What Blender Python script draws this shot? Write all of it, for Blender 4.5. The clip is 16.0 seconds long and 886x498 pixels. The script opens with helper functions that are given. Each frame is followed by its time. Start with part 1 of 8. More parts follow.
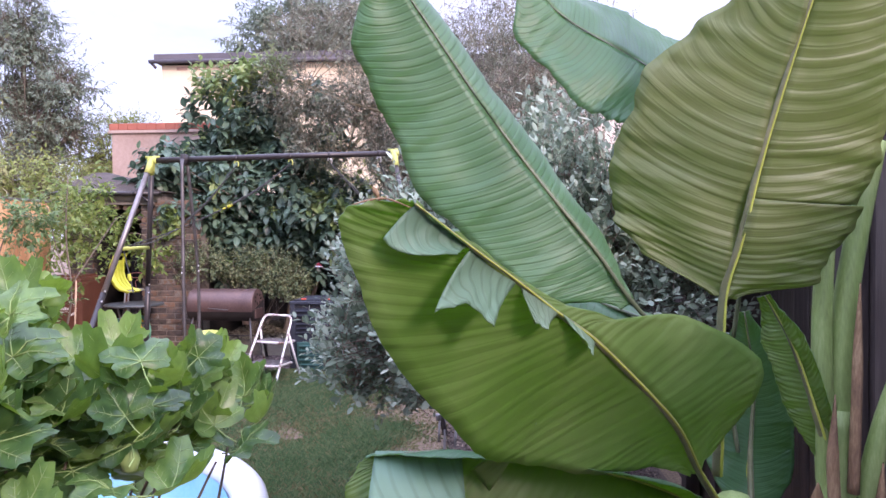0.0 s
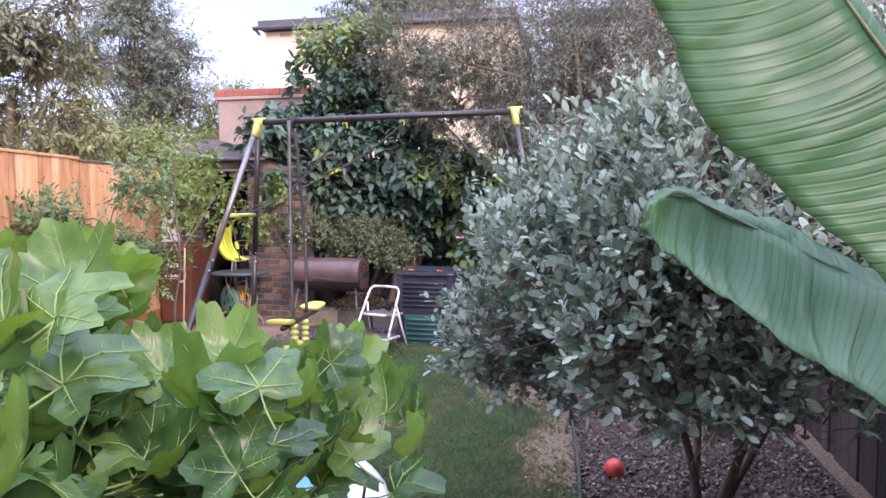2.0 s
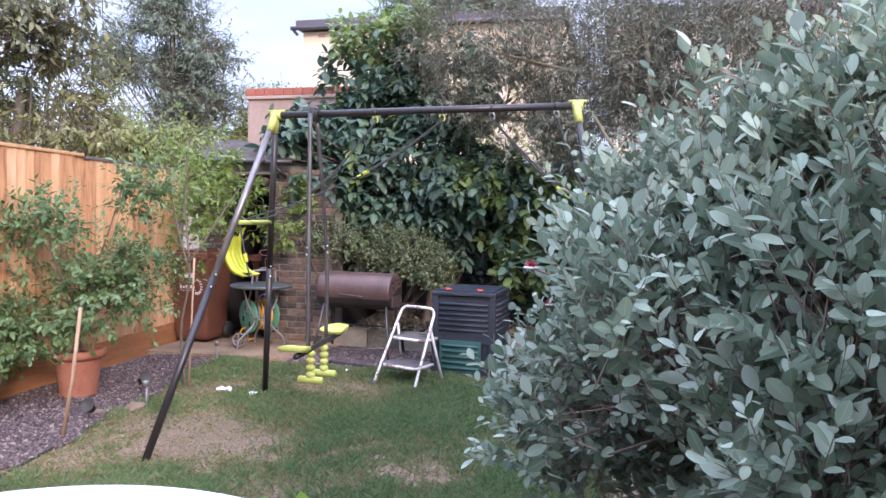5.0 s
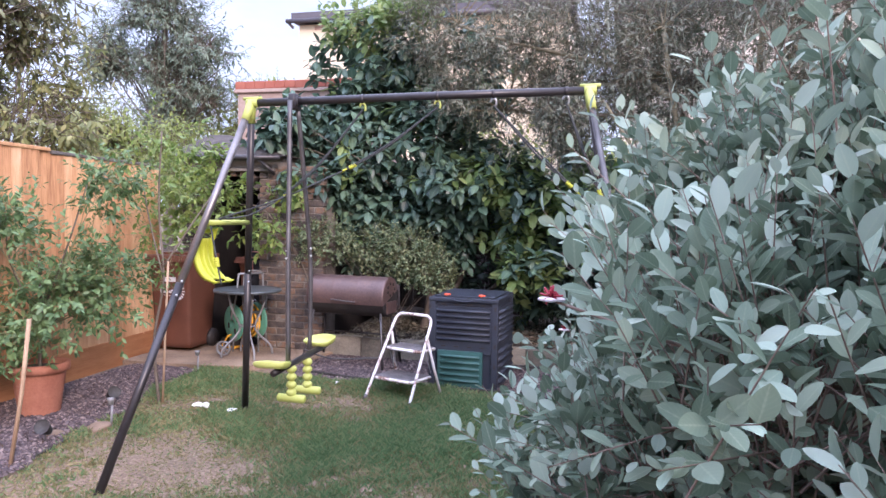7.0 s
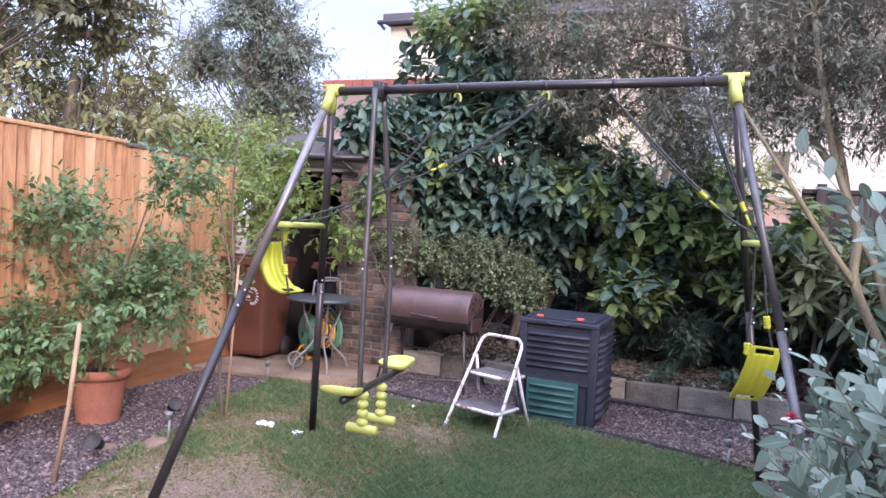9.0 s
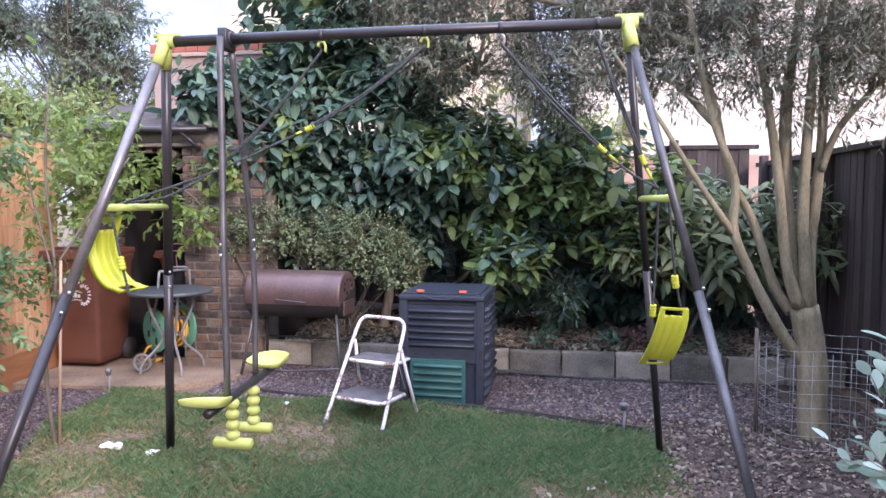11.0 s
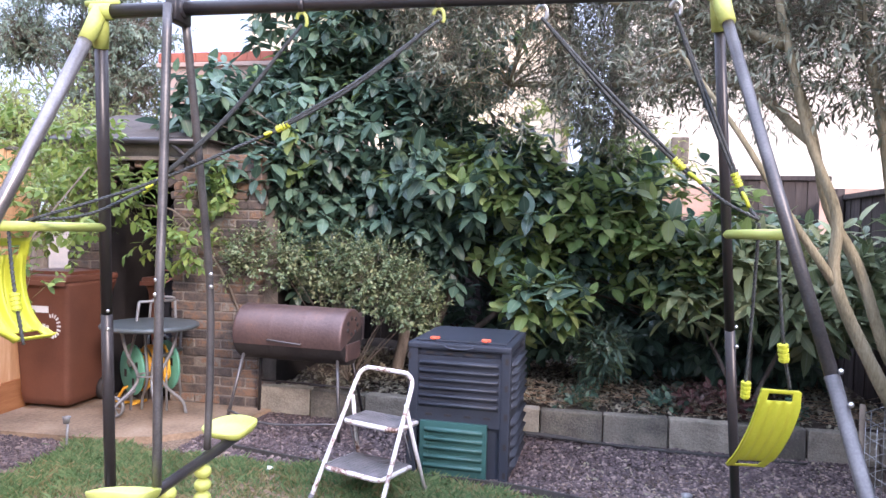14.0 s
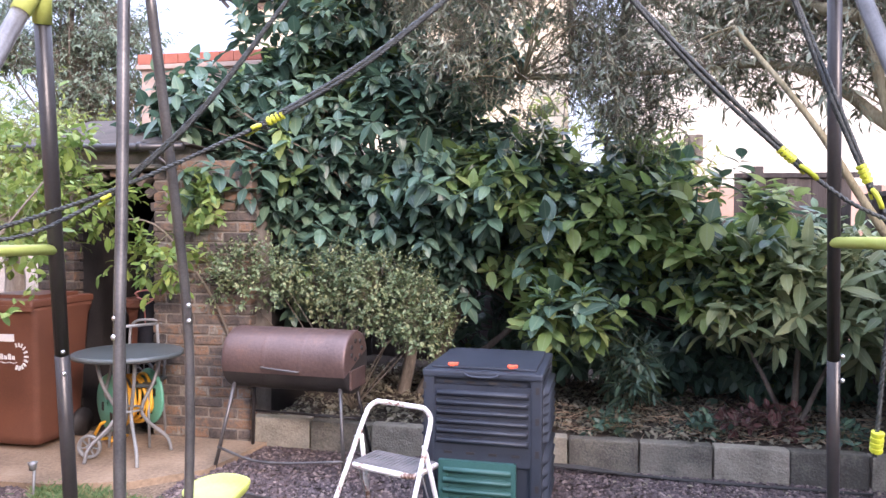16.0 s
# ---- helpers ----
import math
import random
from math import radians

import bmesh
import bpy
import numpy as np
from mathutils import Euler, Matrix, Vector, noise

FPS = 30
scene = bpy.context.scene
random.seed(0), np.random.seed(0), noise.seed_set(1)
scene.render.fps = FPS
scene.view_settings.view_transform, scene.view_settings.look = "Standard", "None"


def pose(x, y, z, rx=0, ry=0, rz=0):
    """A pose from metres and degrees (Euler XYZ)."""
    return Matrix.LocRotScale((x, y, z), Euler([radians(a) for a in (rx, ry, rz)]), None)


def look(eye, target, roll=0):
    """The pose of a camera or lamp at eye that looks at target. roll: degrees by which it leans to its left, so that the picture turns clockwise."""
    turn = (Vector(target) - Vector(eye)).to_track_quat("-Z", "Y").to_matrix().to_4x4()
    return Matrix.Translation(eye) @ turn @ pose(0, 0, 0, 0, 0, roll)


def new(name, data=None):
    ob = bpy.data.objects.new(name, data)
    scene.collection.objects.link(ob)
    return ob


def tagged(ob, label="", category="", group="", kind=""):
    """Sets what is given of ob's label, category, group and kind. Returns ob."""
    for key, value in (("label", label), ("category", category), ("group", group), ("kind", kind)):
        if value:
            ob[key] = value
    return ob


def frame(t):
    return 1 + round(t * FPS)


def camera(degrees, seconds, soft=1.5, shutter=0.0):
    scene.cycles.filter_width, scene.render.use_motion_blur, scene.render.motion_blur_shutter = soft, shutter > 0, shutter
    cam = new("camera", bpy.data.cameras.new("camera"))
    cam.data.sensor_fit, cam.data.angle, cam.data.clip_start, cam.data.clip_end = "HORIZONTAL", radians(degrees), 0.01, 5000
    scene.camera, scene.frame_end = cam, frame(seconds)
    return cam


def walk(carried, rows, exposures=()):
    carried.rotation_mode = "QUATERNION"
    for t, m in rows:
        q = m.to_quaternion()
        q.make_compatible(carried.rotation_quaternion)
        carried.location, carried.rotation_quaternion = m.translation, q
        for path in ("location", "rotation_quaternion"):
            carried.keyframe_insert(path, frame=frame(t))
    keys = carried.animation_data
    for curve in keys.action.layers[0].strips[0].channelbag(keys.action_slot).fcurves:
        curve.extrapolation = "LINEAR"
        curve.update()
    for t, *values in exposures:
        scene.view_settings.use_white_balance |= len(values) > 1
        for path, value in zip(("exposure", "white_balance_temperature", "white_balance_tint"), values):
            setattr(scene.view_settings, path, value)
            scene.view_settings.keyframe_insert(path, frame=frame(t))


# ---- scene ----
cam = camera(64.6, 16.0)
PATH = [
    (0, (0.314, 1.18, 1.561), (0.201, 3.177, 1.527), -0.4),
    (0.5, (0.297, 1.354, 1.545), (0.127, 3.346, 1.488), -0.1),
    (1, (0.268, 1.522, 1.544), (-0.084, 3.489, 1.459), 0.6),
    (1.4, (0.203, 1.608, 1.54), (-0.218, 3.56, 1.425), 1.0),
    (1.5, (0.182, 1.618, 1.534), (-0.242, 3.569, 1.419), 0.7),
    (2, (0.034, 1.708, 1.546), (-0.343, 3.668, 1.426), -0.2),
    (2.5, (-0.062, 1.852, 1.548), (-0.446, 3.812, 1.453), -0.2),
    (3, (-0.111, 2.017, 1.559), (-0.623, 3.949, 1.493), 0.4),
    (3.5, (-0.159, 2.123, 1.557), (-0.701, 4.047, 1.488), 0.1),
    (4, (-0.205, 2.266, 1.56), (-0.695, 4.203, 1.487), -0.2),
    (4.5, (-0.192, 2.443, 1.545), (-0.675, 4.382, 1.469), 0.7),
    (4.7, (-0.175, 2.511, 1.542), (-0.665, 4.448, 1.454), 1.0),
    (6.8, (-0.255, 3.069, 1.534), (-0.694, 5.019, 1.449), 1.5),
    (7, (-0.263, 3.14, 1.539), (-0.758, 5.076, 1.449), 1.0),
    (7.5, (-0.358, 3.307, 1.541), (-0.887, 5.234, 1.458), -0.7),
    (8, (-0.47, 3.497, 1.545), (-1.079, 5.402, 1.521), -0.4),
    (8.5, (-0.53, 3.678, 1.549), (-1.283, 5.531, 1.537), 2.4),
    (9, (-0.533, 3.737, 1.532), (-1.248, 5.603, 1.462), 3.2),
    (9.5, (-0.665, 3.853, 1.525), (-1.215, 5.772, 1.399), 0.7),
    (10, (-0.8, 3.973, 1.532), (-1.215, 5.924, 1.385), -0.4),
    (10.2, (-0.825, 4.005, 1.519), (-1.208, 5.963, 1.373), -0.3),
    (12.3, (-0.77, 4.52, 1.502), (-1.055, 6.498, 1.418), 0.2),
    (12.5, (-0.763, 4.58, 1.511), (-1.11, 6.548, 1.443), -0.0),
    (13, (-0.753, 4.728, 1.535), (-1.22, 6.673, 1.501), -0.6),
    (13.5, (-0.819, 4.897, 1.519), (-1.253, 6.849, 1.49), 1.4),
    (14, (-0.889, 5.046, 1.505), (-1.287, 7.005, 1.454), 1.6),
    (14.5, (-0.923, 5.248, 1.504), (-1.383, 7.193, 1.434), 0.9),
    (15, (-0.951, 5.38, 1.504), (-1.44, 7.317, 1.414), 0.5),
    (15.5, (-1.029, 5.442, 1.52), (-1.484, 7.388, 1.447), 0.3),
    (16, (-1.127, 5.548, 1.532), (-1.504, 7.512, 1.497), 0.4),
]
walk(cam, [(t, look(eye, target, roll)) for t, eye, target, roll in PATH],
     [(0.0, 0.36, 5740, 40), (2.5, 0.32, 5720, 35), (4.5, 0.28, 5600, 29), (7.0, 0.36, 5560, 32), (9.0, 0.32, 5500, 33), (12.5, 0.56, 5460, 28), (16.0, 0.8, 5700, 28)])

# ---------------------------------------------------------------- light
SUN_EL, SUN_AZ = 24.0, 140.0      # azimuth clockwise from +y
world = bpy.data.worlds.new("sky")
scene.world = world
world.use_nodes = True
wn, wl = world.node_tree.nodes, world.node_tree.links
wn.clear()
w_out = wn.new("ShaderNodeOutputWorld")
w_bg = wn.new("ShaderNodeBackground")
w_sky = wn.new("ShaderNodeTexSky")
w_sky.sky_type = "NISHITA"
w_sky.sun_disc = False
w_sky.sun_elevation = radians(SUN_EL)
w_sky.sun_rotation = radians(SUN_AZ)
w_sky.dust_density, w_sky.air_density, w_sky.ozone_density = 3.0, 1.0, 1.0
w_co = wn.new("ShaderNodeTexCoord")
w_map = wn.new("ShaderNodeMapping")
w_map.inputs["Scale"].default_value = (1.0, 1.0, 3.0)
w_noise = wn.new("ShaderNodeTexNoise")
w_noise.inputs["Scale"].default_value = 2.2
w_noise.inputs["Detail"].default_value = 7.0
w_noise.inputs["Roughness"].default_value = 0.6
w_ramp = wn.new("ShaderNodeValToRGB")
w_ramp.color_ramp.elements[0].position, w_ramp.color_ramp.elements[0].color = 0.36, (4.65, 5.3, 5.95, 1)
w_ramp.color_ramp.elements[1].position, w_ramp.color_ramp.elements[1].color = 0.66, (6.45, 6.95, 7.3, 1)
w_mix = wn.new("ShaderNodeMix")
w_mix.data_type = "RGBA"
w_mix.inputs["Factor"].default_value = 0.8
wl.new(w_co.outputs["Generated"], w_map.inputs["Vector"])
wl.new(w_map.outputs["Vector"], w_noise.inputs["Vector"])
wl.new(w_noise.outputs["Fac"], w_ramp.inputs["Fac"])
wl.new(w_sky.outputs["Color"], w_mix.inputs["A"])
wl.new(w_ramp.outputs["Color"], w_mix.inputs["B"])
# overcast sky: the zenith is about three times as bright as the horizon
w_sep = wn.new("ShaderNodeSeparateXYZ")
w_up = wn.new("ShaderNodeMapRange")
w_up.interpolation_type = "SMOOTHSTEP"
w_up.inputs["From Min"].default_value, w_up.inputs["From Max"].default_value = 0.26, 1.0
w_up.inputs["To Min"].default_value, w_up.inputs["To Max"].default_value = 1.12, 4.2
w_scale = wn.new("ShaderNodeVectorMath")
w_scale.operation = "SCALE"
wl.new(w_co.outputs["Generated"], w_sep.inputs["Vector"])
wl.new(w_sep.outputs["Z"], w_up.inputs["Value"])
wl.new(w_mix.outputs["Result"], w_scale.inputs[0])
wl.new(w_up.outputs["Result"], w_scale.inputs["Scale"])
wl.new(w_scale.outputs["Vector"], w_bg.inputs["Color"])
wl.new(w_bg.outputs["Background"], w_out.inputs["Surface"])
w_bg.inputs["Strength"].default_value = 0.15

sun = new("sun", bpy.data.lights.new("sun", "SUN"))
sun.data.energy, sun.data.angle, sun.data.color = 2.65, radians(11), (1.0, 0.82, 0.6)
_a, _e = radians(SUN_AZ), radians(SUN_EL)
sun.matrix_world = look((math.sin(_a) * math.cos(_e) * 30, math.cos(_a) * math.cos(_e) * 30, math.sin(_e) * 30), (0, 0, 0))


# ---------------------------------------------------------------- materials
def node_mat(name):
    m = bpy.data.materials.new(name)
    m.use_nodes = True
    n, l = m.node_tree.nodes, m.node_tree.links
    return m, n, l, n["Principled BSDF"], n["Material Output"]


def ramp_node(n, stops):
    r = n.new("ShaderNodeValToRGB")
    e = r.color_ramp.elements
    while len(e) < len(stops):
        e.new(0.5)
    for el, (p, c) in zip(e, stops):
        el.position, el.color = p, (*c, 1)
    return r


def surface(name, stops, scale=6.0, rough=0.7, bump=0.2, metal=0.0, detail=6.0, stretch=(1, 1, 1), fine=60.0, vary=0.0, spec=0.5, bump_scale=None, dist=0.01):
    """Painted, stony, wooden or plastic surface: a colour ramp over two noises, fine relief, and an object-to-object shift."""
    m, n, l, b, _ = node_mat(name)
    co = n.new("ShaderNodeTexCoord")
    mp = n.new("ShaderNodeMapping")
    mp.inputs["Scale"].default_value = stretch
    l.new(co.outputs["Object"], mp.inputs["Vector"])
    big, small = n.new("ShaderNodeTexNoise"), n.new("ShaderNodeTexNoise")
    big.inputs["Scale"].default_value, big.inputs["Detail"].default_value = scale, detail
    small.inputs["Scale"].default_value, small.inputs["Detail"].default_value = fine, 4.0
    info = n.new("ShaderNodeObjectInfo")
    shift = n.new("ShaderNodeVectorMath")
    shift.operation = "SCALE"
    l.new(info.outputs["Random"], shift.inputs["Scale"])
    shift.inputs[0].default_value = (7.3, 3.1, 5.7)
    add = n.new("ShaderNodeVectorMath")
    l.new(mp.outputs["Vector"], add.inputs[0])
    l.new(shift.outputs["Vector"], add.inputs[1])
    l.new(add.outputs["Vector"], big.inputs["Vector"])
    l.new(add.outputs["Vector"], small.inputs["Vector"])
    mixf = n.new("ShaderNodeMix")
    mixf.inputs["Factor"].default_value = 0.35
    l.new(big.outputs["Fac"], mixf.inputs["A"])
    l.new(small.outputs["Fac"], mixf.inputs["B"])
    out = mixf.outputs["Result"]
    if vary:
        c = n.new("ShaderNodeMath")
        c.operation = "MULTIPLY_ADD"
        l.new(info.outputs["Random"], c.inputs[0])
        c.inputs[1].default_value, c.inputs[2].default_value = vary, -vary / 2
        d = n.new("ShaderNodeMath")
        l.new(out, d.inputs[0])
        l.new(c.outputs[0], d.inputs[1])
        out = d.outputs[0]
    r = ramp_node(n, stops)
    l.new(out, r.inputs["Fac"])
    l.new(r.outputs["Color"], b.inputs["Base Color"])
    b.inputs["Roughness"].default_value, b.inputs["Metallic"].default_value = rough, metal
    b.inputs["Specular IOR Level"].default_value = spec
    if bump:
        bp = n.new("ShaderNodeBump")
        bp.inputs["Strength"].default_value, bp.inputs["Distance"].default_value = bump, dist
        l.new(small.outputs["Fac"] if bump_scale is None else big.outputs["Fac"], bp.inputs["Height"])
        l.new(bp.outputs["Normal"], b.inputs["Normal"])
    return m


def leafy(name, stops, rough=0.5, through_it=0.3, through_col=None, spec=0.4, vein=0.35, grey=0.06):
    """Leaves: colour by leaf, with some light passing through."""
    m, n, l, b, o = node_mat(name)
    geo = n.new("ShaderNodeNewGeometry")
    noise_n = n.new("ShaderNodeTexNoise")
    noise_n.inputs["Scale"].default_value, noise_n.inputs["Detail"].default_value = 2.5, 3.0
    co = n.new("ShaderNodeTexCoord")
    l.new(co.outputs["Object"], noise_n.inputs["Vector"])
    mx = n.new("ShaderNodeMix")
    mx.inputs["Factor"].default_value = 0.4
    l.new(geo.outputs["Random Per Island"], mx.inputs["A"])
    l.new(noise_n.outputs["Fac"], mx.inputs["B"])
    stops = [(p, tuple(c + (0.34 * sum(q) - c) * grey for c in q)) for p, q in stops]
    r = ramp_node(n, stops)
    l.new(mx.outputs["Result"], r.inputs["Fac"])
    # pale midrib and faint side veins
    uv = n.new("ShaderNodeUVMap")
    uv.uv_map = "blade"
    sp = n.new("ShaderNodeSeparateXYZ")
    l.new(uv.outputs["UV"], sp.inputs["Vector"])
    ab = n.new("ShaderNodeMath")
    ab.operation = "ABSOLUTE"
    l.new(sp.outputs["Y"], ab.inputs[0])
    rib = n.new("ShaderNodeMapRange")
    rib.inputs["From Min"].default_value, rib.inputs["From Max"].default_value = 0.04, 0.14
    rib.inputs["To Min"].default_value, rib.inputs["To Max"].default_value = vein, 0.0
    l.new(ab.outputs[0], rib.inputs["Value"])
    side = n.new("ShaderNodeMath")
    side.operation = "MULTIPLY_ADD"
    l.new(ab.outputs[0], side.inputs[0])
    side.inputs[1].default_value = -0.35
    l.new(sp.outputs["X"], side.inputs[2])
    sv = n.new("ShaderNodeMath")
    sv.operation = "SINE"
    k9 = n.new("ShaderNodeMath")
    k9.operation = "MULTIPLY"
    l.new(side.outputs[0], k9.inputs[0])
    k9.inputs[1].default_value = 44.0
    l.new(k9.outputs[0], sv.inputs[0])
    s2 = n.new("ShaderNodeMath")
    s2.operation = "MULTIPLY_ADD"
    l.new(sv.outputs[0], s2.inputs[0])
    s2.inputs[1].default_value = vein * 0.22
    l.new(rib.outputs["Result"], s2.inputs[2])
    s2.use_clamp = True
    pale = n.new("ShaderNodeMix")
    pale.data_type = "RGBA"
    l.new(s2.outputs[0], pale.inputs["Factor"])
    l.new(r.outputs["Color"], pale.inputs["A"])
    pale.inputs["B"].default_value = (0.45, 0.5, 0.36, 1)
    l.new(pale.outputs["Result"], b.inputs["Base Color"])
    b.inputs["Roughness"].default_value = rough
    b.inputs["Specular IOR Level"].default_value = spec
    tr = n.new("ShaderNodeBsdfTranslucent")
    if through_col:
        tint = n.new("ShaderNodeMix")
        tint.data_type = "RGBA"
        tint.inputs["Factor"].default_value = 0.6
        l.new(r.outputs["Color"], tint.inputs["A"])
        tint.inputs["B"].default_value = (*through_col, 1)
        l.new(tint.outputs["Result"], tr.inputs["Color"])
    else:
        l.new(r.outputs["Color"], tr.inputs["Color"])
    ms = n.new("ShaderNodeMixShader")
    ms.inputs["Fac"].default_value = through_it
    l.new(b.outputs["BSDF"], ms.inputs[1])
    l.new(tr.outputs["BSDF"], ms.inputs[2])
    l.new(ms.outputs["Shader"], o.inputs["Surface"])
    return m


def veined(name, stops, vein, vein_scale, rough, through_it, through_col, vein_bump=0.4, spec=0.5, folds=0.0, lines=0.0, vary=0.24):
    """Broad leaf with ribs across it, bowed towards the tip. vein_scale: ribs a unit of the blade's length; folds: depth of the
    broad corrugation; lines: how dark the fine furrows are."""
    m, n, l, b, o = node_mat(name)

    def math_node(op, a, c=None, d=None):
        k = n.new("ShaderNodeMath")
        k.operation = op
        for i, q in enumerate((a, c, d)):
            if q is None:
                continue
            if isinstance(q, (int, float)):
                k.inputs[i].default_value = q
            else:
                l.new(q, k.inputs[i])
        return k.outputs[0]

    uv = n.new("ShaderNodeUVMap")
    uv.uv_map = "blade"
    sp = n.new("ShaderNodeSeparateXYZ")
    l.new(uv.outputs["UV"], sp.inputs["Vector"])
    # ribs start across the midrib and bend forward at the margin
    place_on = math_node("MULTIPLY_ADD", math_node("MULTIPLY", sp.outputs["Y"], sp.outputs["Y"]), -4.0, sp.outputs["X"])
    bent = n.new("ShaderNodeCombineXYZ")
    l.new(place_on, bent.inputs["X"])
    l.new(sp.outputs["Y"], bent.inputs["Y"])
    mp = n.new("ShaderNodeMapping")
    mp.inputs["Scale"].default_value = (vein_scale * 3.2, 1.6, 1.0)
    l.new(bent.outputs["Vector"], mp.inputs["Vector"])
    wave = n.new("ShaderNodeTexNoise")
    wave.inputs["Scale"].default_value, wave.inputs["Detail"].default_value, wave.inputs["Roughness"].default_value = 1.0, 3.0, 0.62
    l.new(mp.outputs["Vector"], wave.inputs["Vector"])
    co = n.new("ShaderNodeTexCoord")
    nz = n.new("ShaderNodeTexNoise")
    nz.inputs["Scale"].default_value, nz.inputs["Detail"].default_value = 5.0, 5.0
    l.new(co.outputs["Object"], nz.inputs["Vector"])
    mx = n.new("ShaderNodeMix")
    mx.inputs["Factor"].default_value = vein
    l.new(nz.outputs["Fac"], mx.inputs["A"])
    l.new(wave.outputs["Fac"], mx.inputs["B"])
    info = n.new("ShaderNodeObjectInfo")
    tot = math_node("ADD", mx.outputs["Result"], math_node("MULTIPLY_ADD", info.outputs["Random"], vary, -0.5 * vary))
    r = ramp_node(n, stops)
    l.new(tot, r.inputs["Fac"])
    lw = n.new("ShaderNodeTexNoise")
    lw.inputs["Scale"].default_value, lw.inputs["Detail"].default_value = 1.4, 2.0
    l.new(bent.outputs["Vector"], lw.inputs["Vector"])
    fine = math_node("SINE", math_node("MULTIPLY_ADD", lw.outputs["Fac"], 6.0, math_node("MULTIPLY", place_on, vein_scale * 12.5)))
    broad = math_node("SINE", math_node("MULTIPLY_ADD", lw.outputs["Fac"], 14.0, math_node("MULTIPLY", place_on, vein_scale * 8.2)))
    furrow = n.new("ShaderNodeMapRange")
    furrow.inputs["From Min"].default_value, furrow.inputs["From Max"].default_value = 0.55, 1.0
    furrow.inputs["To Min"].default_value, furrow.inputs["To Max"].default_value = 0.0, lines
    l.new(fine, furrow.inputs["Value"])
    dark = n.new("ShaderNodeMix")
    dark.data_type = "RGBA"
    l.new(furrow.outputs["Result"], dark.inputs["Factor"])
    l.new(r.outputs["Color"], dark.inputs["A"])
    dark.inputs["B"].default_value = (*(0.35 * c for c in stops[0][1]), 1)
    l.new(dark.outputs["Result"], b.inputs["Base Color"])
    b.inputs["Roughness"].default_value = rough
    b.inputs["Specular IOR Level"].default_value = spec
    height = math_node("MULTIPLY_ADD", broad, folds, math_node("MULTIPLY_ADD", furrow.outputs["Result"], -0.7, math_node("MULTIPLY", wave.outputs["Fac"], 0.45)))
    bp = n.new("ShaderNodeBump")
    bp.inputs["Strength"].default_value, bp.inputs["Distance"].default_value = vein_bump, 0.006
    l.new(height, bp.inputs["Height"])
    l.new(bp.outputs["Normal"], b.inputs["Normal"])
    tr = n.new("ShaderNodeBsdfTranslucent")
    tr.inputs["Color"].default_value = (*through_col, 1)
    l.new(bp.outputs["Normal"], tr.inputs["Normal"])
    ms = n.new("ShaderNodeMixShader")
    ms.inputs["Fac"].default_value = through_it
    l.new(b.outputs["BSDF"], ms.inputs[1])
    l.new(tr.outputs["BSDF"], ms.inputs[2])
    l.new(ms.outputs["Shader"], o.inputs["Surface"])
    return m


M = {}
M["soil"] = surface("soil", [(0.3, (0.035, 0.026, 0.02)), (0.55, (0.08, 0.06, 0.045)), (0.75, (0.14, 0.105, 0.08))], 5, 0.95, 0.6, fine=45)
M["concrete"] = surface("concrete", [(0.28, (0.12, 0.09, 0.065)), (0.42, (0.23, 0.165, 0.11)), (0.55, (0.33, 0.235, 0.155)), (0.74, (0.43, 0.33, 0.235))], 2.6, 0.92, 0.8, fine=40, detail=10.0)
M["block"] = surface("block", [(0.26, (0.1, 0.092, 0.075)), (0.42, (0.19, 0.172, 0.135)), (0.58, (0.28, 0.25, 0.195)), (0.76, (0.4, 0.355, 0.28))], 5.0, 0.92, 0.8, fine=70, vary=0.42, detail=10.0)
M["brick"] = surface("brick", [(0.25, (0.045, 0.038, 0.036)), (0.4, (0.095, 0.076, 0.065)), (0.52, (0.14, 0.105, 0.083)), (0.62, (0.22, 0.125, 0.072)), (0.68, (0.17, 0.145, 0.12)), (0.85, (0.3, 0.26, 0.21))], 14.0, 0.92, 0.9, fine=55, vary=0.34, detail=9.0)
M["mortar"] = surface("mortar", [(0.3, (0.13, 0.11, 0.092)), (0.5, (0.21, 0.18, 0.15)), (0.75, (0.32, 0.28, 0.24))], 7, 0.95, 0.5)
M["fence_wood"] = surface("fence_wood", [(0.18, (0.29, 0.13, 0.055)), (0.42, (0.55, 0.285, 0.13)), (0.6, (0.63, 0.36, 0.175)), (0.82, (0.74, 0.48, 0.28))], 5.0, 0.75, 0.35, stretch=(6, 6, 0.5), fine=22, vary=0.34)
M["gravel_board"] = surface("gravel_board", [(0.3, (0.34, 0.13, 0.045)), (0.7, (0.5, 0.23, 0.09))], 3.0, 0.8, 0.3, stretch=(6, 0.4, 6), fine=20)
M["dark_fence"] = surface("dark_fence", [(0.3, (0.035, 0.027, 0.026)), (0.55, (0.07, 0.055, 0.05)), (0.75, (0.11, 0.09, 0.08))], 4.0, 0.8, 0.3, stretch=(6, 6, 0.5), fine=20, vary=0.3)
M["old_fence"] = surface("old_fence", [(0.3, (0.1, 0.085, 0.075)), (0.7, (0.19, 0.165, 0.145))], 4.0, 0.85, 0.3, stretch=(6, 6, 0.5), fine=20, vary=0.3)
M["black_steel"] = surface("black_steel", [(0.35, (0.033, 0.03, 0.031)), (0.7, (0.05, 0.045, 0.046))], 8, 0.34, 0.06, metal=0.3, fine=140)
M["grey_steel"] = surface("grey_steel", [(0.35, (0.075, 0.072, 0.073)), (0.7, (0.16, 0.15, 0.145))], 8, 0.42, 0.06, metal=0.55, fine=140)
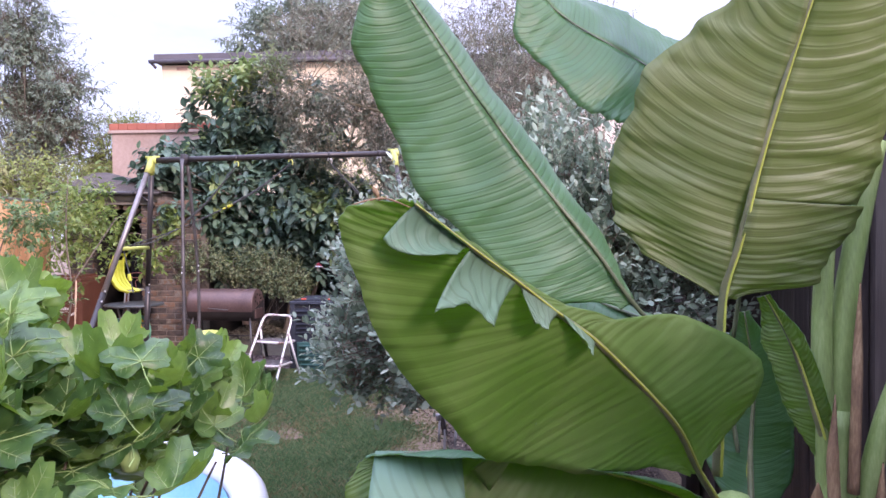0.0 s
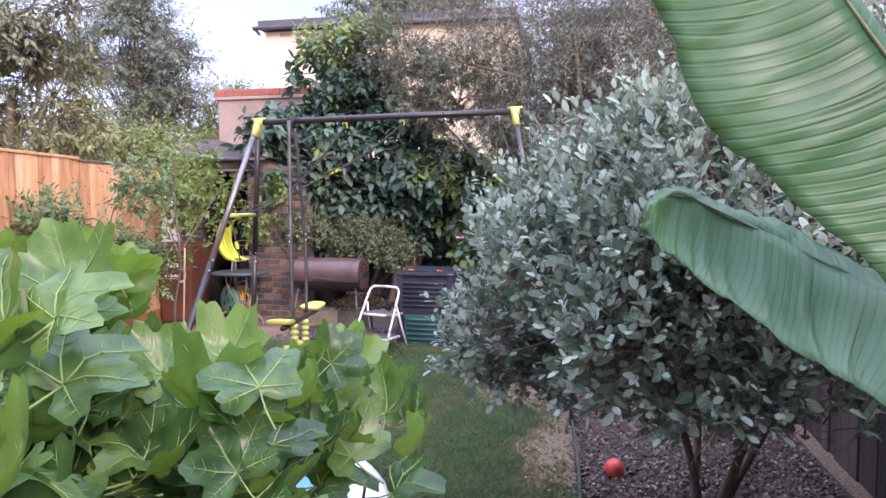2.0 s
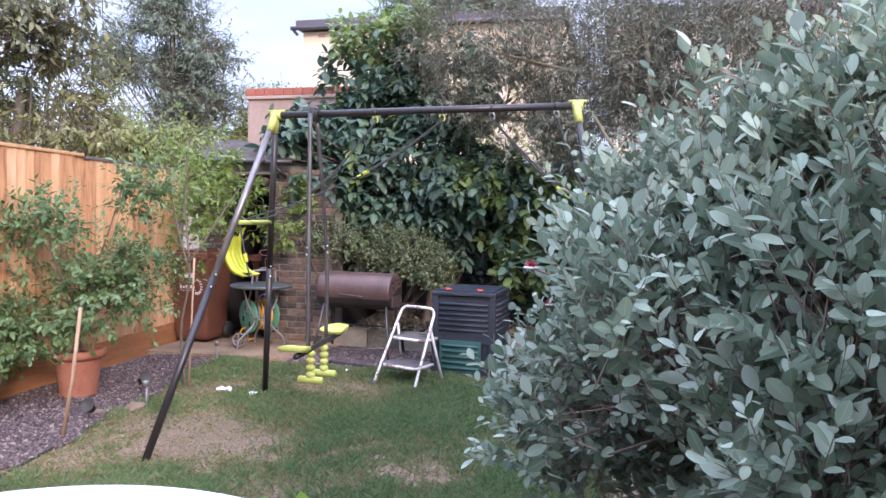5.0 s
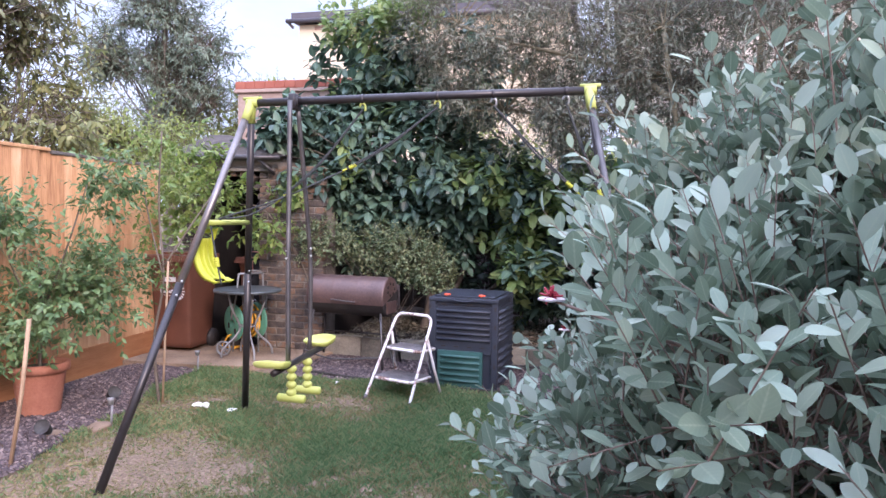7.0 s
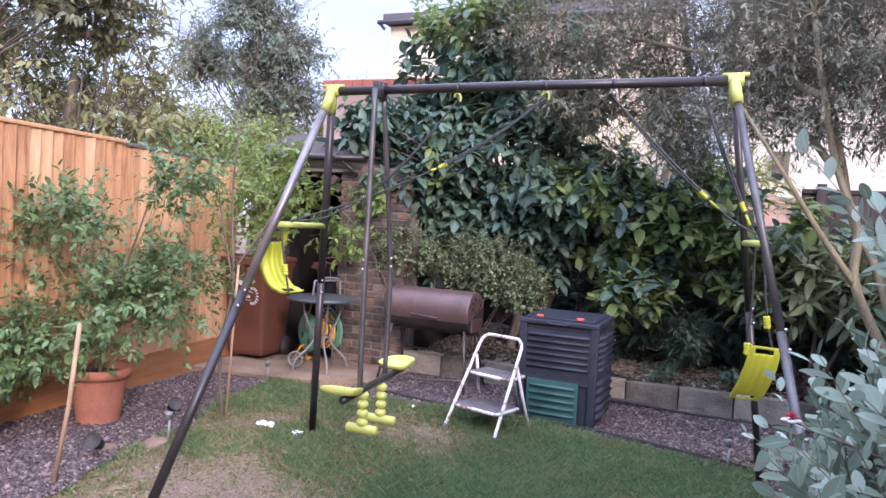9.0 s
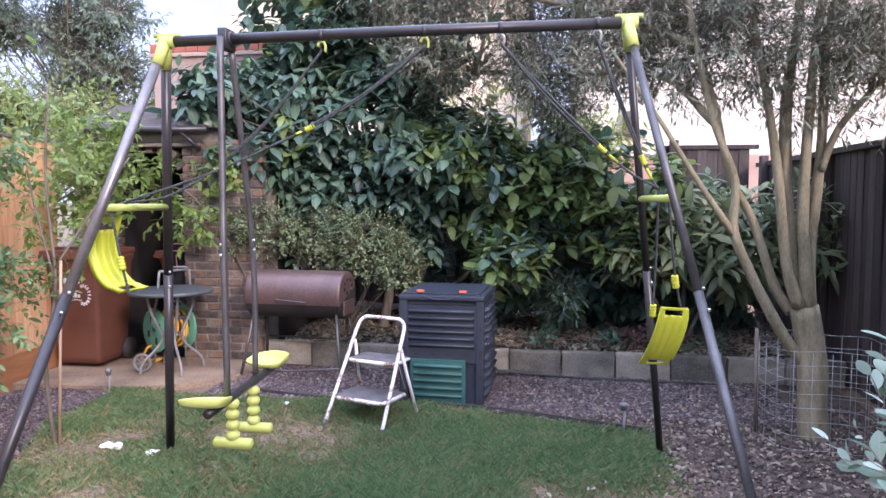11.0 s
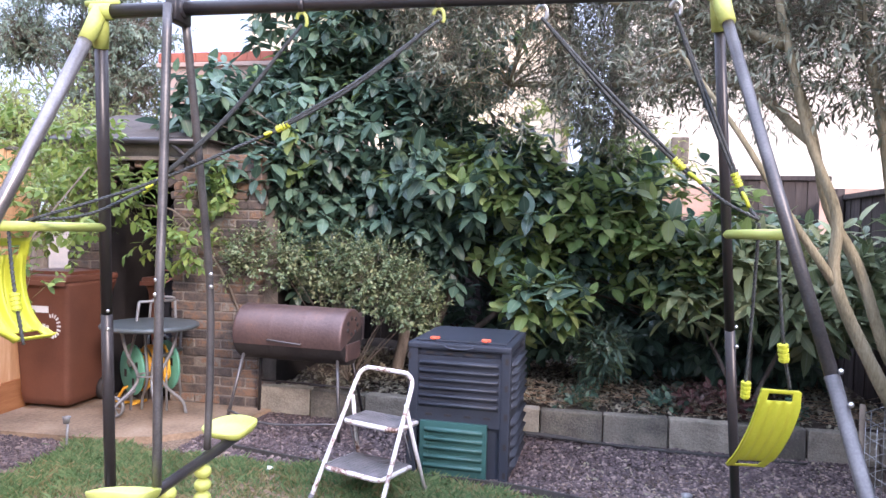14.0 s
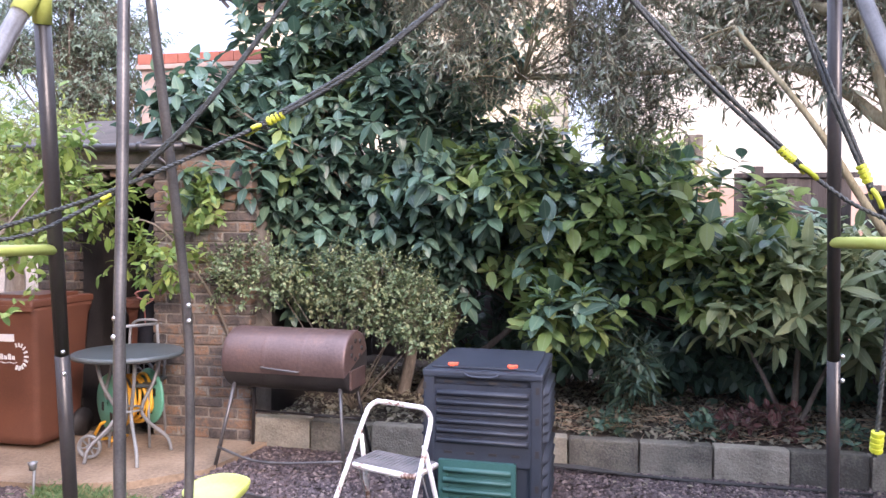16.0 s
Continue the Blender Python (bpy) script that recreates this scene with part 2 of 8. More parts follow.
M["bolt"] = surface("bolt", [(0.3, (0.5, 0.5, 0.5)), (0.7, (0.7, 0.7, 0.7))], 20, 0.3, 0.0, metal=0.9)
M["lime"] = surface("lime", [(0.3, (0.4, 0.45, 0.085)), (0.7, (0.52, 0.56, 0.16))], 5, 0.5, 0.05, fine=90)
M["yellow"] = surface("yellow", [(0.3, (0.4, 0.43, 0.015)), (0.7, (0.52, 0.54, 0.045))], 5, 0.45, 0.05, fine=90)
M["rope"] = surface("rope", [(0.3, (0.014, 0.016, 0.016)), (0.6, (0.05, 0.055, 0.053)), (0.8, (0.12, 0.125, 0.12))], 60, 0.4, 0.4, fine=200)
M["bin_dark"] = surface("bin_dark", [(0.3, (0.017, 0.021, 0.032)), (0.7, (0.038, 0.045, 0.063))], 5, 0.5, 0.1, fine=150)
M["bin_green"] = surface("bin_green", [(0.3, (0.022, 0.075, 0.07)), (0.7, (0.045, 0.125, 0.115))], 5, 0.5, 0.1, fine=150)
M["red_clip"] = surface("red_clip", [(0.3, (0.7, 0.1, 0.05)), (0.7, (0.8, 0.16, 0.08))], 8, 0.4, 0.0)
M["white_paint"] = surface("white_paint", [(0.37, (0.13, 0.07, 0.05)), (0.42, (0.4, 0.27, 0.22)), (0.455, (0.62, 0.57, 0.55)), (0.52, (0.78, 0.76, 0.75)), (0.8, (0.84, 0.83, 0.82))], 9, 0.5, 0.1, fine=70, vary=0.05)
M["step_rubber"] = surface("step_rubber", [(0.3, (0.1, 0.095, 0.095)), (0.7, (0.2, 0.185, 0.185))], 12, 0.8, 0.4, fine=160)
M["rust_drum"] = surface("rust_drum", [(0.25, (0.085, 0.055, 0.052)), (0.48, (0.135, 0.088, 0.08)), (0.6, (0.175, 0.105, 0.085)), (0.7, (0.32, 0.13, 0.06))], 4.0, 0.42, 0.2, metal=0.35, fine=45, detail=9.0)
# near-black for rubber, slots and holes; also paints in shade on drum and store
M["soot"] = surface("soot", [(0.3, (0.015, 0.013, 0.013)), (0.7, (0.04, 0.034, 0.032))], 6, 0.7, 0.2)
M["bin_brown"] = surface("bin_brown", [(0.3, (0.11, 0.043, 0.026)), (0.7, (0.19, 0.077, 0.045))], 3, 0.5, 0.08, fine=120)
M["print_white"] = surface("print_white", [(0.3, (0.6, 0.58, 0.56)), (0.7, (0.75, 0.73, 0.7))], 9, 0.6, 0.0)
M["table_grey"] = surface("table_grey", [(0.3, (0.055, 0.065, 0.065)), (0.7, (0.11, 0.125, 0.125))], 6, 0.4, 0.05, fine=130)
# lighter grey steel with the sky's sheen put into its colour
M["scuffed_steel"] = surface("scuffed_steel", [(0.3, (0.15, 0.135, 0.13)), (0.55, (0.24, 0.22, 0.21)), (0.75, (0.36, 0.33, 0.32))], 9, 0.36, 0.06, metal=0.65, fine=140)
M["tube_grey"] = surface("tube_grey", [(0.3, (0.2, 0.2, 0.2)), (0.7, (0.33, 0.33, 0.33))], 9, 0.5, 0.05, metal=0.3)
M["reel_green"] = surface("reel_green", [(0.3, (0.09, 0.3, 0.2)), (0.7, (0.16, 0.42, 0.3))], 6, 0.5, 0.0)
M["hose_yellow"] = surface("hose_yellow", [(0.3, (0.75, 0.36, 0.02)), (0.7, (0.85, 0.5, 0.05))], 6, 0.45, 0.0)
M["dark_cloth"] = surface("dark_cloth", [(0.3, (0.008, 0.008, 0.012)), (0.7, (0.022, 0.022, 0.03))], 6, 0.85, 0.2)
M["pink_cable"] = surface("pink_cable", [(0.3, (0.45, 0.16, 0.14)), (0.7, (0.55, 0.24, 0.2))], 6, 0.5, 0.0)
M["terracotta"] = surface("terracotta", [(0.3, (0.3, 0.11, 0.065)), (0.55, (0.42, 0.17, 0.1)), (0.8, (0.48, 0.27, 0.19))], 4, 0.85, 0.2)
M["cane"] = surface("cane", [(0.3, (0.33, 0.21, 0.12)), (0.7, (0.52, 0.37, 0.24))], 6, 0.7, 0.2, stretch=(5, 5, 1))
M["bark"] = surface("bark", [(0.3, (0.075, 0.06, 0.048)), (0.5, (0.15, 0.125, 0.1)), (0.72, (0.27, 0.23, 0.18))], 6, 0.9, 0.6, stretch=(3, 3, 0.7), fine=40)
M["olive_bark"] = surface("olive_bark", [(0.3, (0.12, 0.105, 0.06)), (0.5, (0.235, 0.2, 0.12)), (0.75, (0.36, 0.31, 0.2))], 5, 0.9, 0.6, stretch=(3, 3, 0.8), fine=40)
M["twig_green"] = surface("twig_green", [(0.3, (0.16, 0.17, 0.07)), (0.7, (0.3, 0.29, 0.15))], 9, 0.7, 0.2)
M["twig_brown"] = surface("twig_brown", [(0.3, (0.09, 0.07, 0.05)), (0.7, (0.2, 0.16, 0.12))], 9, 0.8, 0.2)
M["twig_red"] = surface("twig_red", [(0.3, (0.13, 0.085, 0.065)), (0.7, (0.28, 0.2, 0.155))], 9, 0.8, 0.2)
M["cream_render"] = surface("cream_render", [(0.3, (0.68, 0.56, 0.39)), (0.5, (0.77, 0.65, 0.47)), (0.75, (0.81, 0.71, 0.54))], 0.8, 0.9, 0.15, fine=25)
M["pink_render"] = surface("pink_render", [(0.3, (0.33, 0.24, 0.195)), (0.5, (0.42, 0.315, 0.26)), (0.75, (0.5, 0.39, 0.33))], 0.9, 0.9, 0.15, fine=25)
M["white_render"] = surface("white_render", [(0.3, (0.72, 0.64, 0.53)), (0.7, (0.8, 0.73, 0.62))], 0.8, 0.9, 0.1, fine=25)
M["pale_brick"] = surface("pale_brick", [(0.3, (0.4, 0.24, 0.18)), (0.7, (0.55, 0.38, 0.3))], 3, 0.9, 0.2)
M["roof_grey"] = surface("roof_grey", [(0.3, (0.075, 0.07, 0.08)), (0.7, (0.14, 0.13, 0.145))], 2, 0.7, 0.1)
M["red_tile"] = surface("red_tile", [(0.3, (0.3, 0.085, 0.055)), (0.7, (0.42, 0.15, 0.095))], 4, 0.8, 0.2)
M["pool_white"] = surface("pool_white", [(0.3, (0.72, 0.74, 0.8)), (0.7, (0.8, 0.81, 0.85))], 3, 0.28, 0.03)
M["pool_blue"] = surface("pool_blue", [(0.3, (0.03, 0.22, 0.62)), (0.7, (0.05, 0.3, 0.72))], 3, 0.28, 0.03)
M["pool_cyan"] = surface("pool_cyan", [(0.3, (0.2, 0.5, 0.68)), (0.7, (0.32, 0.6, 0.75))], 3, 0.3, 0.03)
M["red_ball"] = surface("red_ball", [(0.3, (0.7, 0.06, 0.05)), (0.7, (0.78, 0.1, 0.08))], 5, 0.4, 0.0)
M["wire"] = surface("wire", [(0.3, (0.3, 0.3, 0.3)), (0.7, (0.45, 0.45, 0.44))], 20, 0.5, 0.0, metal=0.6)
M["paper"] = surface("paper", [(0.3, (0.65, 0.64, 0.6)), (0.7, (0.8, 0.79, 0.76))], 20, 0.8, 0.1)
M["stone"] = surface("stone", [(0.3, (0.13, 0.09, 0.06)), (0.7, (0.27, 0.19, 0.13))], 6, 0.9, 0.4)
M["flower_red"] = surface("flower_red", [(0.3, (0.3, 0.02, 0.035)), (0.7, (0.42, 0.04, 0.06))], 20, 0.6, 0.0)
M["petal"] = surface("petal", [(0.3, (0.6, 0.5, 0.5)), (0.7, (0.75, 0.66, 0.66))], 20, 0.6, 0.0)
M["edging"] = surface("edging", [(0.3, (0.03, 0.028, 0.027)), (0.7, (0.07, 0.065, 0.06))], 6, 0.7, 0.2)

M["grass_dry"] = leafy("grass_dry", [(0.15, (0.13, 0.16, 0.06)), (0.45, (0.22, 0.21, 0.1)), (0.8, (0.36, 0.3, 0.17))], 0.7, 0.25, None, 0.2, 0.0, 0.0)
M["grass"] = leafy("grass", [(0.1, (0.075, 0.14, 0.05)), (0.45, (0.135, 0.225, 0.095)), (0.7, (0.21, 0.285, 0.13)), (0.88, (0.32, 0.3, 0.16))], 0.6, 0.3, None, 0.3, 0.0, 0.0)
M["feijoa"] = leafy("feijoa", [(0.1, (0.075, 0.115, 0.072)), (0.4, (0.145, 0.205, 0.135)), (0.62, (0.225, 0.295, 0.2)), (0.85, (0.35, 0.42, 0.31))], 0.6, 0.32, spec=0.2)
M["feijoa_young"] = leafy("feijoa_young", [(0.2, (0.25, 0.34, 0.25)), (0.6, (0.36, 0.44, 0.34)), (0.85, (0.46, 0.53, 0.43))], 0.68, 0.25, spec=0.18)
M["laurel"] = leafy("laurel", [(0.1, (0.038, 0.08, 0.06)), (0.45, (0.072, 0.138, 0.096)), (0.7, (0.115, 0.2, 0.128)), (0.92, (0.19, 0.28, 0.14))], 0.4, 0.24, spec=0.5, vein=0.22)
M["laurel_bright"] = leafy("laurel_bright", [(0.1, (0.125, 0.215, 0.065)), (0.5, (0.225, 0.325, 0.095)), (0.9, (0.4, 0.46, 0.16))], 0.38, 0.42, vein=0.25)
M["loquat"] = leafy("loquat", [(0.1, (0.1, 0.15, 0.07)), (0.5, (0.19, 0.25, 0.12)), (0.85, (0.33, 0.38, 0.19)), (0.96, (0.55, 0.46, 0.13))], 0.45, 0.28)
M["olive_leaf"] = leafy("olive_leaf", [(0.1, (0.075, 0.095, 0.062)), (0.45, (0.16, 0.18, 0.12)), (0.7, (0.28, 0.29, 0.2)), (0.92, (0.42, 0.36, 0.22))], 0.5, 0.25)
M["variegated"] = leafy("variegated", [(0.1, (0.06, 0.1, 0.045)), (0.5, (0.13, 0.19, 0.08)), (0.75, (0.3, 0.34, 0.16)), (0.92, (0.52, 0.5, 0.26))], 0.5, 0.25)
M["citrus"] = leafy("citrus", [(0.1, (0.07, 0.14, 0.05)), (0.5, (0.14, 0.24, 0.085)), (0.9, (0.25, 0.37, 0.13))], 0.42, 0.32, vein=0.2)
M["old_felt"] = surface("old_felt", [(0.25, (0.05, 0.043, 0.04)), (0.5, (0.085, 0.073, 0.066)), (0.8, (0.13, 0.112, 0.1))], 7, 0.95, 0.4, spec=0.2)
M["old_render"] = surface("old_render", [(0.25, (0.13, 0.11, 0.095)), (0.5, (0.2, 0.175, 0.15)), (0.8, (0.29, 0.26, 0.225))], 9, 0.9, 0.4)
M["sapling"] = leafy("sapling", [(0.1, (0.085, 0.16, 0.03)), (0.5, (0.175, 0.265, 0.05)), (0.9, (0.33, 0.4, 0.08))], 0.48, 0.38, vein=0.15)
M["ash_tree"] = leafy("ash_tree", [(0.1, (0.11, 0.165, 0.11)), (0.5, (0.2, 0.265, 0.185)), (0.9, (0.31, 0.37, 0.26))], 0.5, 0.4)
M["plum_tree"] = leafy("plum_tree", [(0.1, (0.13, 0.16, 0.06)), (0.5, (0.26, 0.28, 0.095)), (0.75, (0.4, 0.385, 0.14)), (0.95, (0.52, 0.44, 0.18))], 0.5, 0.36)
M["walnut"] = leafy("walnut", [(0.1, (0.11, 0.13, 0.07)), (0.5, (0.2, 0.22, 0.11)), (0.8, (0.32, 0.31, 0.15)), (0.95, (0.42, 0.35, 0.17))], 0.45, 0.32)
M["lime_tree"] = leafy("lime_tree", [(0.1, (0.16, 0.21, 0.045)), (0.5, (0.28, 0.34, 0.075)), (0.9, (0.42, 0.47, 0.13))], 0.5, 0.42)
M["dry_leaf"] = leafy("dry_leaf", [(0.1, (0.08, 0.05, 0.035)), (0.5, (0.17, 0.1, 0.065)), (0.9, (0.32, 0.22, 0.15))], 0.8, 0.1)
M["heuchera"] = leafy("heuchera", [(0.1, (0.06, 0.018, 0.02)), (0.9, (0.15, 0.05, 0.045))], 0.5, 0.2)
M["fig"] = veined("fig", [(0.25, (0.022, 0.06, 0.024)), (0.48, (0.055, 0.125, 0.036)), (0.75, (0.135, 0.235, 0.06))], 0.2, 1.2, 0.34, 0.28, (0.26, 0.42, 0.03), 0.6, 0.45, vary=0.5)
M["fig_vein"] = surface("fig_vein", [(0.3, (0.18, 0.28, 0.08)), (0.7, (0.28, 0.38, 0.14))], 9, 0.6, 0.0)
M["banana"] = veined("banana", [(0.3, (0.042, 0.115, 0.052)), (0.5, (0.07, 0.16, 0.078)), (0.75, (0.115, 0.215, 0.115))], 0.06, 5.0, 0.4, 0.3, (0.4, 0.6, 0.1), 0.4, 0.4, folds=0.1, lines=0.32)
# leaf's upper side made paler, for the light on the folded flaps
M["banana_flap_lit"] = veined("banana_flap_lit", [(0.3, (0.1, 0.19, 0.12)), (0.5, (0.15, 0.26, 0.17)), (0.75, (0.22, 0.33, 0.23))], 0.1, 5.0, 0.5, 0.25, (0.35, 0.5, 0.15), 0.4, 0.35, folds=0.25, lines=0.3)
M["banana_rib_dark"] = surface("banana_rib_dark", [(0.3, (0.07, 0.09, 0.05)), (0.6, (0.12, 0.14, 0.07))], 6, 0.4, 0.1)
M["banana_under"] = veined("banana_under", [(0.3, (0.075, 0.13, 0.03)), (0.5, (0.11, 0.175, 0.045)), (0.75, (0.165, 0.23, 0.075))], 0.06, 5.0, 0.46, 0.42, (0.3, 0.6, 0.01), 0.4, 0.45, folds=0.22, lines=0.1)
M["banana_pale"] = veined("banana_pale", [(0.3, (0.08, 0.115, 0.03)), (0.5, (0.115, 0.15, 0.046)), (0.75, (0.18, 0.205, 0.08))], 0.05, 5.0, 0.46, 0.34, (0.32, 0.5, 0.02), 0.55, 0.5, folds=0.22, lines=0.15)
M["rib_edge"] = surface("rib_edge", [(0.3, (0.3, 0.36, 0.04)), (0.7, (0.46, 0.5, 0.09))], 6, 0.45, 0.05)
# dark olive, with the rib's shadow side put into the colour
M["banana_rib"] = surface("banana_rib", [(0.3, (0.075, 0.085, 0.045)), (0.5, (0.12, 0.135, 0.065)), (0.7, (0.2, 0.2, 0.1))], 6, 0.4, 0.1)
M["banana_stem"] = surface("banana_stem", [(0.15, (0.12, 0.1, 0.045)), (0.35, (0.14, 0.2, 0.06)), (0.5, (0.2, 0.29, 0.085)), (0.7, (0.3, 0.38, 0.15))], 5, 0.5, 0.15, stretch=(4, 4, 0.6))
M["dry_banana"] = surface("dry_banana", [(0.3, (0.1, 0.06, 0.035)), (0.5, (0.2, 0.125, 0.065)), (0.7, (0.36, 0.26, 0.14))], 7, 0.85, 0.5, stretch=(4, 4, 0.8))


def ground_material():
    """Lawn soil: worn turf between bare, sandy patches."""
    m, n, l, b, _ = node_mat("lawn_soil")
    co = n.new("ShaderNodeTexCoord")
    a, f = n.new("ShaderNodeTexNoise"), n.new("ShaderNodeTexNoise")
    a.inputs["Scale"].default_value, a.inputs["Detail"].default_value = 1.3, 6.0
    f.inputs["Scale"].default_value, f.inputs["Detail"].default_value = 55.0, 5.0
    l.new(co.outputs["Object"], a.inputs["Vector"])
    l.new(co.outputs["Object"], f.inputs["Vector"])
    r1 = ramp_node(n, [(0.3, (0.085, 0.062, 0.038)), (0.52, (0.18, 0.13, 0.085)), (0.75, (0.31, 0.23, 0.15))])
    r2 = ramp_node(n, [(0.28, (0.1, 0.065, 0.042)), (0.5, (0.22, 0.15, 0.1)), (0.72, (0.36, 0.26, 0.18))])
    l.new(f.outputs["Fac"], r1.inputs["Fac"])
    l.new(f.outputs["Fac"], r2.inputs["Fac"])
    k = ramp_node(n, [(0.4, (0, 0, 0)), (0.72, (1, 1, 1))])
    l.new(a.outputs["Fac"], k.inputs["Fac"])
    mx = n.new("ShaderNodeMix")
    mx.data_type = "RGBA"
    l.new(k.outputs["Color"], mx.inputs["Factor"])
    l.new(r1.outputs["Color"], mx.inputs["A"])
    l.new(r2.outputs["Color"], mx.inputs["B"])
    l.new(mx.outputs["Result"], b.inputs["Base Color"])
    b.inputs["Roughness"].default_value = 0.95
    bp = n.new("ShaderNodeBump")
    bp.inputs["Strength"].default_value, bp.inputs["Distance"].default_value = 0.6, 0.02
    l.new(f.outputs["Fac"], bp.inputs["Height"])
    l.new(bp.outputs["Normal"], b.inputs["Normal"])
    return m


M["lawn_soil"] = ground_material()


# ---------------------------------------------------------------- mesh helpers
def to_mesh(name, bm, mats, smooth=True):
    me = bpy.data.meshes.new(name)
    bm.to_mesh(me)
    bm.free()
    for k in (mats if isinstance(mats, (list, tuple)) else [mats]):
        me.materials.append(M[k] if isinstance(k, str) else k)
    if smooth:
        me.polygons.foreach_set("use_smooth", [True] * len(me.polygons))
    return me


def part(name, bm, mat, parent, label="", smooth=True):
    """One mesh object under a thing or under a part. bm: a bmesh, or a ready mesh."""
    me = bm if isinstance(bm, bpy.types.Mesh) else to_mesh(name, bm, mat, smooth)
    ob = new(name, me)
    ob.parent = parent
    return tagged(ob, label)


def thing(name, label, category, at=(0, 0, 0), rz=0.0, group="", kind=""):
    ob = new(name)
    ob.empty_display_size = 0.1
    ob.matrix_basis = pose(*at, 0, 0, rz)
    return tagged(ob, label, category, group, kind)


def bm_box(bm, lo, hi, m=None):
    lo, hi = Vector(lo), Vector(hi)
    r = bmesh.ops.create_cube(bm, size=1.0)
    c, s = (lo + hi) / 2, hi - lo
    bmesh.ops.transform(bm, matrix=Matrix.Translation(c) @ Matrix.Diagonal((*s, 1)), verts=r["verts"])
    if m is not None:
        bmesh.ops.transform(bm, matrix=m, verts=r["verts"])
    return r["verts"]


def box(lo, hi, bevel=0.0, seg=2):
    bm = bmesh.new()
    bm_box(bm, lo, hi)
    if bevel:
        bmesh.ops.bevel(bm, geom=bm.edges[:], offset=bevel, segments=seg, profile=0.6, affect="EDGES")
    return bm


def spline(pts, k=6):
    """Catmull-Rom through the points."""
    p = [Vector(q) for q in pts]
    p = [p[0] * 2 - p[1]] + p + [p[-1] * 2 - p[-2]]
    out = []
    for i in range(1, len(p) - 2):
        for j in range(k):
            t = j / k
            a, b, c, d = p[i - 1], p[i], p[i + 1], p[i + 2]
            out.append(0.5 * (2 * b + (c - a) * t + (2 * a - 5 * b + 4 * c - d) * t * t + (3 * b - a - 3 * c + d) * t ** 3))
    out.append(p[-2].copy())
    return out


def bm_tube(bm, pts, radii, n=10, cap=True, uneven=0.0):
    """Sweeps a ring along points. radii: one number or one a point."""
    pts = [Vector(p) for p in pts]
    if not isinstance(radii, (list, tuple)):
        radii = [radii] * len(pts)
    up = Vector((0, 0, 1)) if abs((pts[1] - pts[0]).normalized().z) < 0.9 else Vector((1, 0, 0))
    rings = []
    for i, p in enumerate(pts):
        t = (pts[min(i + 1, len(pts) - 1)] - pts[max(i - 1, 0)]).normalized()
        a = (up - t * up.dot(t)).normalized()
        b = t.cross(a)
        up = a
        ring = []
        for j in range(n):
            w = 2 * math.pi * j / n
            r = radii[i] * (1 + uneven * noise.noise(Vector((p.x * 3 + j, p.y * 3, p.z * 3))))
            ring.append(bm.verts.new(p + (a * math.cos(w) + b * math.sin(w)) * r))
        rings.append(ring)
    for r0, r1 in zip(rings, rings[1:]):
        for j in range(n):
            bm.faces.new((r0[j], r0[(j + 1) % n], r1[(j + 1) % n], r1[j]))
    if cap:
        bm.faces.new(rings[0][::-1])
        bm.faces.new(rings[-1])
    return bm


def tube(pts, radii, n=10, cap=True, uneven=0.0):
    return bm_tube(bmesh.new(), pts, radii, n, cap, uneven)


def bm_lathe(bm, profile, n=32, close=False):
    """Turns (radius, height) points about z."""
    rings = []
    for r, z in profile:
        rings.append([bm.verts.new((max(r, 1e-4) * math.cos(2 * math.pi * j / n), max(r, 1e-4) * math.sin(2 * math.pi * j / n), z)) for j in range(n)])
    for r0, r1 in zip(rings, rings[1:]):
        for j in range(n):
            bm.faces.new((r0[j], r0[(j + 1) % n], r1[(j + 1) % n], r1[j]))
    if close:
        bm.faces.new(rings[0][::-1])
        bm.faces.new(rings[-1])
    return bm


def lathe(profile, n=32, close=False):
    return bm_lathe(bmesh.new(), profile, n, close)


def array_mesh(name, verts, faces, mats, face_mats=None, smooth=True, blade=None):
    """A triangle mesh from numpy arrays."""
    me = bpy.data.meshes.new(name)
    nv, nf = len(verts), len(faces)
    me.vertices.add(nv)
    me.vertices.foreach_set("co", np.asarray(verts, np.float32).ravel())
    me.loops.add(nf * 3)
    me.loops.foreach_set("vertex_index", np.asarray(faces, np.int32).ravel())
    me.polygons.add(nf)
    me.polygons.foreach_set("loop_start", np.arange(0, nf * 3, 3, dtype=np.int32))
    me.polygons.foreach_set("loop_total", np.full(nf, 3, np.int32))
    if blade is not None:                       # (along, across) of every vertex
        lay = me.uv_layers.new(name="blade")
        lay.data.foreach_set("uv", np.asarray(blade, np.float32)[np.asarray(faces, int).ravel()].ravel())
    if face_mats is not None:
        me.polygons.foreach_set("material_index", np.asarray(face_mats, np.int32))
    if smooth:
        me.polygons.foreach_set("use_smooth", np.ones(nf, bool))
    for k in mats:
        me.materials.append(M[k])
    me.update(calc_edges=True)
    me.validate()
    return me


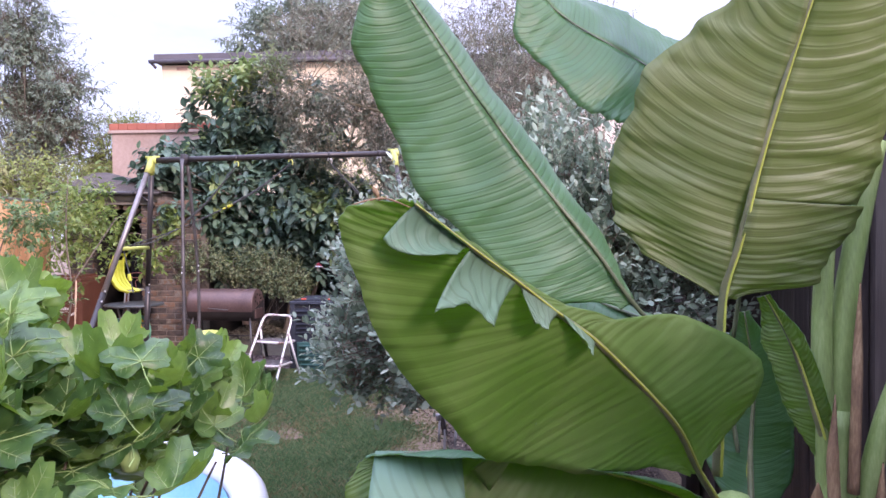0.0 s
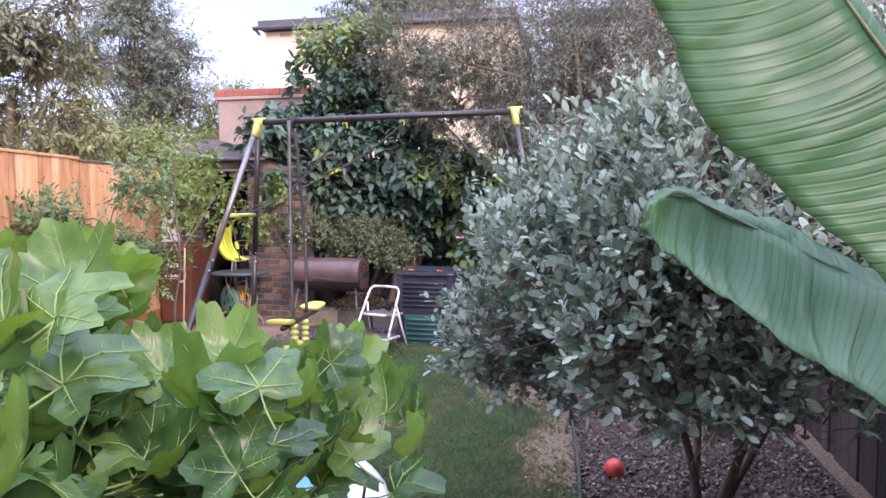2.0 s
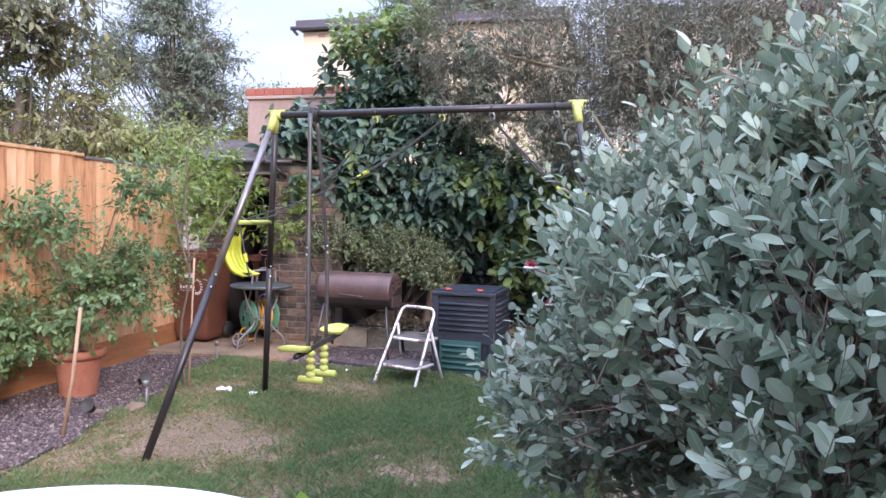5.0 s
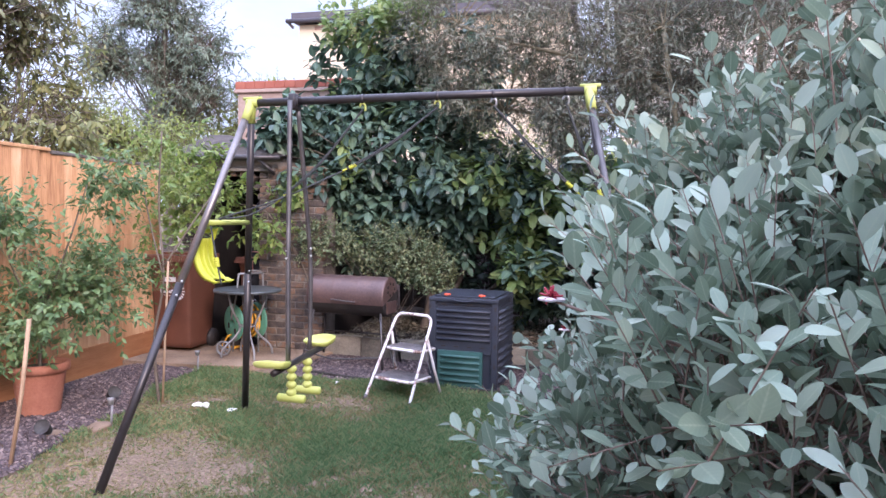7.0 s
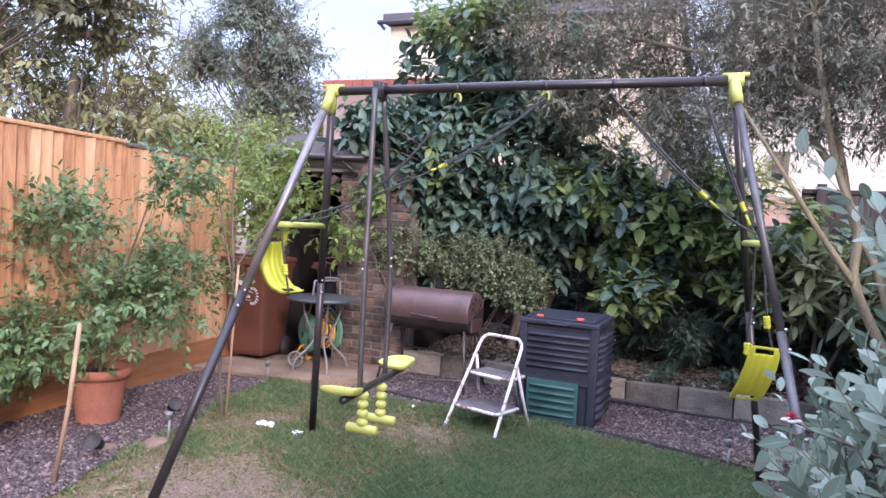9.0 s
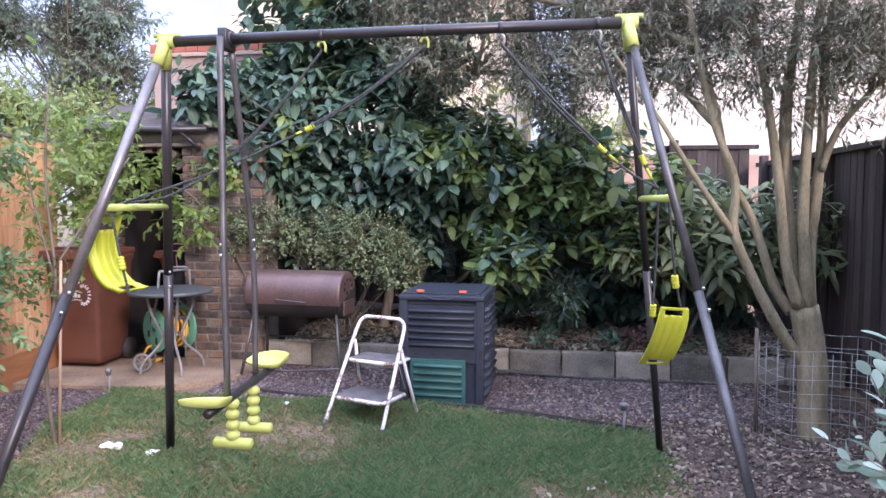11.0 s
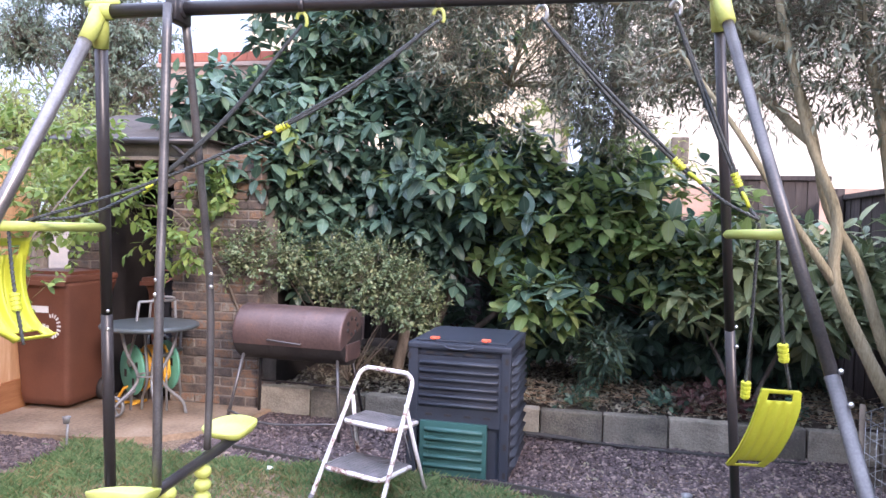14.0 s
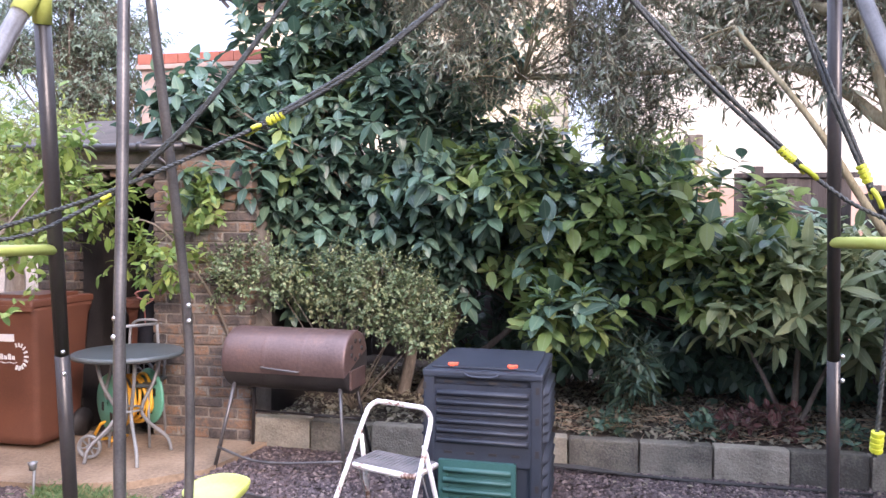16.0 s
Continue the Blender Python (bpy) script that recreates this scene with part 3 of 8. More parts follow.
def leaf_shape(length=1.0, width=0.4, fold=0.12, curl=0.15, n=4, blunt=0.5, fat=0.8, end=1.0):
    """A leaf along +x with its face to +z: a strip of n cells with a sunken midrib and a drooping tip."""
    v, f = [(0, 0, 0)], []
    for i in range(1, n):
        s = 1 - (1 - i / n) ** end
        w = width / 2 * (math.sin(math.pi * s ** (0.6 + 0.5 * blunt))) ** fat
        z = -curl * s * s * length
        v += [(s * length, w, z + fold * w), (s * length, 0, z), (s * length, -w, z + fold * w)]
    v.append((length, 0, -curl * length))
    f += [(0, 2, 1), (0, 3, 2)]
    for i in range(n - 2):
        a = 1 + 3 * i
        f += [(a, a + 1, a + 4), (a, a + 4, a + 3), (a + 1, a + 2, a + 5), (a + 1, a + 5, a + 4)]
    a, e = 1 + 3 * (n - 2), len(v) - 1
    f += [(a, a + 1, e), (a + 1, a + 2, e)]
    return np.array(v, float), np.array(f, int)


def unit(a):
    return a / np.maximum(np.linalg.norm(a, axis=-1, keepdims=True), 1e-9)


def place(template, pos, xdir, zdir, size):
    """Copies of a template with its x along xdir and its z near zdir."""
    tv, tf = template
    x = unit(xdir)
    z = unit(zdir - x * (zdir * x).sum(1, keepdims=True))
    y = np.cross(z, x)
    R = np.stack([x, y, z], 2)
    v = np.einsum("nij,kj->nki", R, tv) * size[:, None, None] + pos[:, None, :]
    f = tf[None] + (np.arange(len(pos)) * len(tv))[:, None, None]
    return v.reshape(-1, 3), f.reshape(-1, 3)


PATH_CLEAR = np.array([(0.3, 1.2), (0.18, 1.62), (-0.06, 1.85), (-0.2, 2.3), (-0.26, 3.1), (-0.53, 3.72), (-0.8, 4.0), (-0.78, 4.6), (-1.1, 5.5)])


def clear_of_path(p, gap):
    """True where a point keeps its distance from the trodden way."""
    q = p[:, :2]
    best = np.full(len(q), 9.0)
    for a, b in zip(PATH_CLEAR, PATH_CLEAR[1:]):
        d = b - a
        t = np.clip(((q - a) @ d) / (d @ d), 0, 1)
        best = np.minimum(best, np.linalg.norm(q - (a + t[:, None] * d), axis=1))
    return best > gap


def shoots(blobs, count, rng, shell=0.5, up=0.5, out=0.8, jitter=0.5, rough=0.35, freq=1.6, clump=0.0, hollow=-0.16):
    """Start points and directions of leafy shoots, spread over lumpy ellipsoids (x, y, z, rx, ry, rz)."""
    b = np.array(blobs, float)
    wgt = (b[:, 3] * b[:, 4] * b[:, 5]) ** 0.67
    pick = rng.choice(len(b), count, p=wgt / wgt.sum())
    d = unit(rng.normal(size=(count, 3)))
    lump = np.array([noise.noise(Vector(q * freq + k * 5.3)) for q, k in zip(d, pick)])
    r = (shell + (1 - shell) * rng.random(count) ** 0.6) * (1 + rough * lump)
    p = b[pick, :3] + d * b[pick, 3:] * r[:, None]
    if clump:
        # foliage in sprays, with hollows between
        keep = np.array([noise.noise(Vector(q * clump) + Vector((3.1, 7.7, 1.9))) for q in p]) > hollow
        p, d, pick, count = p[keep], d[keep], pick[keep], int(keep.sum())
    way = unit(unit(d / b[pick, 3:]) * out + np.array([0, 0, up]) + rng.normal(size=(count, 3)) * jitter)
    return p, way


def leaves_on(p, way, rng, length, per, leaf, template, splay=0.9, droop=0.15, lift=0.7, size_var=0.3, pair=False, gap=0.0, floor=1.0):
    """Leaves along shoots. Returns arrays of verts and faces, and the shoots kept."""
    if gap:
        keep = clear_of_path(p + way * length * 0.6, gap)
        p, way = p[keep], way[keep]
    n = len(p)
    a = unit(np.cross(way, unit(rng.normal(size=(n, 3)))))
    c = np.cross(way, a)
    P, X, Z, S = [], [], [], []
    ln = length * (0.6 + 0.8 * rng.random(n))
    for i in range(per):
        s = (i + 0.5) / per
        w = (i // 2) * 1.57 + (i % 2) * math.pi if pair else i * 2.4
        w = w + rng.normal(size=n) * 0.3
        o = a * np.cos(w)[:, None] + c * np.sin(w)[:, None]
        k = splay * (1.15 - 0.5 * s)
        x = unit(way * math.cos(k) + o * math.sin(k) + rng.normal(size=(n, 3)) * 0.15 - np.array([0, 0, droop]))
        x[:, 2] = np.where(x[:, 2] < -floor, -floor + 0.25 * (x[:, 2] + floor), x[:, 2])
        P.append(p + way * (ln * s)[:, None])
        X.append(x)
        Z.append(way * 0.6 + np.array([0, 0, lift]) + rng.normal(size=(n, 3)) * 0.25)
        S.append(leaf * (1 + size_var * rng.normal(size=n)).clip(0.45, 1.6) * (1.0 - 0.25 * s))
    v, f = place(template, np.concatenate(P), np.concatenate(X), np.concatenate(Z), np.concatenate(S))
    return v, f, p, way, ln


def twig_arrays(p, way, ln, r0, r1=None):
    """Three-sided tapering twigs."""
    n = len(p)
    r1 = r0 * 0.4 if r1 is None else r1
    a = unit(np.cross(way, np.array([0.31, 0.52, 0.8])))
    c = np.cross(way, a)
    v = []
    for q, r in ((p, r0), (p + way * ln[:, None], r1)):
        for j in range(3):
            w = 2.094 * j
            v.append(q + (a * math.cos(w) + c * math.sin(w)) * r)
    v = np.stack(v, 1)
    f = np.array([(0, 1, 4), (0, 4, 3), (1, 2, 5), (1, 5, 4), (2, 0, 3), (2, 3, 5)])
    return v.reshape(-1, 3), (f[None] + (np.arange(n) * 6)[:, None, None]).reshape(-1, 3)


def crown(parent, name, blobs, count, seed, mats, leaf=0.06, shape=None, length=0.15, per=6, twig="twig_brown", twig_r=0.002, gap=0.0, shell=0.5, second=None, origin=(0, 0, 0), stems=True, **kw):
    """A crown of shoots with leaves and their twigs, as parts of a plant. second: (material, share of shoots) for another leaf colour."""
    rng = np.random.default_rng(seed)
    sk = {k: kw.pop(k) for k in ("up", "out", "jitter", "rough", "freq", "clump", "hollow") if k in kw}
    p, way = shoots(blobs, count, rng, shell, **sk)
    t = shape or leaf_shape()
    v, f, p, way, ln = leaves_on(p, way, rng, length, per, leaf, t, gap=gap, **kw)
    o = np.array(origin, float)
    fm = None
    names = [mats]
    if second:
        names.append(second[0])
        flag = rng.random(len(p)) < second[1]
        if len(second) > 2:
            # mostly the leaves at the shoots' ends
            flag = (rng.random((per, len(p))) < np.where(np.arange(per) >= per - second[2], 0.75, second[1])[:, None]).ravel()
            fm = np.repeat(flag.astype(int), len(t[1]))
        else:
            fm = np.repeat(np.tile(flag, per).astype(int), len(t[1]))
    tv = t[0]
    across = np.array([0.0 if abs(q[1]) < 1e-6 else math.copysign(1.0, q[1]) for q in tv])
    blade = np.tile(np.stack([tv[:, 0], across], 1), (len(v) // len(tv), 1))
    tagged(part(name, array_mesh(name, v - o, f, names, fm, True, blade), None, parent), "", "", "", "stuff")
    if stems:
        tv, tf = twig_arrays(p - way * (ln * 0.6)[:, None], way, ln * 1.6, twig_r)
        tagged(part("twigwork", array_mesh("twigwork", tv - o, tf, [twig]), None, parent), "", "", "", "stuff")


# ---------------------------------------------------------------- ground and beds
def sheet(name, x0, x1, y0, y1, z, mat, nx=40, ny=40, amp=0.01, freq=1.5, label="", category="", kind="structure"):
    bm = bmesh.new()
    g = [[bm.verts.new((x0 + (x1 - x0) * i / nx, y0 + (y1 - y0) * j / ny, z + amp * noise.noise(Vector(((x0 + (x1 - x0) * i / nx) * freq, (y0 + (y1 - y0) * j / ny) * freq, 3.3))))) for i in range(nx + 1)] for j in range(ny + 1)]
    for j in range(ny):
        for i in range(nx):
            bm.faces.new((g[j][i], g[j][i + 1], g[j + 1][i + 1], g[j + 1][i]))
    ob = new(name, to_mesh(name, bm, mat))
    return tagged(ob, label, category, "", kind)


def far_ground():
    """One sheet to the horizon, fine in the garden and coarse beyond."""
    bm = bmesh.new()
    xs = [-900, -200, -60, -25] + [-12 + 0.4 * i for i in range(41)] + [10, 25, 60, 200, 900]
    ys = [-900, -200, -60, -20] + [-4 + 0.4 * i for i in range(51)] + [24, 40, 90, 250, 900]
    g = [[bm.verts.new((x, y, 0.012 * noise.noise(Vector((x * 1.3, y * 1.3, 1.0))) if abs(x) < 13 and -5 < y < 17 else 0)) for x in xs] for y in ys]
    for j in range(len(ys) - 1):
        for i in range(len(xs) - 1):
            bm.faces.new((g[j][i], g[j][i + 1], g[j + 1][i + 1], g[j + 1][i]))
    return tagged(new("ground", to_mesh("ground", bm, "lawn_soil")), "worn garden lawn soil with bare sandy patches", "ground", "", "structure")


far_ground()


def in_lawn(x, y):
    """Where turf grows: between the left bed, the back bed and the right bed."""
    left = -3.76 - 0.2 * (y - 6.7) + 0.04 * np.sin(y * 5.1) + 0.02 * np.sin(y * 17 + x * 9)
    back = 9.12 + 0.03 * np.sin(x * 2.1) + np.clip(-3.1 - x, 0, 2) * 0.12 - np.clip(x + 1.5, 0, 2) * 0.27
    right = np.where(y < 7.0, 0.02, 0.02 - (y - 7.0) * 0.14) + 0.07 * np.sin(y * 13 + 2 * np.sin(x * 31)) * np.sin(y * 41 + x * 23)
    return (x > left) & (y < back) & (x < right)


def grass():
    rng = np.random.default_rng(5)
    n = 430000
    x, y = rng.uniform(-4.6, 0.2, n), 3.2 + 6.2 * rng.random(n)
    pat = np.array([noise.noise(Vector((a * 0.9, b * 0.9, 7.0))) + 0.5 * noise.noise(Vector((a * 2.7, b * 2.7, 2.0))) + 0.45 * noise.noise(Vector((a * 6.5, b * 6.5, 4.0))) for a, b in zip(x, y)])
    worn = np.exp(-(((x + 2.6) / 0.55) ** 2 + ((y - 6.55) / 0.4) ** 2)) + np.exp(-(((x + 3.4) / 0.5) ** 2 + ((y - 6.9) / 0.6) ** 2)) + np.exp(-(((x + 0.35) / 0.42) ** 2 + ((y - 7.25) / 0.4) ** 2)) * 0.9 + np.exp(-(((x + 3.0) / 0.4) ** 2 + ((y - 7.15) / 0.2) ** 2)) * 0.7 + np.exp(-(((x + 0.2) / 0.2) ** 2 + ((y - 6.3) / 0.6) ** 2)) * 0.5 + np.exp(-(((x + 3.7) / 0.35) ** 2 + ((y - 8.0) / 0.3) ** 2)) + 0.75 * np.exp(-(((x + 0.08) / 0.24) ** 2 + ((y - 8.0) / 0.8) ** 2)) + 0.6 * np.exp(-(((x + 1.1) / 0.5) ** 2 + ((y - 6.75) / 0.25) ** 2)) + 0.9 * np.exp(-(((x - 0.05) / 0.3) ** 2 + ((y - 6.9) / 1.2) ** 2))
    keep = in_lawn(x, y) & (rng.random(n) < 0.16 + 0.84 / (1 + np.exp(5.0 * (1.1 * pat + 0.8 * worn - 0.18))))
    x, y, pat, worn = x[keep], y[keep], pat[keep], worn[keep]
    n = len(x)
    flat = rng.random(n) < np.clip(0.1 + 0.5 * (pat + worn), 0.05, 0.6)
    h = (0.028 + 0.03 * rng.random(n)) * np.clip(1 - 0.55 * pat - 0.5 * worn, 0.35, 1.35)
    w = 0.0013 + 0.0018 * rng.random(n)
    a = rng.random(n) * 6.283
    lean = rng.normal(size=(n, 2)) * 0.55 * h[:, None]
    lean[flat] *= 2.2
    h = np.where(flat, 0.006 + 0.3 * h, h)
    z0 = np.full(n, -0.012)
    dx, dy = np.cos(a) * w, np.sin(a) * w
    v = np.stack([np.stack([x - dx, y - dy, z0], 1), np.stack([x + dx, y + dy, z0], 1),
                  np.stack([x + lean[:, 0] * 0.35 + dx * 0.8, y + lean[:, 1] * 0.35 + dy * 0.8, h * 0.6], 1),
                  np.stack([x + lean[:, 0], y + lean[:, 1], h], 1)], 1).reshape(-1, 3)
    f = (np.array([(0, 1, 2), (0, 2, 3)])[None] + (np.arange(n) * 4)[:, None, None]).reshape(-1, 3)
    dry = rng.random(n) < np.clip(0.22 + 0.7 * pat + 0.5 * worn + 0.3 * flat, 0.06, 0.9)
    tagged(new("grass", array_mesh("grass", v, f, ["grass", "grass_dry"], np.repeat(dry.astype(int), 2))), "patchy short green lawn grass with dry straw blades", "grass", "", "stuff")


grass()


def chips(name, areas, count, seed, mat, size, label, z=0.012):
    """Loose chippings heaped over areas (x0, x1, y0, y1) filtered to stay off the turf."""
    rng = np.random.default_rng(seed)
    ar = np.array([(b - a) * (d - c) for a, b, c, d in areas])
    pick = rng.choice(len(areas), count, p=ar / ar.sum())
    A = np.array(areas)
    x = rng.uniform(A[pick, 0], A[pick, 1])
    y = rng.uniform(A[pick, 2], A[pick, 3])
    keep = ~in_lawn(x, y)
    x, y = x[keep], y[keep]
    n = len(x)
    cube = np.array([(-.5, -.35, -.2), (.45, -.5, -.2), (.5, .4, -.2), (-.4, .5, -.2), (-.4, -.3, .2), (.35, -.4, .25), (.4, .3, .2), (-.3, .4, .15)])
    tf = np.array([(4, 5, 6), (4, 6, 7), (0, 1, 5), (0, 5, 4), (1, 2, 6), (1, 6, 5), (2, 3, 7), (2, 7, 6), (3, 0, 4), (3, 4, 7)])
    tv = cube[None] * (1 + 0.35 * rng.normal(size=(n, 8, 3)))
    x1 = np.stack([np.cos(q := rng.random(n) * 6.283), np.sin(q), rng.normal(size=n) * 0.3], 1)
    z1 = np.stack([rng.normal(size=n) * 0.35, rng.normal(size=n) * 0.35, np.ones(n)], 1)
    X = unit(x1)
    Z = unit(z1 - X * (z1 * X).sum(1, keepdims=True))
    R = np.stack([X, np.cross(Z, X), Z], 2)
    s = size * (0.5 + rng.random(n)) * np.array([1.0, 0.8, 0.6])[rng.integers(0, 3, n)]
    pos = np.stack([x, y, z + 0.012 * rng.random(n)], 1)
    v = np.einsum("nij,nkj->nki", R, tv) * s[:, None, None] + pos[:, None]
    f = (tf[None] + (np.arange(n) * 8)[:, None, None]).reshape(-1, 3)
    tagged(new(name, array_mesh(name, v.reshape(-1, 3), f, [mat], smooth=False)), label, "gravel", "", "stuff")


def slate_material(name, stops):
    m, n, l, b, _ = node_mat(name)
    g = n.new("ShaderNodeNewGeometry")
    r = ramp_node(n, stops)
    l.new(g.outputs["Random Per Island"], r.inputs["Fac"])
    l.new(r.outputs["Color"], b.inputs["Base Color"])
    b.inputs["Roughness"].default_value = 0.7
    return m


M["slate_chip"] = slate_material("slate_chip", [(0.0, (0.045, 0.033, 0.034)), (0.45, (0.095, 0.069, 0.069)), (0.8, (0.165, 0.122, 0.118)), (0.97, (0.3, 0.23, 0.2))])
M["mulch_chip"] = slate_material("mulch_chip", [(0.0, (0.035, 0.024, 0.02)), (0.45, (0.08, 0.055, 0.044)), (0.8, (0.15, 0.105, 0.08)), (0.97, (0.32, 0.25, 0.19))])
chips("slate_chippings", [(-4.97, -3.45, 5.4, 9.15)], 34000, 11, "slate_chip", 0.02, "plum slate chippings in the bed along the fence")
chips("slate_chippings", [(-3.5, 0.9, 9.05, 10.22)], 24000, 12, "slate_chip", 0.021, "plum slate chippings in front of the block wall")
chips("bark_mulch", [(0.02, 1.45, 4.6, 7.3)], 14000, 13, "mulch_chip", 0.018, "dark gritty soil and bark bits under the grey-leaved shrub")
chips("bark_mulch", [(-1.0, 1.4, 7.0, 9.6)], 11000, 14, "mulch_chip", 0.022, "brown bark mulch and dry bits beside the lawn")
sheet("bed_left", -4.98, -4.3, 3.0, 9.15, 0.008, "soil", 14, 60, 0.008, 3, "dark soil of the bed along the fence", "soil")
sheet("bed_back", -3.4, 1.45, 9.2, 10.2, 0.008, "soil", 60, 14, 0.008, 3, "dark soil of the bed by the block wall", "soil")
sheet("bed_right", 0.06, 1.48, 1.0, 9.2, 0.007, "soil", 20, 60, 0.01, 3, "dark soil of the bed along the dark fence", "soil")


def litter(name, x0, x1, y0, y1, z, count, seed, size, mat, label):
    rng = np.random.default_rng(seed)
    pos = np.stack([rng.uniform(x0, x1, count), rng.uniform(y0, y1, count), z + 0.02 * rng.random(count)], 1)
    v, f = place(leaf_shape(1, 0.45, 0.4, 0.3, 3), pos, rng.normal(size=(count, 3)) * np.array([1, 1, 0.25]), np.stack([rng.normal(size=count) * 0.4, rng.normal(size=count) * 0.4, np.ones(count)], 1), size * (0.5 + rng.random(count)))
    tagged(new(name, array_mesh(name, v, f, [mat])), label, "leaf litter", "", "stuff")


def raised_bed():
    """Soil held back by the block wall."""
    sheet("bed_raised", -3.4, 1.45, 10.3, 13.0, 0.19, "soil", 60, 30, 0.05, 2.2, "dark soil of the raised planting bed", "soil")
    litter("leaf_litter", -3.3, 1.4, 10.33, 12.4, 0.215, 8500, 21, 0.045, "dry_leaf", "fallen brown leaves on the raised bed")
    litter("fallen_leaves", -0.9, 1.3, 6.9, 10.1, 0.02, 900, 22, 0.03, "dry_leaf", "fallen brown leaves on the slate chippings")


raised_bed()


def dry_stalks():
    """Pale dead stems and bark shreds strewn over the raised bed."""
    rng = np.random.default_rng(27)
    n = 420
    p = np.stack([rng.uniform(-1.3, 1.35, n), 10.36 + 0.75 * rng.random(n) ** 1.5, 0.225 + 0.05 * rng.random(n)], 1)
    way = unit(np.stack([rng.normal(size=n), rng.normal(size=n) * 0.6, rng.normal(size=n) * 0.12], 1))
    v, f = twig_arrays(p, way, 0.05 + 0.22 * rng.random(n) ** 2, 0.0022, 0.0014)
    tagged(new("dry_stalks", array_mesh("dry_stalks", v, f, ["cane"])), "pale dead stems strewn on the raised bed", "dead stems", "", "stuff")


dry_stalks()


def edging(pts, name="lawn_edging"):
    bm = bmesh.new()
    p = spline(pts, 6)
    for a, b in zip(p, p[1:]):
        t = (b - a).normalized()
        nrm = Vector((-t.y, t.x, 0)) * 0.008
        vs = [bm.verts.new(q) for q in (a - nrm + Vector((0, 0, -0.02)), b - nrm + Vector((0, 0, -0.02)), b - nrm + Vector((0, 0, 0.045)), a - nrm + Vector((0, 0, 0.045)), a + nrm + Vector((0, 0, -0.02)), b + nrm + Vector((0, 0, -0.02)), b + nrm + Vector((0, 0, 0.045)), a + nrm + Vector((0, 0, 0.045)))]
        for q in ((0, 1, 2, 3), (5, 4, 7, 6), (3, 2, 6, 7)):
            bm.faces.new([vs[i] for i in q])
    return tagged(new(name, to_mesh(name, bm, "edging", False)), "thin dark plastic lawn edging", "lawn edging", "", "structure")


edging([(-3.15, 9.32, 0), (-2.55, 9.19, 0), (-1.9, 9.12, 0), (-1.28, 9.1, 0), (-0.66, 8.93, 0), (-0.22, 8.78, 0)])
edging([(0.06, 5.0, 0), (0.05, 5.7, 0), (0.02, 6.4, 0), (-0.02, 7.2, 0)], "bed_edging")
edging([(-3.55, 5.7, -0.025), (-3.72, 6.5, -0.026), (-3.84, 7.1, -0.026), (-3.93, 7.6, -0.028), (-4.08, 8.3, -0.03)], "gravel_edging")


def paving():
    bm = bmesh.new()
    ring = [(-5.1, 9.12), (-4.2, 9.16), (-3.75, 9.3), (-3.42, 9.6), (-3.3, 10.22), (-5.15, 10.22)]
    top = [bm.verts.new((x, y, 0.05)) for x, y in ring]
    low = [bm.verts.new((x, y, -0.02)) for x, y in ring]
    bm.faces.new(top)
    for i in range(len(ring)):
        j = (i + 1) % len(ring)
        bm.faces.new((low[i], low[j], top[j], top[i]))
    bmesh.ops.triangulate(bm, faces=bm.faces[:])
    tagged(new("pavement", to_mesh("pavement", bm, "concrete", False)), "sandy worn concrete slab by the brick store", "paving", "", "structure")


paving()


# ---------------------------------------------------------------- boundary fences
def west_fence():
    def fx(y):
        return -4.95 - 0.09 * (y - 7.0)

    def slant(y0, y1, x0, x1, z0, z1):
        bm = bmesh.new()
        v = [bm.verts.new((fx(y) + x, y, z)) for y in (y0, y1) for x, z in ((x0, z0), (x1, z0), (x1, z1), (x0, z1))]
        for q in ((3, 2, 1, 0), (4, 5, 6, 7), (0, 1, 5, 4), (1, 2, 6, 5), (2, 3, 7, 6), (3, 0, 4, 7)):
            bm.faces.new([v[i] for i in q])
        bmesh.ops.recalc_face_normals(bm, faces=bm.faces[:])
        bmesh.ops.bevel(bm, geom=bm.edges[:], offset=0.004, segments=1, affect="EDGES")
        return bm

    f = thing("fence_west", "close-boarded orange-brown timber fence with gravel boards", "fence", kind="structure")
    bm = box((-0.012, 0, 0), (0.004, 0.112, 1.78), 0.003, 1)
    for v in bm.verts:
        if v.co.y > 0.06:
            v.co.x += 0.014
    board = to_mesh("board", bm, "fence_wood", False)
    rng = random.Random(3)
    for i in range(118):
        y = -2.0 + i * 0.1
        low = y > 8.15
        ob = part("board", board, None, f)
        ob.matrix_basis = pose(fx(y) + rng.uniform(-0.004, 0.004), y, 0.27 - (0.02 if low else 0) + rng.uniform(-0.006, 0.006), 0, rng.uniform(-0.3, 0.3), 0)
    part("cap_rail", slant(-2.0, 8.14, -0.03, 0.035, 2.045, 2.075), "fence_wood", f, "weathered capping rail", False)
    part("cap_rail", slant(8.16, 9.9, -0.03, 0.035, 2.025, 2.055), "old_fence", f, "weathered capping rail", False)
    for y0, y1 in ((-2.0, 1.0), (1.0, 4.0), (4.0, 7.0), (7.0, 9.9)):
        part("gravel_board", slant(y0 + 0.003, y1 - 0.003, -0.03, 0.03, -0.02, 0.27), "gravel_board", f, "orange-brown timber gravel board", False)
    part("backing_rail", slant(-2.0, 9.9, -0.1, -0.02, 1.5, 1.58), "fence_wood", f, "", False)
    part("backing_rail", slant(-2.0, 9.9, -0.1, -0.02, 0.6, 0.68), "fence_wood", f, "", False)


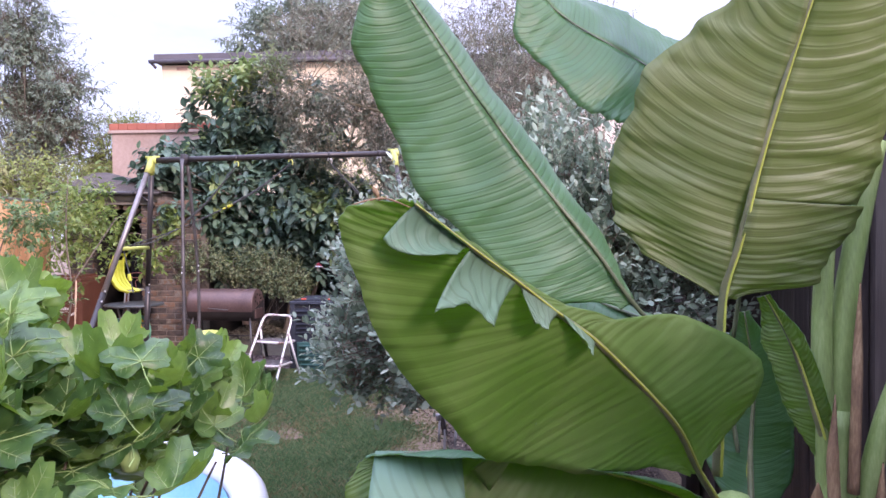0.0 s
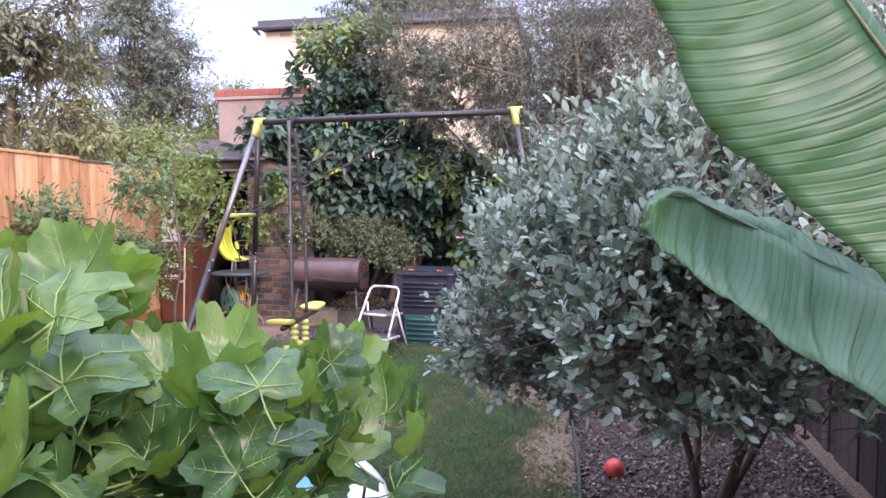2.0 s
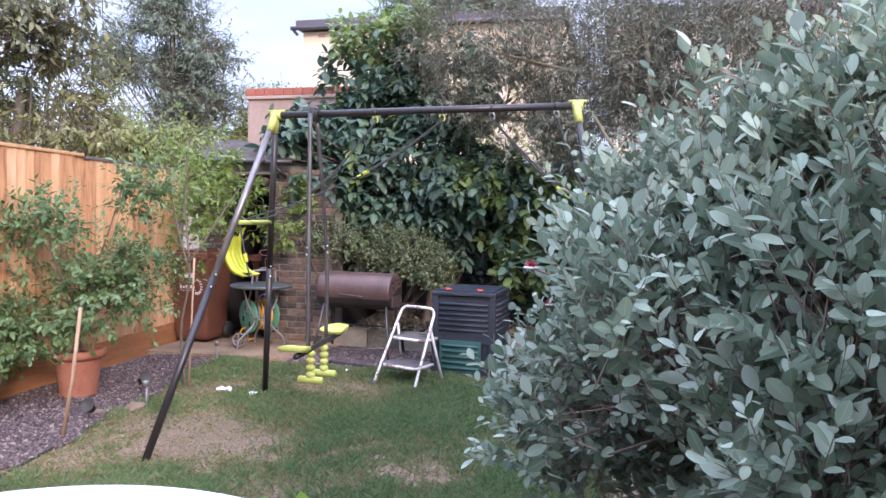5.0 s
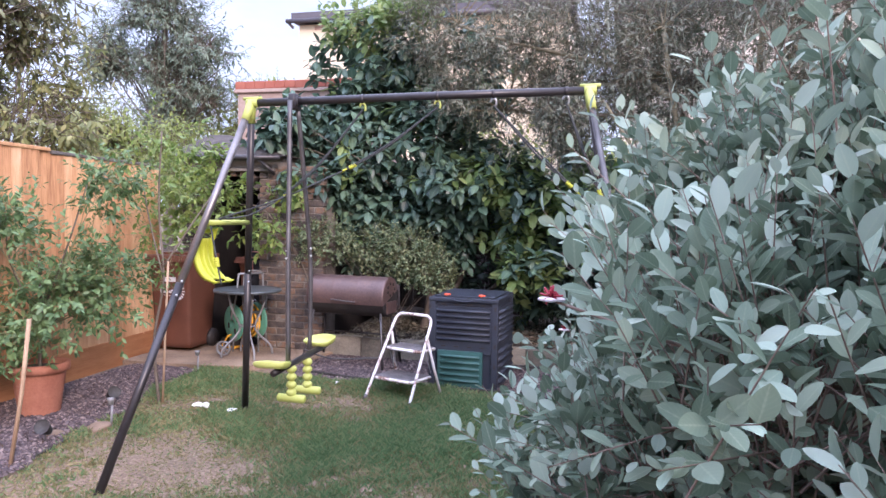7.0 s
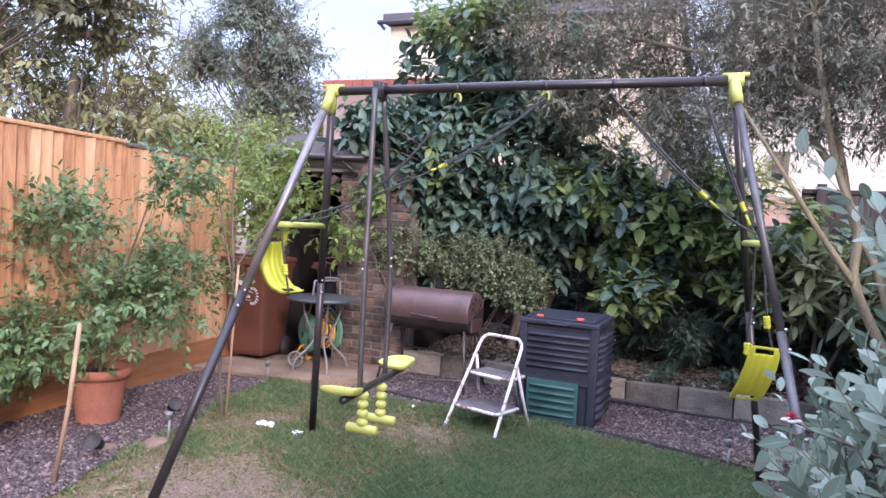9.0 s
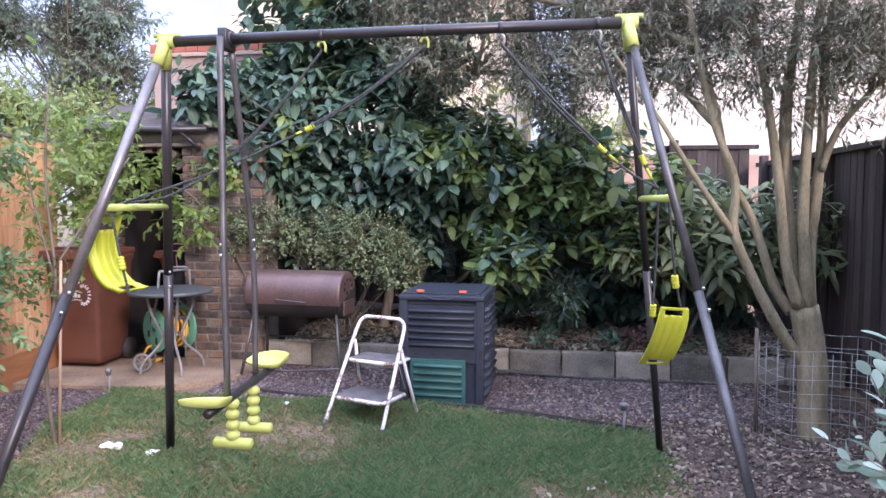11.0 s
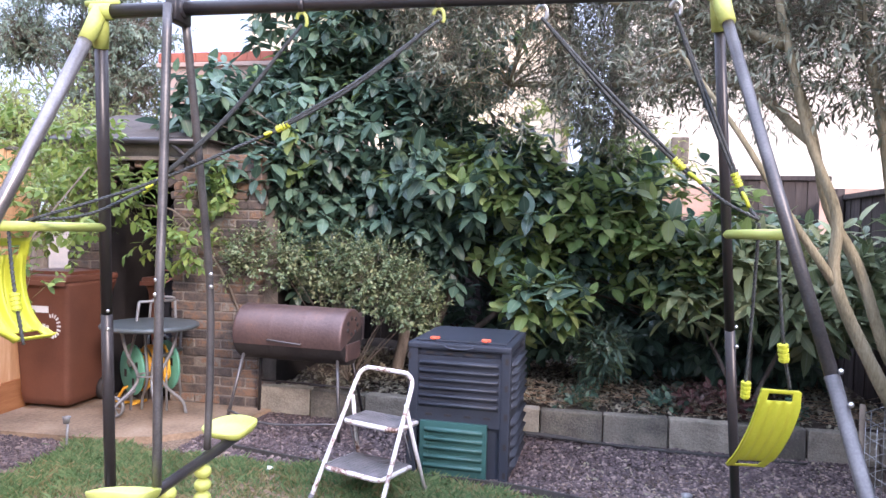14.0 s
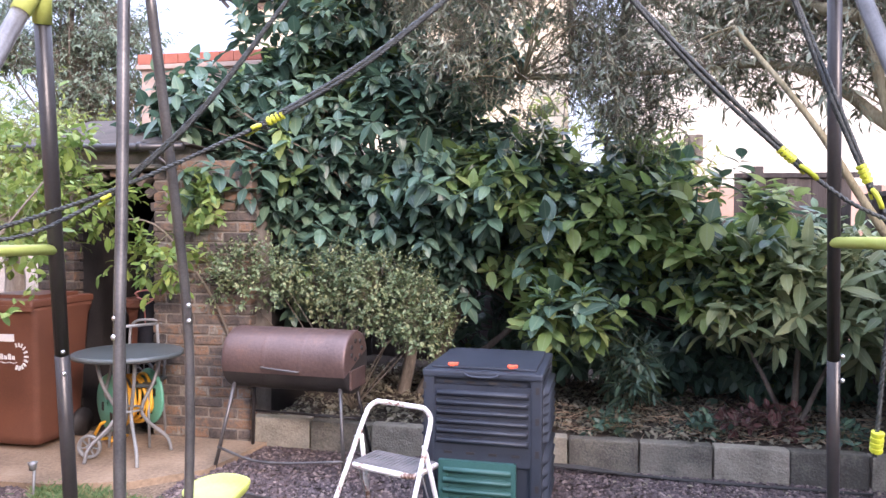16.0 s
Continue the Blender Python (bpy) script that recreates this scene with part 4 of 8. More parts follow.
def panel_fence(name, label, mat, fixed, a0, a1, along_x, top, seed):
    f = thing(name, label, "fence", kind="structure")
    bm = box((0, -0.012, 0), (0.118, 0.012, top), 0.003, 1)
    board = to_mesh("board", bm, mat, False)
    rng = random.Random(seed)
    n = int((a1 - a0) / 0.12)
    for i in range(n):
        q = a0 + i * 0.12
        ob = part("board", board, None, f)
        jit = rng.uniform(-0.01, 0.01)
        ob.matrix_basis = pose(q, fixed + jit, -0.01, 0, 0, 0) if along_x else pose(fixed + jit, q, -0.01, 0, 0, 90)
    k = 0
    q = a0 + 0.2
    while q < a1:
        lo, hi = ((q - 0.05, fixed - 0.1, 0), (q + 0.05, fixed - 0.02, top + 0.08)) if along_x else ((fixed - 0.1, q - 0.05, 0), (fixed - 0.02, q + 0.05, top + 0.08))
        part("post", box(lo, hi, 0.006), mat, f, "", False)
        q += 1.8
        k += 1
    lo, hi = ((a0, fixed - 0.04, top - 0.03), (a1, fixed + 0.04, top + 0.02)) if along_x else ((fixed - 0.04, a0, top - 0.03), (fixed + 0.04, a1, top + 0.02))
    part("cap_rail", box(lo, hi, 0.004), mat, f, "", False)


west_fence()
panel_fence("fence_east", "dark stained upright-board timber fence", "dark_fence", 1.6, -2.0, 13.0, False, 1.95, 5)
panel_fence("fence_north", "dark weathered upright-board timber fence", "dark_fence", 13.05, 0.42, 1.6, True, 2.17, 6)
panel_fence("fence_north_low", "lower dark upright-board timber fence behind the shrubs", "dark_fence", 13.05, -6.0, 0.4, True, 1.7, 8)
panel_fence("fence_south", "plain timber fence behind the garden", "dark_fence", -2.0, -5.0, 1.6, True, 1.9, 7)


# ---------------------------------------------------------------- block wall and brick store
def block_wall():
    w = thing("block_wall", "low retaining wall of grey concrete blocks", "retaining wall", kind="structure")
    def chipped(seed):
        bm = box((-0.22, -0.05, 0), (0.22, 0.05, 0.215), 0.01, 2)
        bmesh.ops.subdivide_edges(bm, edges=[e for e in bm.edges if e.calc_length() > 0.12], cuts=6, use_grid_fill=True)
        for v in bm.verts:
            k = noise.noise(v.co * 14 + Vector((seed * 3.1, 0, 0))) + 0.5 * noise.noise(v.co * 45 + Vector((0, seed, 0)))
            v.co.y -= 0.006 * k
            v.co.z += 0.005 * noise.noise(v.co * 16 + Vector((0, 0, seed))) * (1 if v.co.z > 0.1 else 0)
            v.co.x += 0.004 * noise.noise(v.co * 22 + Vector((seed, 2, 0)))
        return to_mesh("block", bm, "block", False)

    shapes = [chipped(k) for k in range(5)]
    rng = random.Random(8)
    for i in range(11):
        ob = part("block", shapes[i % 5], None, w)
        x = -3.2 + i * 0.45
        ob.matrix_basis = pose(x, 10.28 - 0.012 * i * 0.8 + rng.uniform(-0.008, 0.008), 0.005 + rng.uniform(0, 0.012), 0, rng.uniform(-1, 1), -0.6 + rng.uniform(-1.2, 1.2))


def brick_store():
    """Old brick store: a pier, an arched dark opening, and the wall beyond it."""
    w = thing("brick_store", "old weathered brick garden store with an arched dark opening", "outbuilding", kind="structure")
    def worn(hx, seed):
        bm = box((-hx, -0.05, -0.0325), (hx, 0.05, 0.0325), 0.007, 1)
        for v in bm.verts:
            v.co += Vector((noise.noise(v.co * 31 + Vector((seed, 0, 0))), noise.noise(v.co * 31 + Vector((0, seed, 4))), noise.noise(v.co * 31 + Vector((5, 0, seed))))) * 0.0045
        return to_mesh("brick", bm, "brick", False)

    whole, halves = [worn(0.1075, k) for k in range(5)], [worn(0.05, k + 9) for k in range(3)]
    half = halves[0]
    rng = random.Random(4)

    def course(x0, x1, z, y, odd):
        x = x0
        first = True
        while x < x1 - 0.04:
            short = (first and odd) or x + 0.2 > x1
            m, ln = (rng.choice(halves), 0.1) if short else (rng.choice(whole), 0.215)
            ob = part("brick", m, None, w)
            ob.matrix_basis = pose(x + ln / 2, y + 0.05 + rng.uniform(-0.006, 0.004), z, rng.uniform(-1, 1), 0, rng.uniform(-0.8, 0.8))
            x += ln + 0.01
            first = False

    for k in range(27):
        z = 0.05 + 0.04 + k * 0.075
        course(-4.2, -3.43, z, 10.22, k % 2)
        if z < 1.9:
            course(-5.18, -4.86, z, 10.22, k % 2)
        elif z > 2.06:
            course(-5.18, -4.21, z, 10.22, k % 2)
    part("core", box((-4.19, 10.2285, 0), (-3.44, 10.6, 2.06)), "mortar", w, "pale lime mortar", False)
    part("core", box((-5.17, 10.2285, 0), (-4.87, 10.29, 1.9)), "mortar", w, "", False)
    # added near-black faces paint in the darkness behind the arch
    part("lining", box((-5.17, 10.292, 0), (-4.9, 10.6, 1.9)), "soot", w, "near-black inner face, shade put in its colour", False)
    part("lining", box((-4.195, 10.292, 0), (-4.191, 10.6, 1.9)), "soot", w, "near-black inner face, shade put in its colour", False)
    part("fascia", box((-5.17, 10.215, 2.05), (-3.9, 10.6, 2.17), 0.008), "old_render", w, "weathered grey-brown rendered band", False)
    part("ledge", box((-5.17, 10.17, 2.015), (-4.0, 10.4, 2.047), 0.008), "old_render", w, "thin projecting stone course", False)
    for j in range(9):                                   # ring of the arch
        a = math.pi * (0.06 + 0.88 * j / 8)
        ob = part("brick", half, None, w)
        ob.matrix_basis = Matrix.Translation((-4.53 + 0.36 * math.cos(a), 10.27, 1.68 + 0.33 * math.sin(a))) @ pose(0, 0, 0, 0, -math.degrees(a), 0)
    # inside walls near-black too, in place of the shade in the store
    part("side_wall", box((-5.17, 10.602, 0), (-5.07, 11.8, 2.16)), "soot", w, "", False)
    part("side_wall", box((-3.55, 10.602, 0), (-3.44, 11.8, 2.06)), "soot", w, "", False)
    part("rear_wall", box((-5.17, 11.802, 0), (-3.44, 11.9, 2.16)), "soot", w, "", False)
    bm = bmesh.new()
    eave = [bm.verts.new(p) for p in ((-5.35, 10.1, 2.175), (-3.82, 10.1, 2.175), (-3.82, 12.0, 2.175), (-5.35, 12.0, 2.175))]
    ridge = [bm.verts.new(p) for p in ((-5.35, 11.05, 2.53), (-5.1, 11.05, 2.53))]
    bm.faces.new(eave[::-1])
    bm.faces.new((eave[0], eave[1], ridge[1], ridge[0]))
    bm.faces.new((eave[1], eave[2], ridge[1]))
    bm.faces.new((eave[2], eave[3], ridge[0], ridge[1]))
    bm.faces.new((eave[3], eave[0], ridge[0]))
    part("roof", bm, "old_felt", w, "low hipped roof of grey-brown weathered felt", False)
    bm = bmesh.new()
    bm_tube(bm, [(-5.3, 10.06, 2.16), (-3.86, 10.06, 2.155)], 0.03, 10)
    gut = part("gutter", bm, "black_steel", w, "black plastic gutter along the eave")
    part("union", tube([(-4.21, 10.06, 2.158), (-4.17, 10.06, 2.158)], 0.037, 12), "black_steel", gut)
    part("downpipe", tube([(-4.12, 10.06, 2.14), (-4.02, 10.12, 2.03), (-3.99, 10.17, 1.98)], 0.02, 8), "black_steel", gut)


block_wall()
brick_store()


# ---------------------------------------------------------------- buildings beyond
def cream_house():
    h = thing("house", "cream rendered flat-roofed house behind the gardens", "house", (-1.35, 16.7, 0))
    part("wall", box((-5.55, 0, 0), (0, 5.0, 5.48)), "cream_render", h, "cream render", False)
    part("roof", box((-5.66, -0.16, 5.52), (0.1, 5.1, 5.7), 0.012), "roof_grey", h, "grey felt roof edge", False)
    bm = bmesh.new()
    bm_tube(bm, [(-5.76, -0.17, 5.53), (0.1, -0.17, 5.49)], 0.045, 10)
    bm_tube(bm, [(-5.73, -0.16, 5.52), (-5.64, -0.08, 5.4)], 0.032, 8)
    part("gutter", bm, "roof_grey", h, "dark gutter with a short outlet")
    for x in (-5.2, -4.8, -3.9, -3.2, -2.5):
        part("brick", box((x, -0.013, 5.36), (x + 0.25, 0.0, 5.43), 0.004), "pale_brick", h, "", False)


def pink_annex():
    h = thing("chimney_wall", "pinkish rendered gable wall with red tile coping", "building", (-5.7, 12.3, 0))
    part("wall", box((0, 0, 0), (2.3, 0.6, 3.28)), "pink_render", h, "", False)
    part("coping", box((-0.05, -0.04, 3.28), (2.34, 0.64, 3.33), 0.008), "pink_render", h, "", False)
    for i in range(15):
        part("tile", box((-0.03 + i * 0.157, -0.035, 3.332), (-0.03 + i * 0.157 + 0.152, 0.63, 3.44), 0.01), "red_tile", h, "", False)


def white_building():
    h = thing("house", "white rendered house wall behind the far fence", "house")
    part("wall", box((-0.35, 15.0, 2.2), (8.0, 22.0, 4.9)), "white_render", h, "white render", False)
    part("plinth", box((-0.37, 14.97, 0), (8.0, 22.0, 2.2)), "pale_brick", h, "pale pinkish brick plinth", False)
    part("vent_box", box((0.2, 14.88, 2.5), (0.42, 15.0, 2.85), 0.01), "bark", h, "small brown vent box", False)
    part("roof", box((-0.5, 14.8, 4.9), (8.2, 22.2, 5.1), 0.02), "roof_grey", h, "", False)


cream_house()
pink_annex()
white_building()


# ---------------------------------------------------------------- swing set
AL, AR = Vector((-2.632, 7.295, 2.262)), Vector((-0.485, 7.52, 2.325))
FL, BL = Vector((-2.99, 6.3, 0)), Vector((-3.09, 8.02, 0))
FR, BR = Vector((0.015, 6.66, 0)), Vector((-0.16, 8.42, 0))


def along(a, b, s):
    return a + (b - a) * s


def twisted(pts, r=0.006, pitch=0.035, strands=2):
    """Laid rope: strands wound round a line."""
    bm = bmesh.new()
    p = spline(pts, 4)
    dense, dist = [p[0]], 0.0
    for a, b in zip(p, p[1:]):
        m = max(1, int((b - a).length / 0.008))
        dense += [a + (b - a) * (k + 1) / m for k in range(m)]
    for s in range(strands):
        line = []
        d = 0.0
        for i, q in enumerate(dense):
            t = (dense[min(i + 1, len(dense) - 1)] - dense[max(i - 1, 0)]).normalized()
            e = t.cross(Vector((0.3, 0.9, 0.1))).normalized()
            g = t.cross(e)
            if i:
                d += (q - dense[i - 1]).length
            w = 2 * math.pi * (d / pitch + s / strands)
            line.append(q + (e * math.cos(w) + g * math.sin(w)) * r * 0.75)
        bm_tube(bm, line, r, 5)
    return bm


def grip(at, way, length=0.06, r=0.016):
    """Ribbed plastic sleeve on a rope."""
    bm = bmesh.new()
    q = Vector(way).to_track_quat("Z", "Y").to_matrix().to_4x4()
    prof = []
    for k in range(4):
        z = -length / 2 + length * k / 4
        prof += [(r * 0.8, z), (r, z + length * 0.03), (r, z + length * 0.17), (r * 0.8, z + length * 0.2)]
    bm_lathe(bm, [(0.002, -length / 2)] + prof + [(r * 0.8, length / 2), (0.002, length / 2)], 12)
    bmesh.ops.transform(bm, matrix=Matrix.Translation(at) @ q, verts=bm.verts[:])
    return bm


def hook(at, way, size=0.05):
    """Open plastic hook."""
    q = Vector(way).to_track_quat("Z", "Y").to_matrix().to_4x4()
    pts = [Matrix.Translation(at) @ q @ Vector((0.018 * math.cos(a), 0, -0.7 * size * math.sin(a) + (0.01 if a > 3 else 0))) for a in [0.3 * k for k in range(14)]]
    return tube(pts, 0.0065, 7)


def dish(back=1):
    """Glider seat: a moulded tray, drawn out to a narrow lip on one side, its far rim (back: +1 or -1 in y) raised."""
    bm = bmesh.new()
    n = 40
    rings = []
    for k, z, lift in ((0.3, 0.0, 0.0), (0.78, 0.0, 0.1), (0.93, 0.014, 0.5), (1.0, 0.036, 1.0), (0.97, 0.043, 1.0), (0.91, 0.04, 1.0), (0.83, 0.02, 0.5), (0.5, 0.013, 0.1), (0.05, 0.012, 0.0)):
        ring = []
        for j in range(n):
            a = 2 * math.pi * j / n
            e = (abs(math.cos(a)) ** 4.0 + abs(math.sin(a)) ** 4.0) ** (-1 / 4.0)
            tail = max(0, -math.cos(a))
            x = (0.1 + 0.035 * tail ** 3) * k * e * math.cos(a)
            y = 0.088 * k * e * math.sin(a) * (1 - 0.2 * tail ** 1.5)
            ring.append(bm.verts.new((x, y, z * 0.8 + lift * (0.018 * max(0, back * math.sin(a)) ** 1.5 - 0.006 * tail ** 2 + 0.014 * max(0, math.cos(a)) ** 4))))
        rings.append(ring)
    for p, q in zip(rings, rings[1:]):
        for j in range(n):
            bm.faces.new((p[j], p[(j + 1) % n], q[(j + 1) % n], q[j]))
    bm.faces.new(rings[0][::-1])
    bm.faces.new(rings[-1])
    return bm


def belt_seat(width=0.16, length=0.42, drop=0.11, turn=None):
    """Curved ribbed plastic swing seat with slots at its ends, along x, sagging in z."""
    bm = bmesh.new()
    n, m = 24, 36
    th = 0.012
    grid = []
    for side in (1, -1):
        rows = []
        for i in range(n + 1):
            s = 2 * i / n - 1
            row = []
            for j in range(m + 1):
                u = 2 * j / m - 1
                w = width / 2 * (1 - 0.12 * s ** 4)
                rib = 0.011 * math.cos(u * math.pi * 4) * (1 if abs(s) < 0.72 else 0)
                rim = 0.012 * max(0, abs(u) - 0.82) / 0.18 + 0.01 * max(0, abs(s) - 0.92) / 0.08
                row.append(bm.verts.new((s * length / 2 * (1 - 0.1 * s * s), u * w, drop * (s * s - 1) + side * (th / 2) - rib + side * rim)))
            rows.append(row)
        grid.append(rows)
    for side, rows in enumerate(grid):
        for i in range(n):
            for j in range(m):
                if i in (1, 2, n - 3, n - 2) and 7 <= j <= m - 8:
                    continue
                q = (rows[i][j], rows[i][j + 1], rows[i + 1][j + 1], rows[i + 1][j])
                bm.faces.new(q if side else q[::-1])
    a, b = grid
    for i in range(n):
        for j in (0, m):
            bm.faces.new((a[i][j], a[i + 1][j], b[i + 1][j], b[i][j]))
    for j in range(m):
        for i in (0, n):
            bm.faces.new((a[i][j], a[i][j + 1], b[i][j + 1], b[i][j]))
    j0, j1 = 7, m - 7
    for i0 in (1, n - 3):
        for i in (i0, i0 + 1):
            for j in (j0, j1):
                bm.faces.new((a[i][j], a[i + 1][j], b[i + 1][j], b[i][j]))
        for j in range(j0, j1):
            for i in (i0, i0 + 2):
                bm.faces.new((a[i][j], a[i][j + 1], b[i][j + 1], b[i][j]))
    bmesh.ops.recalc_face_normals(bm, faces=bm.faces[:])
    return bm


def swing_set():
    s = thing("swing_set", "black steel swing frame with lime plastic joints standing on the lawn", "swing set")
    part("beam", tube([AL + Vector((-0.02, 0, 0)), along(AL, AR, 0.5) + Vector((0, 0, 0.004)), AR + Vector((0.02, 0, 0))], 0.0255, 16), "black_steel", s, "black steel top beam")
    for top, foot, mat, lab in ((AL, FL, "scuffed_steel", "steel leg, sky sheen put in its lighter grey"), (AL, BL, "black_steel", "black steel leg"), (AR, FR, "grey_steel", "dark grey steel leg"), (AR, BR, "black_steel", "black steel leg")):
        way = (foot - top).normalized()
        a = top + way * 0.05
        mid = along(top, foot, 0.53)
        rad = 0.0185 if top is AR else 0.0235
        leg = part("leg", tube([a, mid], rad, 14), mat, s, lab)
        part("lower_leg", tube([mid - way * 0.06, foot - Vector((0, 0, 0.03))], rad + 0.0015, 14), "grey_steel" if foot is FR else "black_steel", leg)
        for q in (0.5, 0.535):
            bm = bmesh.new()
            bmesh.ops.create_uvsphere(bm, u_segments=8, v_segments=6, radius=0.008, matrix=Matrix.Translation(along(top, foot, q) + Vector((0.02, -0.02, 0))))
            part("bolt", bm, "bolt", leg, "shiny bolt head")
    for top, f, b in ((AL, FL, BL), (AR, FR, BR)):
        bm = bmesh.new()
        for foot in (f, b):
            way = (foot - top).normalized()
            bm_tube(bm, [top + Vector((0, 0, 0.01)), top + way * 0.06, top + way * 0.128], [0.029, 0.0285, 0.0265], 14)
        d = (AR - AL).normalized()
        bm_tube(bm, [top - d * 0.03, top + d * 0.045], 0.0295, 16)
        bm_tube(bm, [top - d * 0.055 + Vector((0, 0, 0.03)), top + d * 0.07 + Vector((0, 0, 0.03))], 0.011, 8)
        part("joint", bm, "lime", s, "lime green plastic corner joint")
        k = 0.345
        p0, p1 = along(top, f, k), along(top, b, k)
        part("brace", tube([p0, along(p0, p1, 0.5), p1], 0.017, 12), "lime", s, "pale lime cross brace")
    d = (AR - AL).normalized()
    for x in (-1.89, -1.41, -1.06, -0.62):
        k = (x - AL.x) / (AR.x - AL.x)
        q = along(AL, AR, k)
        h = part("hanger", tube([q - d * 0.009, q + d * 0.009], 0.0305, 14), "black_steel", s, "black steel eye clamp")
        part("hook", hook(q + Vector((0, 0, -0.05)), Vector((0, 0.2, -1)), 0.032), "lime" if x < -1.2 else "bolt", h, "pale lime hook" if x < -1.2 else "small steel hook")
    return s


swing_set()


def glider():
    g = thing("glider", "two-seat yellow and black glider hanging from the beam", "glider swing")
    x = -2.34
    q = along(AL, AR, (x - AL.x) / (AR.x - AL.x))
    bm = bmesh.new()
    bm_tube(bm, [q - Vector((0.03, 0, 0)), q + Vector((0.03, 0, 0))], 0.035, 14)
    bm_box(bm, q + Vector((-0.022, -0.05, -0.05)), q + Vector((0.022, 0.05, 0.045)))
    bmesh.ops.bevel(bm, geom=bm.edges[:], offset=0.003, segments=1, affect="EDGES")
    part("bracket", bm, "black_steel", g, "black clamp on the beam")
    part("arm", tube(spline([(x, 7.26, 2.27), (x + 0.01, 7.235, 1.6), (x + 0.02, 7.21, 1.25), (x + 0.03, 7.2, 0.6)], 6), 0.016, 12), "grey_steel", g, "grey steel hanging arm")
    part("arm", tube(spline([(x, 7.37, 2.25), (x, 7.47, 1.8), (x, 7.57, 1.3), (x, 7.59, 0.95), (x, 7.58, 0.61)], 6), 0.015, 12), "grey_steel", g, "grey steel hanging arm, slightly bent")
    for y, z in ((7.218, 1.31), (7.214, 1.26), (7.575, 1.31), (7.578, 1.26)):
        bm = bmesh.new()
        bmesh.ops.create_uvsphere(bm, u_segments=8, v_segments=6, radius=0.009, matrix=Matrix.Translation((x + 0.012, y - 0.014, z)))
        part("bolt", bm, "bolt", g, "shiny bolt head")
    part("crossbar", tube([(x, 7.06, 0.55), (x, 7.25, 0.56), (x, 7.85, 0.595)], 0.021, 12), "black_steel", g, "black steel bar between the seats")
    for yc, back in ((7.1, False), (7.8, True)):
        ob = part("seat", dish(1 if back else -1), "lime", g, "lime yellow moulded dish seat")
        ob.matrix_basis = pose(x + (-0.015 if back else -0.02), yc, 0.61 if back else 0.575, 7 if back else -9, 0, -6 if back else 6)
    for y in (7.31, 7.55):
        bm = bmesh.new()
        for k in range(4):
            bmesh.ops.create_uvsphere(bm, u_segments=12, v_segments=8, radius=0.034, matrix=Matrix.Translation((x, y, 0.53 - k * 0.052)) @ Matrix.Diagonal((1, 1, 0.82, 1)))
        part("footrest_stem", bm, "lime", g, "lime yellow beaded stem")
        bm = bmesh.new()
        sgn = -1 if y < 7.4 else 1
        bm_tube(bm, [(x - 0.1, y, 0.335), (x - 0.09, y, 0.335), (x + 0.09, y, 0.335), (x + 0.1, y, 0.335)], [0.015, 0.028, 0.028, 0.015], 12)
        ob = part("footrest", bm, "lime", g, "lime yellow ribbed footrest")


glider()


def rope_swing(name, label, hang, tie, seat_pose, extra):
    w = thing(name, label, "swing")
    for x, sag, bands in hang:
        k = (x - AL.x) / (AR.x - AL.x)
        q = along(AL, AR, k) + Vector((0, 0, -0.07))
        mid = along(q, tie, bands) - Vector((0, 0, sag))
        mid.y += 0.9 * sag
        up = along(q, mid, 0.5) - Vector((0, 0, sag * 0.35))
        for k in (-1, 1):
            o = Vector((0.35, 0.0, 0.9)) * 0.008 * k
            part("rope", twisted([q, up + o, mid + o * 0.6], 0.0042, 0.03, 3), "rope", w, "laid black rope of a doubled pair")
        part("rope", twisted([mid, along(mid, tie, 0.5) - Vector((0, 0, sag * 0.3)), tie], 0.0042, 0.03, 2), "rope", w, "thin black rope")
        way = (tie - q).normalized()
        part("grip", grip(mid - way * 0.05, way, 0.05, 0.0135), "yellow", w, "yellow ribbed rope sleeve", False)
        part("hook", hook(mid + way * 0.02, way, 0.035), "yellow", w, "yellow rope hook")
    ob = part("seat", belt_seat(), "yellow", w, "bright yellow ribbed belt seat")
    ob.matrix_basis = seat_pose
    for pts, at in extra:
        part("rope", twisted(pts, 0.0042, 0.03, 2), "rope", w, "thin black rope")
        part("grip", grip(Vector(at), Vector(pts[-1]) - Vector(pts[0]), 0.06, 0.0165), "yellow", w, "yellow ribbed rope sleeve", False)


def frame_pose(at, x, z):
    """A pose with its x along x and its z near z."""
    x, z = Vector(x).normalized(), Vector(z).normalized()
    y = z.cross(x).normalized()
    return Matrix.Translation(at) @ Matrix((x, y, x.cross(y))).transposed().to_4x4()


